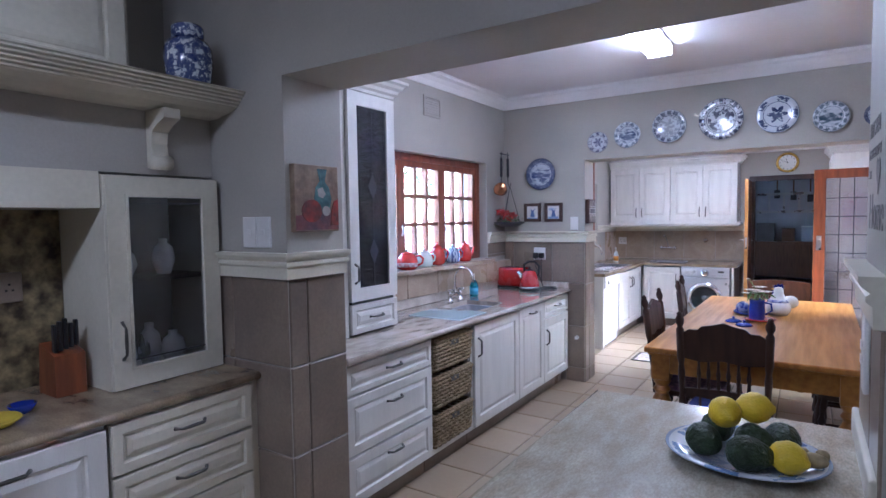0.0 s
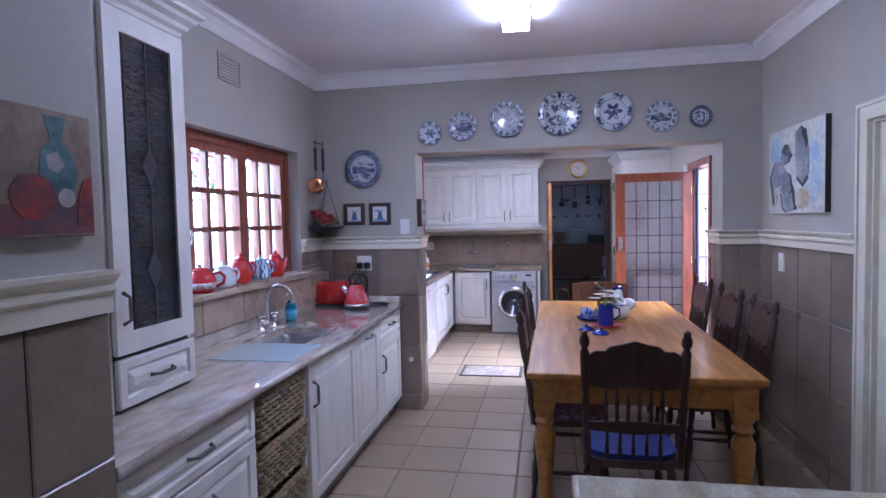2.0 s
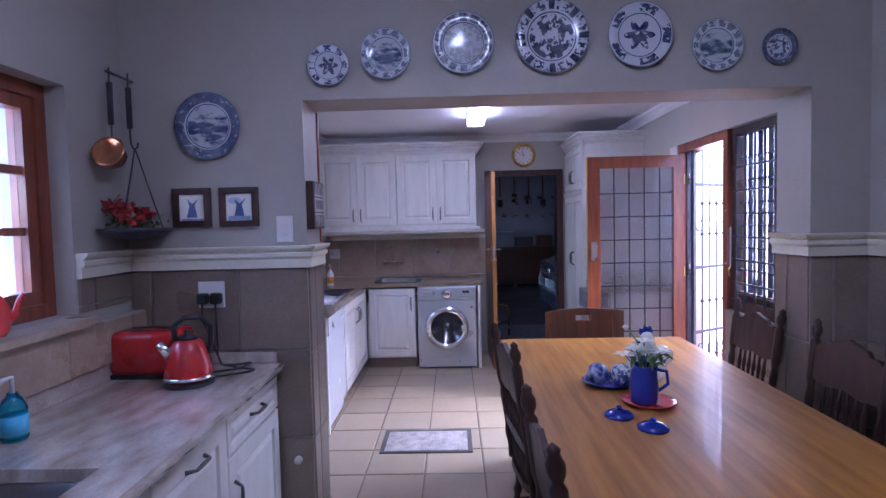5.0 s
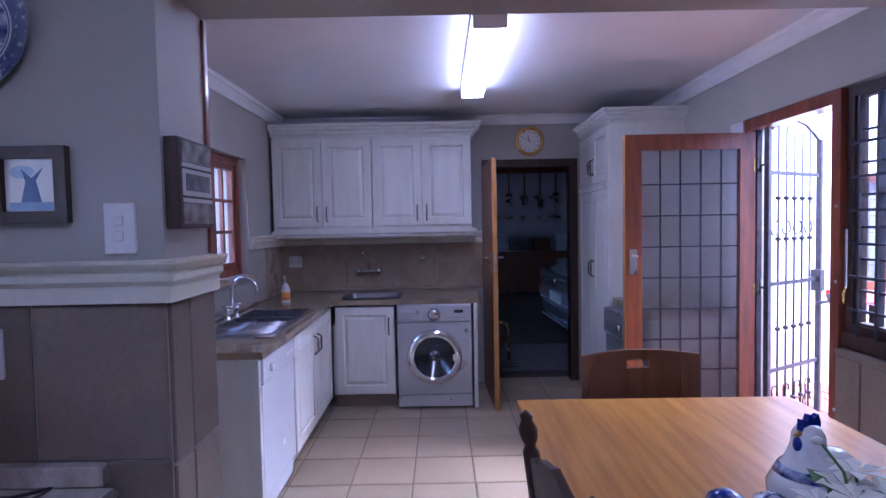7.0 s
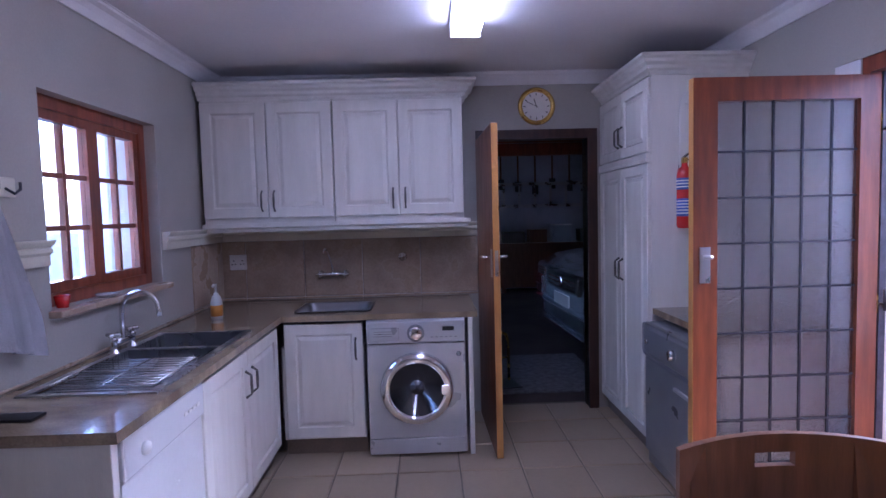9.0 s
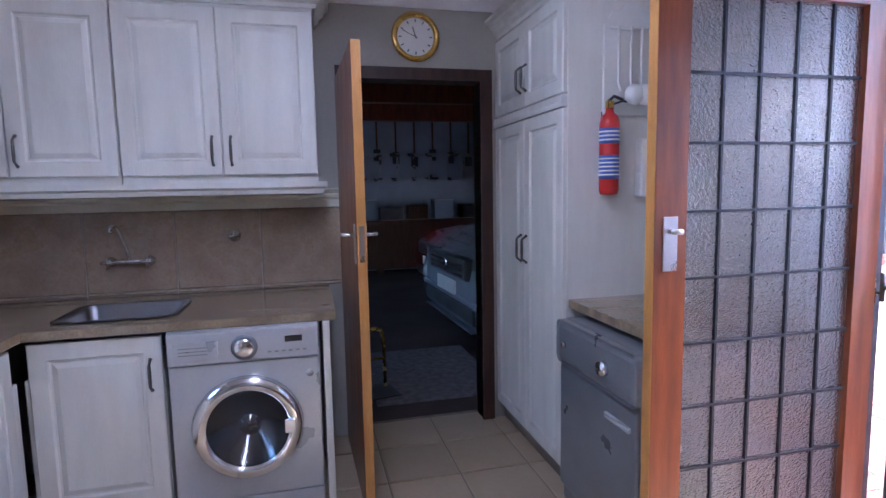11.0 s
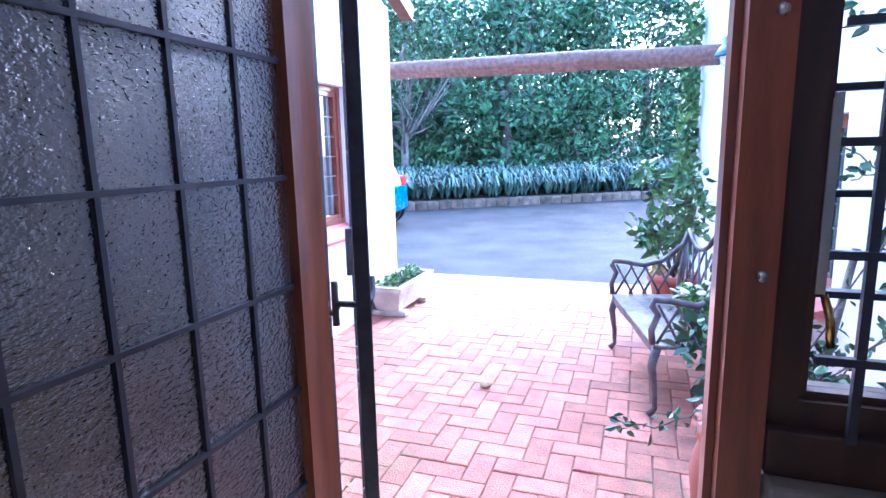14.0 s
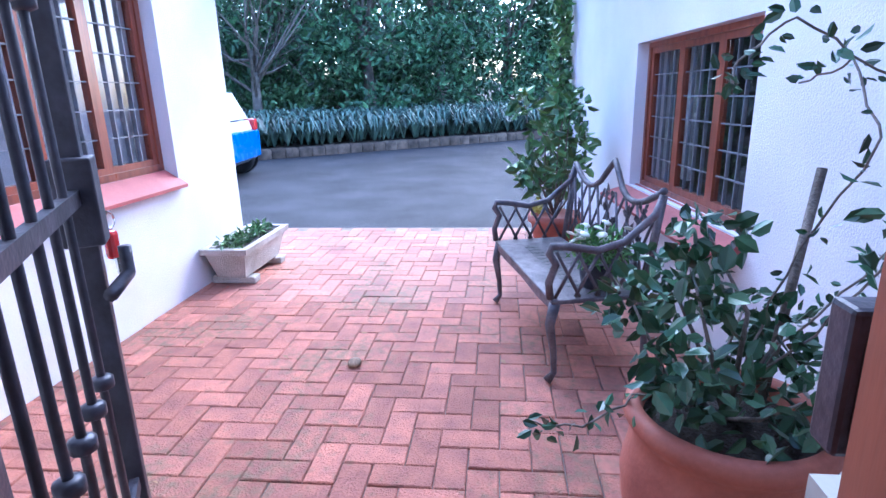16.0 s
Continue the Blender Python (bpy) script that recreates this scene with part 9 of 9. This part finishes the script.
# ---- outside the kitchen window: a covered terrace ----
for yy in (3.1, 5.3, 7.6):
    po = thing("terrace_pillar", "white plastered terrace pillar", "pillar", -4.9, yy, GROUND, 0, "terrace pillars")
    part("shaft", box(-0.17, -0.17, 0, 0.17, 0.17, 2.35, 0.01), M_STUCCO, po)
    part("capital", box(-0.21, -0.21, 2.35, 0.21, 0.21, 2.45, 0.01), M_STUCCO, po)
for k in range(9):
    pr = thing("pergola_rafter", "dark round terrace rafter", "rafter", -2.82, 1.6 + 0.95 * k, 2.58, 0, "terrace rafters")
    part("pole", tube([(0, 0, 0), (-1.2, 0.02, -0.01), (-2.6, 0, -0.03)], 0.06, 8), M_POLE, pr, "", True)
solid("terrace_beam", box(-5.0, 1.0, 2.415, -4.8, 10.0, 2.50, 0.005), M_BRWOOD, "dark timber beam over the terrace pillars", "beam")
bgv = thing("bougainvillea", "pink flowering climber over the terrace beam", "climber", -5.1, 4.8, GROUND)
leafy("leaves", [bush_leaves(130, (-0.2, -3.2 + 0.55 * k, 2.3 + 0.2 * math.sin(k)), (0.35, 0.4, 0.3), 0.10, 800 + k, 0.6) for k in range(12)], M_CLIMB, bgv)
leafy("blossom", [bush_leaves(110, (-0.1, -3.2 + 0.55 * k, 2.2 + 0.2 * math.sin(k * 1.3)), (0.35, 0.4, 0.35), 0.08, 850 + k, 0.9) for k in range(12)], mat("pink_petal", (0.55, 0.12, 0.16), 0.5, 0, 0.25), bgv)
part("stem", tube([(0, 0.5, 0), (0.05, 0.45, 1.2), (0, 0.3, 2.3)], 0.03, 7), M_BARK, bgv, "", True)
for i, yy in enumerate((2.2, 3.9, 5.9, 7.3, 8.6)):
    gs = thing("garden_bush", "sunlit green garden bush beyond the terrace", "bush", -7.2 - 0.4 * (i % 2), yy, GROUND)
    part("stem", stems(bmesh.new(), (0, 0, 0), [(0.2, 0.1, 0.6), (-0.2, 0.2, 0.7), (0, -0.2, 0.8)], 0.02, i), M_BARK, gs, "", True)
    leafy("leaves", [bush_leaves(500, (0, 0, 0.65), (0.65, 0.75, 0.6), 0.11, 900 + i, 0.5)], M_FARB, gs)
solid("garden_wall_west", boxes((-9.2, -2.0, GROUND, -9.0, 13.0, 2.0)), M_STUCCO, "white garden wall beyond the terrace", "wall")
rl_ = thing("terrace_railing", "grey iron railing at the terrace edge", "railing", -4.9, 3.3, GROUND)
part("top_rail", tube([(0, 0, 0.95), (0, 1.85, 0.95)], 0.02, 8), M_IRON, rl_, "", True)
for k in range(14):
    part("baluster", tube([(0, 0.1 + 0.13 * k, 0), (0, 0.1 + 0.13 * k, 0.95)], 0.008, 6), M_IRON, rl_, "", True)


# ---- tiles and bricks, piece by piece ----
TW_, TH_ = 0.40, 0.393
# pier beside the hearth: south and east faces
tiling(pier_left, pose(WEST0, 1.54, 0), -1.83 - WEST0, 0, 1.30, TW_, TH_, M_WTILE, 0.08, 0.917 - 2 * TH_)
tiling(pier_left, pose(-1.83, 1.54, 0, 0, 0, 90), 0.34, 0, 1.30, TW_, TH_, M_WTILE, 0.5, 0.917 - 2 * TH_)
# pier with lettering: west face and north face
tiling(pier_right, pose(0.15, 1.90, 0, 0, 0, -90), 0.50, 0, 1.30, TW_, TH_, M_WTILE, 0.30, 0.917 - 2 * TH_)
tiling(pier_right, pose(EAST, 1.90, 0, 0, 0, 180), EAST - 0.15, 0, 1.30, TW_, TH_, M_WTILE, 0.30, 0.917 - 2 * TH_)
# north wall: west part, jambs, east part
tiling(wall_north, pose(WEST, NORTH, 0), 0.82, 0.93, DADO0, TW_, TH_, M_WTILE, 0.10, 0.917 - 2 * TH_)
tiling(wall_north, pose(-1.88, NORTH, 0), 0.18, 0, 0.93, TW_, TH_, M_WTILE, 0.3, 0.917 - 2 * TH_)
tiling(wall_north, pose(-1.70, NORTH, 0, 0, 0, 90), 0.26, 0, DADO0, TW_, TH_, M_WTILE, 0.5, 0.917 - 2 * TH_)
tiling(wall_north, pose(0.56, NORTH + 0.26, 0, 0, 0, -90), 0.26, 0, DADO0, TW_, TH_, M_WTILE, 0.5, 0.917 - 2 * TH_)
tiling(wall_north, pose(0.56, NORTH, 0), EAST - 0.56, 0, DADO0, TW_, TH_, M_WTILE, 0.5, 0.917 - 2 * TH_)
# east wall of the kitchen and under the garden window
tiling(wall_east, pose(EAST, NORTH, 0, 0, 0, -90), NORTH - 3.652, 0, DADO0, TW_, TH_, M_WTILE, 0.20, 0.917 - 2 * TH_)
tiling(wall_east, pose(EAST, 2.688, 0, 0, 0, -90), 2.688 - 1.95, 0, DADO0, TW_, TH_, M_WTILE, 0.35, 0.917 - 2 * TH_)
tiling(wall_east, pose(EAST, 6.22, 0, 0, 0, -90), 6.22 - 5.18, 0, 0.827, TW_, TH_, M_WTILE, 0.16, 0.42)
# scullery splash: far wall and west wall
tiling(wall_far, pose(WEST, FAR, 0), -0.67 - WEST, 0.881, DADO0, 0.42, 0.40, M_SPLASH, 0.17, 1.30 - 0.40)
tiling(wall_west, pose(WEST, 5.18, 0, 0, 0, 90), 8.74 - 5.18, 0.881, DADO0, 0.42, 0.40, M_SPLASH, 0.1, 1.30 - 0.40, holes=[(6.90 - 5.18, 7.86 - 5.18, 1.10, 2.0)])
tiling(wall_west, pose(-2.455, 2.68, 0, 0, 0, 90), 4.915 - 2.68, 0.952, 1.134, 0.40, 0.30, M_SPLASH, 0.12, 0.0)
tiling(wall_west, pose(WEST, 4.56, 0, 0, 0, 90), NORTH - 4.56, 1.17, DADO0, 0.40, 0.30, M_WTILE, 0.9, 0.0)

# floor tiles in a straight grid
P = 0.3575
flat = {}


def floor_tile(w, h):
    key = (round(w, 3), round(h, 3))
    if key not in flat:
        b = 0.006
        bm = bmesh.new()
        lo = [bm.verts.new(p) for p in ((0, 0, -0.0075), (w, 0, -0.0075), (w, h, -0.0075), (0, h, -0.0075))]
        mi = [bm.verts.new(p) for p in ((0, 0, -0.003), (w, 0, -0.003), (w, h, -0.003), (0, h, -0.003))]
        hi = [bm.verts.new(p) for p in ((b, b, 0), (w - b, b, 0), (w - b, h - b, 0), (b, h - b, 0))]
        for p, q in ((lo, mi), (mi, hi)):
            for i in range(4):
                bm.faces.new((p[i], p[(i + 1) % 4], q[(i + 1) % 4], q[i]))
        bm.faces.new(hi)
        flat[key] = put("tile", bm, M_FTILE)
    return flat[key]


for i in range(-6, 8):
    for j in range(-22, 13):
        x0, y0 = -1.238 + P * i, 4.937 + P * j
        a, b = max(x0, -2.66), min(x0 + P, EAST + 0.10)
        c, d = max(y0, -2.6), min(y0 + P, 8.86)
        if b - a < 0.04 or d - c < 0.04 or d < -1.2:
            continue
        share("tile", floor_tile(b - a - 0.009, d - c - 0.009), floor, pose(a + 0.0045, c + 0.0045, 0))
solid("threshold", box(EAST + 0.101, 6.23, -0.02, EAST + 0.29, 7.04, 0.004, 0.004), M_SILLRED, "red oxide door threshold", "threshold")

# herringbone paving
def mossy(m):
    """Olive and grey stains in patches over the paving, broken up by a fine grain."""
    n, l = m.node_tree.nodes, m.node_tree.links
    b = n["Principled BSDF"]
    src = b.inputs["Base Color"].links[0].from_socket
    geo, big, small = n.new("ShaderNodeNewGeometry"), n.new("ShaderNodeTexNoise"), n.new("ShaderNodeTexNoise")
    big.inputs["Scale"].default_value, big.inputs["Detail"].default_value = 1.7, 4
    small.inputs["Scale"].default_value, small.inputs["Detail"].default_value = 26, 6
    l.new(geo.outputs["Position"], big.inputs["Vector"]), l.new(geo.outputs["Position"], small.inputs["Vector"])
    add, ramp = n.new("ShaderNodeMath"), n.new("ShaderNodeMapRange")
    add.operation = "ADD"
    l.new(big.outputs[0], add.inputs[0]), l.new(small.outputs[0], add.inputs[1])
    ramp.inputs["From Min"].default_value, ramp.inputs["From Max"].default_value = 1.02, 1.30
    ramp.inputs["To Min"].default_value, ramp.inputs["To Max"].default_value = 0.0, 0.75
    l.new(add.outputs[0], ramp.inputs[0])
    mix = n.new("ShaderNodeMix")
    mix.data_type = "RGBA"
    mix.inputs["B"].default_value = (0.16, 0.13, 0.075, 1)
    l.new(ramp.outputs[0], mix.inputs["Factor"]), l.new(src, mix.inputs["A"]), l.new(mix.outputs["Result"], b.inputs["Base Color"])
    return m


M_BRICK = mossy(mat("red_paving_brick", (0.44, 0.175, 0.115), 0.8, 0, 0.2, 9, 120, 0.2, (1, 1, 1), (0.29, 0.125, 0.095), 0.24, 0.3))
BL, BWD = 0.222, 0.111


def brick_mesh(w, h, top=0.0):
    b = 0.004
    bm = bmesh.new()
    lo = [bm.verts.new(p) for p in ((0, 0, -0.03), (w, 0, -0.03), (w, h, -0.03), (0, h, -0.03))]
    mi = [bm.verts.new(p) for p in ((0, 0, top - 0.004), (w, 0, top - 0.004), (w, h, top - 0.004), (0, h, top - 0.004))]
    hi = [bm.verts.new(p) for p in ((b, b, top), (w - b, b, top), (w - b, h - b, top), (b, h - b, top))]
    for p, q in ((lo, mi), (mi, hi)):
        for i in range(4):
            bm.faces.new((p[i], p[(i + 1) % 4], q[(i + 1) % 4], q[i]))
    bm.faces.new(hi)
    return bm


paving = solid("pavement", boxes((1.11, 5.0, GROUND - 0.012, 1.12, 9.9, GROUND - 0.008)), M_SOIL, "red brick paving laid in herringbone", "paving")
me_h, me_v = put("brick", brick_mesh(BL - 0.004, BWD - 0.004), M_BRICK), put("brick", brick_mesh(BWD - 0.004, BL - 0.004), M_BRICK)
rest_v, rest_f = [], []
near = 0
rj = random.Random(2)
bricks = []
for i in range(-60, 90):
    for j in range(-60, 90):
        # one pair of bricks for each step of the weave
        u, w = i * BWD, j * BWD
        k = (i - j) % 4
        if k == 0:
            bricks.append((u, w, BL, BWD))
        elif k == 3:
            bricks.append((u, w, BWD, BL))
for u, w, lx, ly in bricks:
    x, y = 1.12 + u, 5.2 + w
    if x < 1.12 or x + lx > 5.86 or y + ly > 9.5 or y < 5.35:
        continue
    if x < 4.9 and (y > 8.6 or y + ly < 5.5 + 0.1 * (x - 2.9) - 0.1):
        continue
    z = GROUND + rj.uniform(-0.003, 0.002)
    if 1.5 < x < 3.75 and 6.05 < y < 8.6 and near < 300:
        near += 1
        share("brick", me_h if lx > ly else me_v, paving, pose(x + 0.002, y + 0.002, z, rj.uniform(-0.4, 0.4), rj.uniform(-0.4, 0.4), rj.uniform(-0.6, 0.6)))
    else:
        a, b, c, d, e = x + 0.002, y + 0.002, x + lx - 0.002, y + ly - 0.002, 0.004
        base = len(rest_v)
        rest_v += [(a, b, z - 0.03), (c, b, z - 0.03), (c, d, z - 0.03), (a, d, z - 0.03), (a, b, z - 0.004), (c, b, z - 0.004), (c, d, z - 0.004), (a, d, z - 0.004), (a + e, b + e, z), (c - e, b + e, z), (c - e, d - e, z), (a + e, d - e, z)]
        for p, q in ((0, 4), (4, 8)):
            for m in range(4):
                rest_f.append((base + p + m, base + p + (m + 1) % 4, base + q + (m + 1) % 4, base + q + m))
        rest_f.append((base + 8, base + 9, base + 10, base + 11))
M_BRICKR = mossy(leaf_mat("red_paving_brick_rest", (0.44, 0.175, 0.115), (0.29, 0.125, 0.095), 0.8, 0.76, 1.24))
me = bpy.data.meshes.new("brick_field")
me.from_pydata(rest_v, [], rest_f)
me.materials.append(M_BRICKR)
ob = new("brick_field", me)
ob.parent = paving
tagged(ob, "", "", "", "stuff")
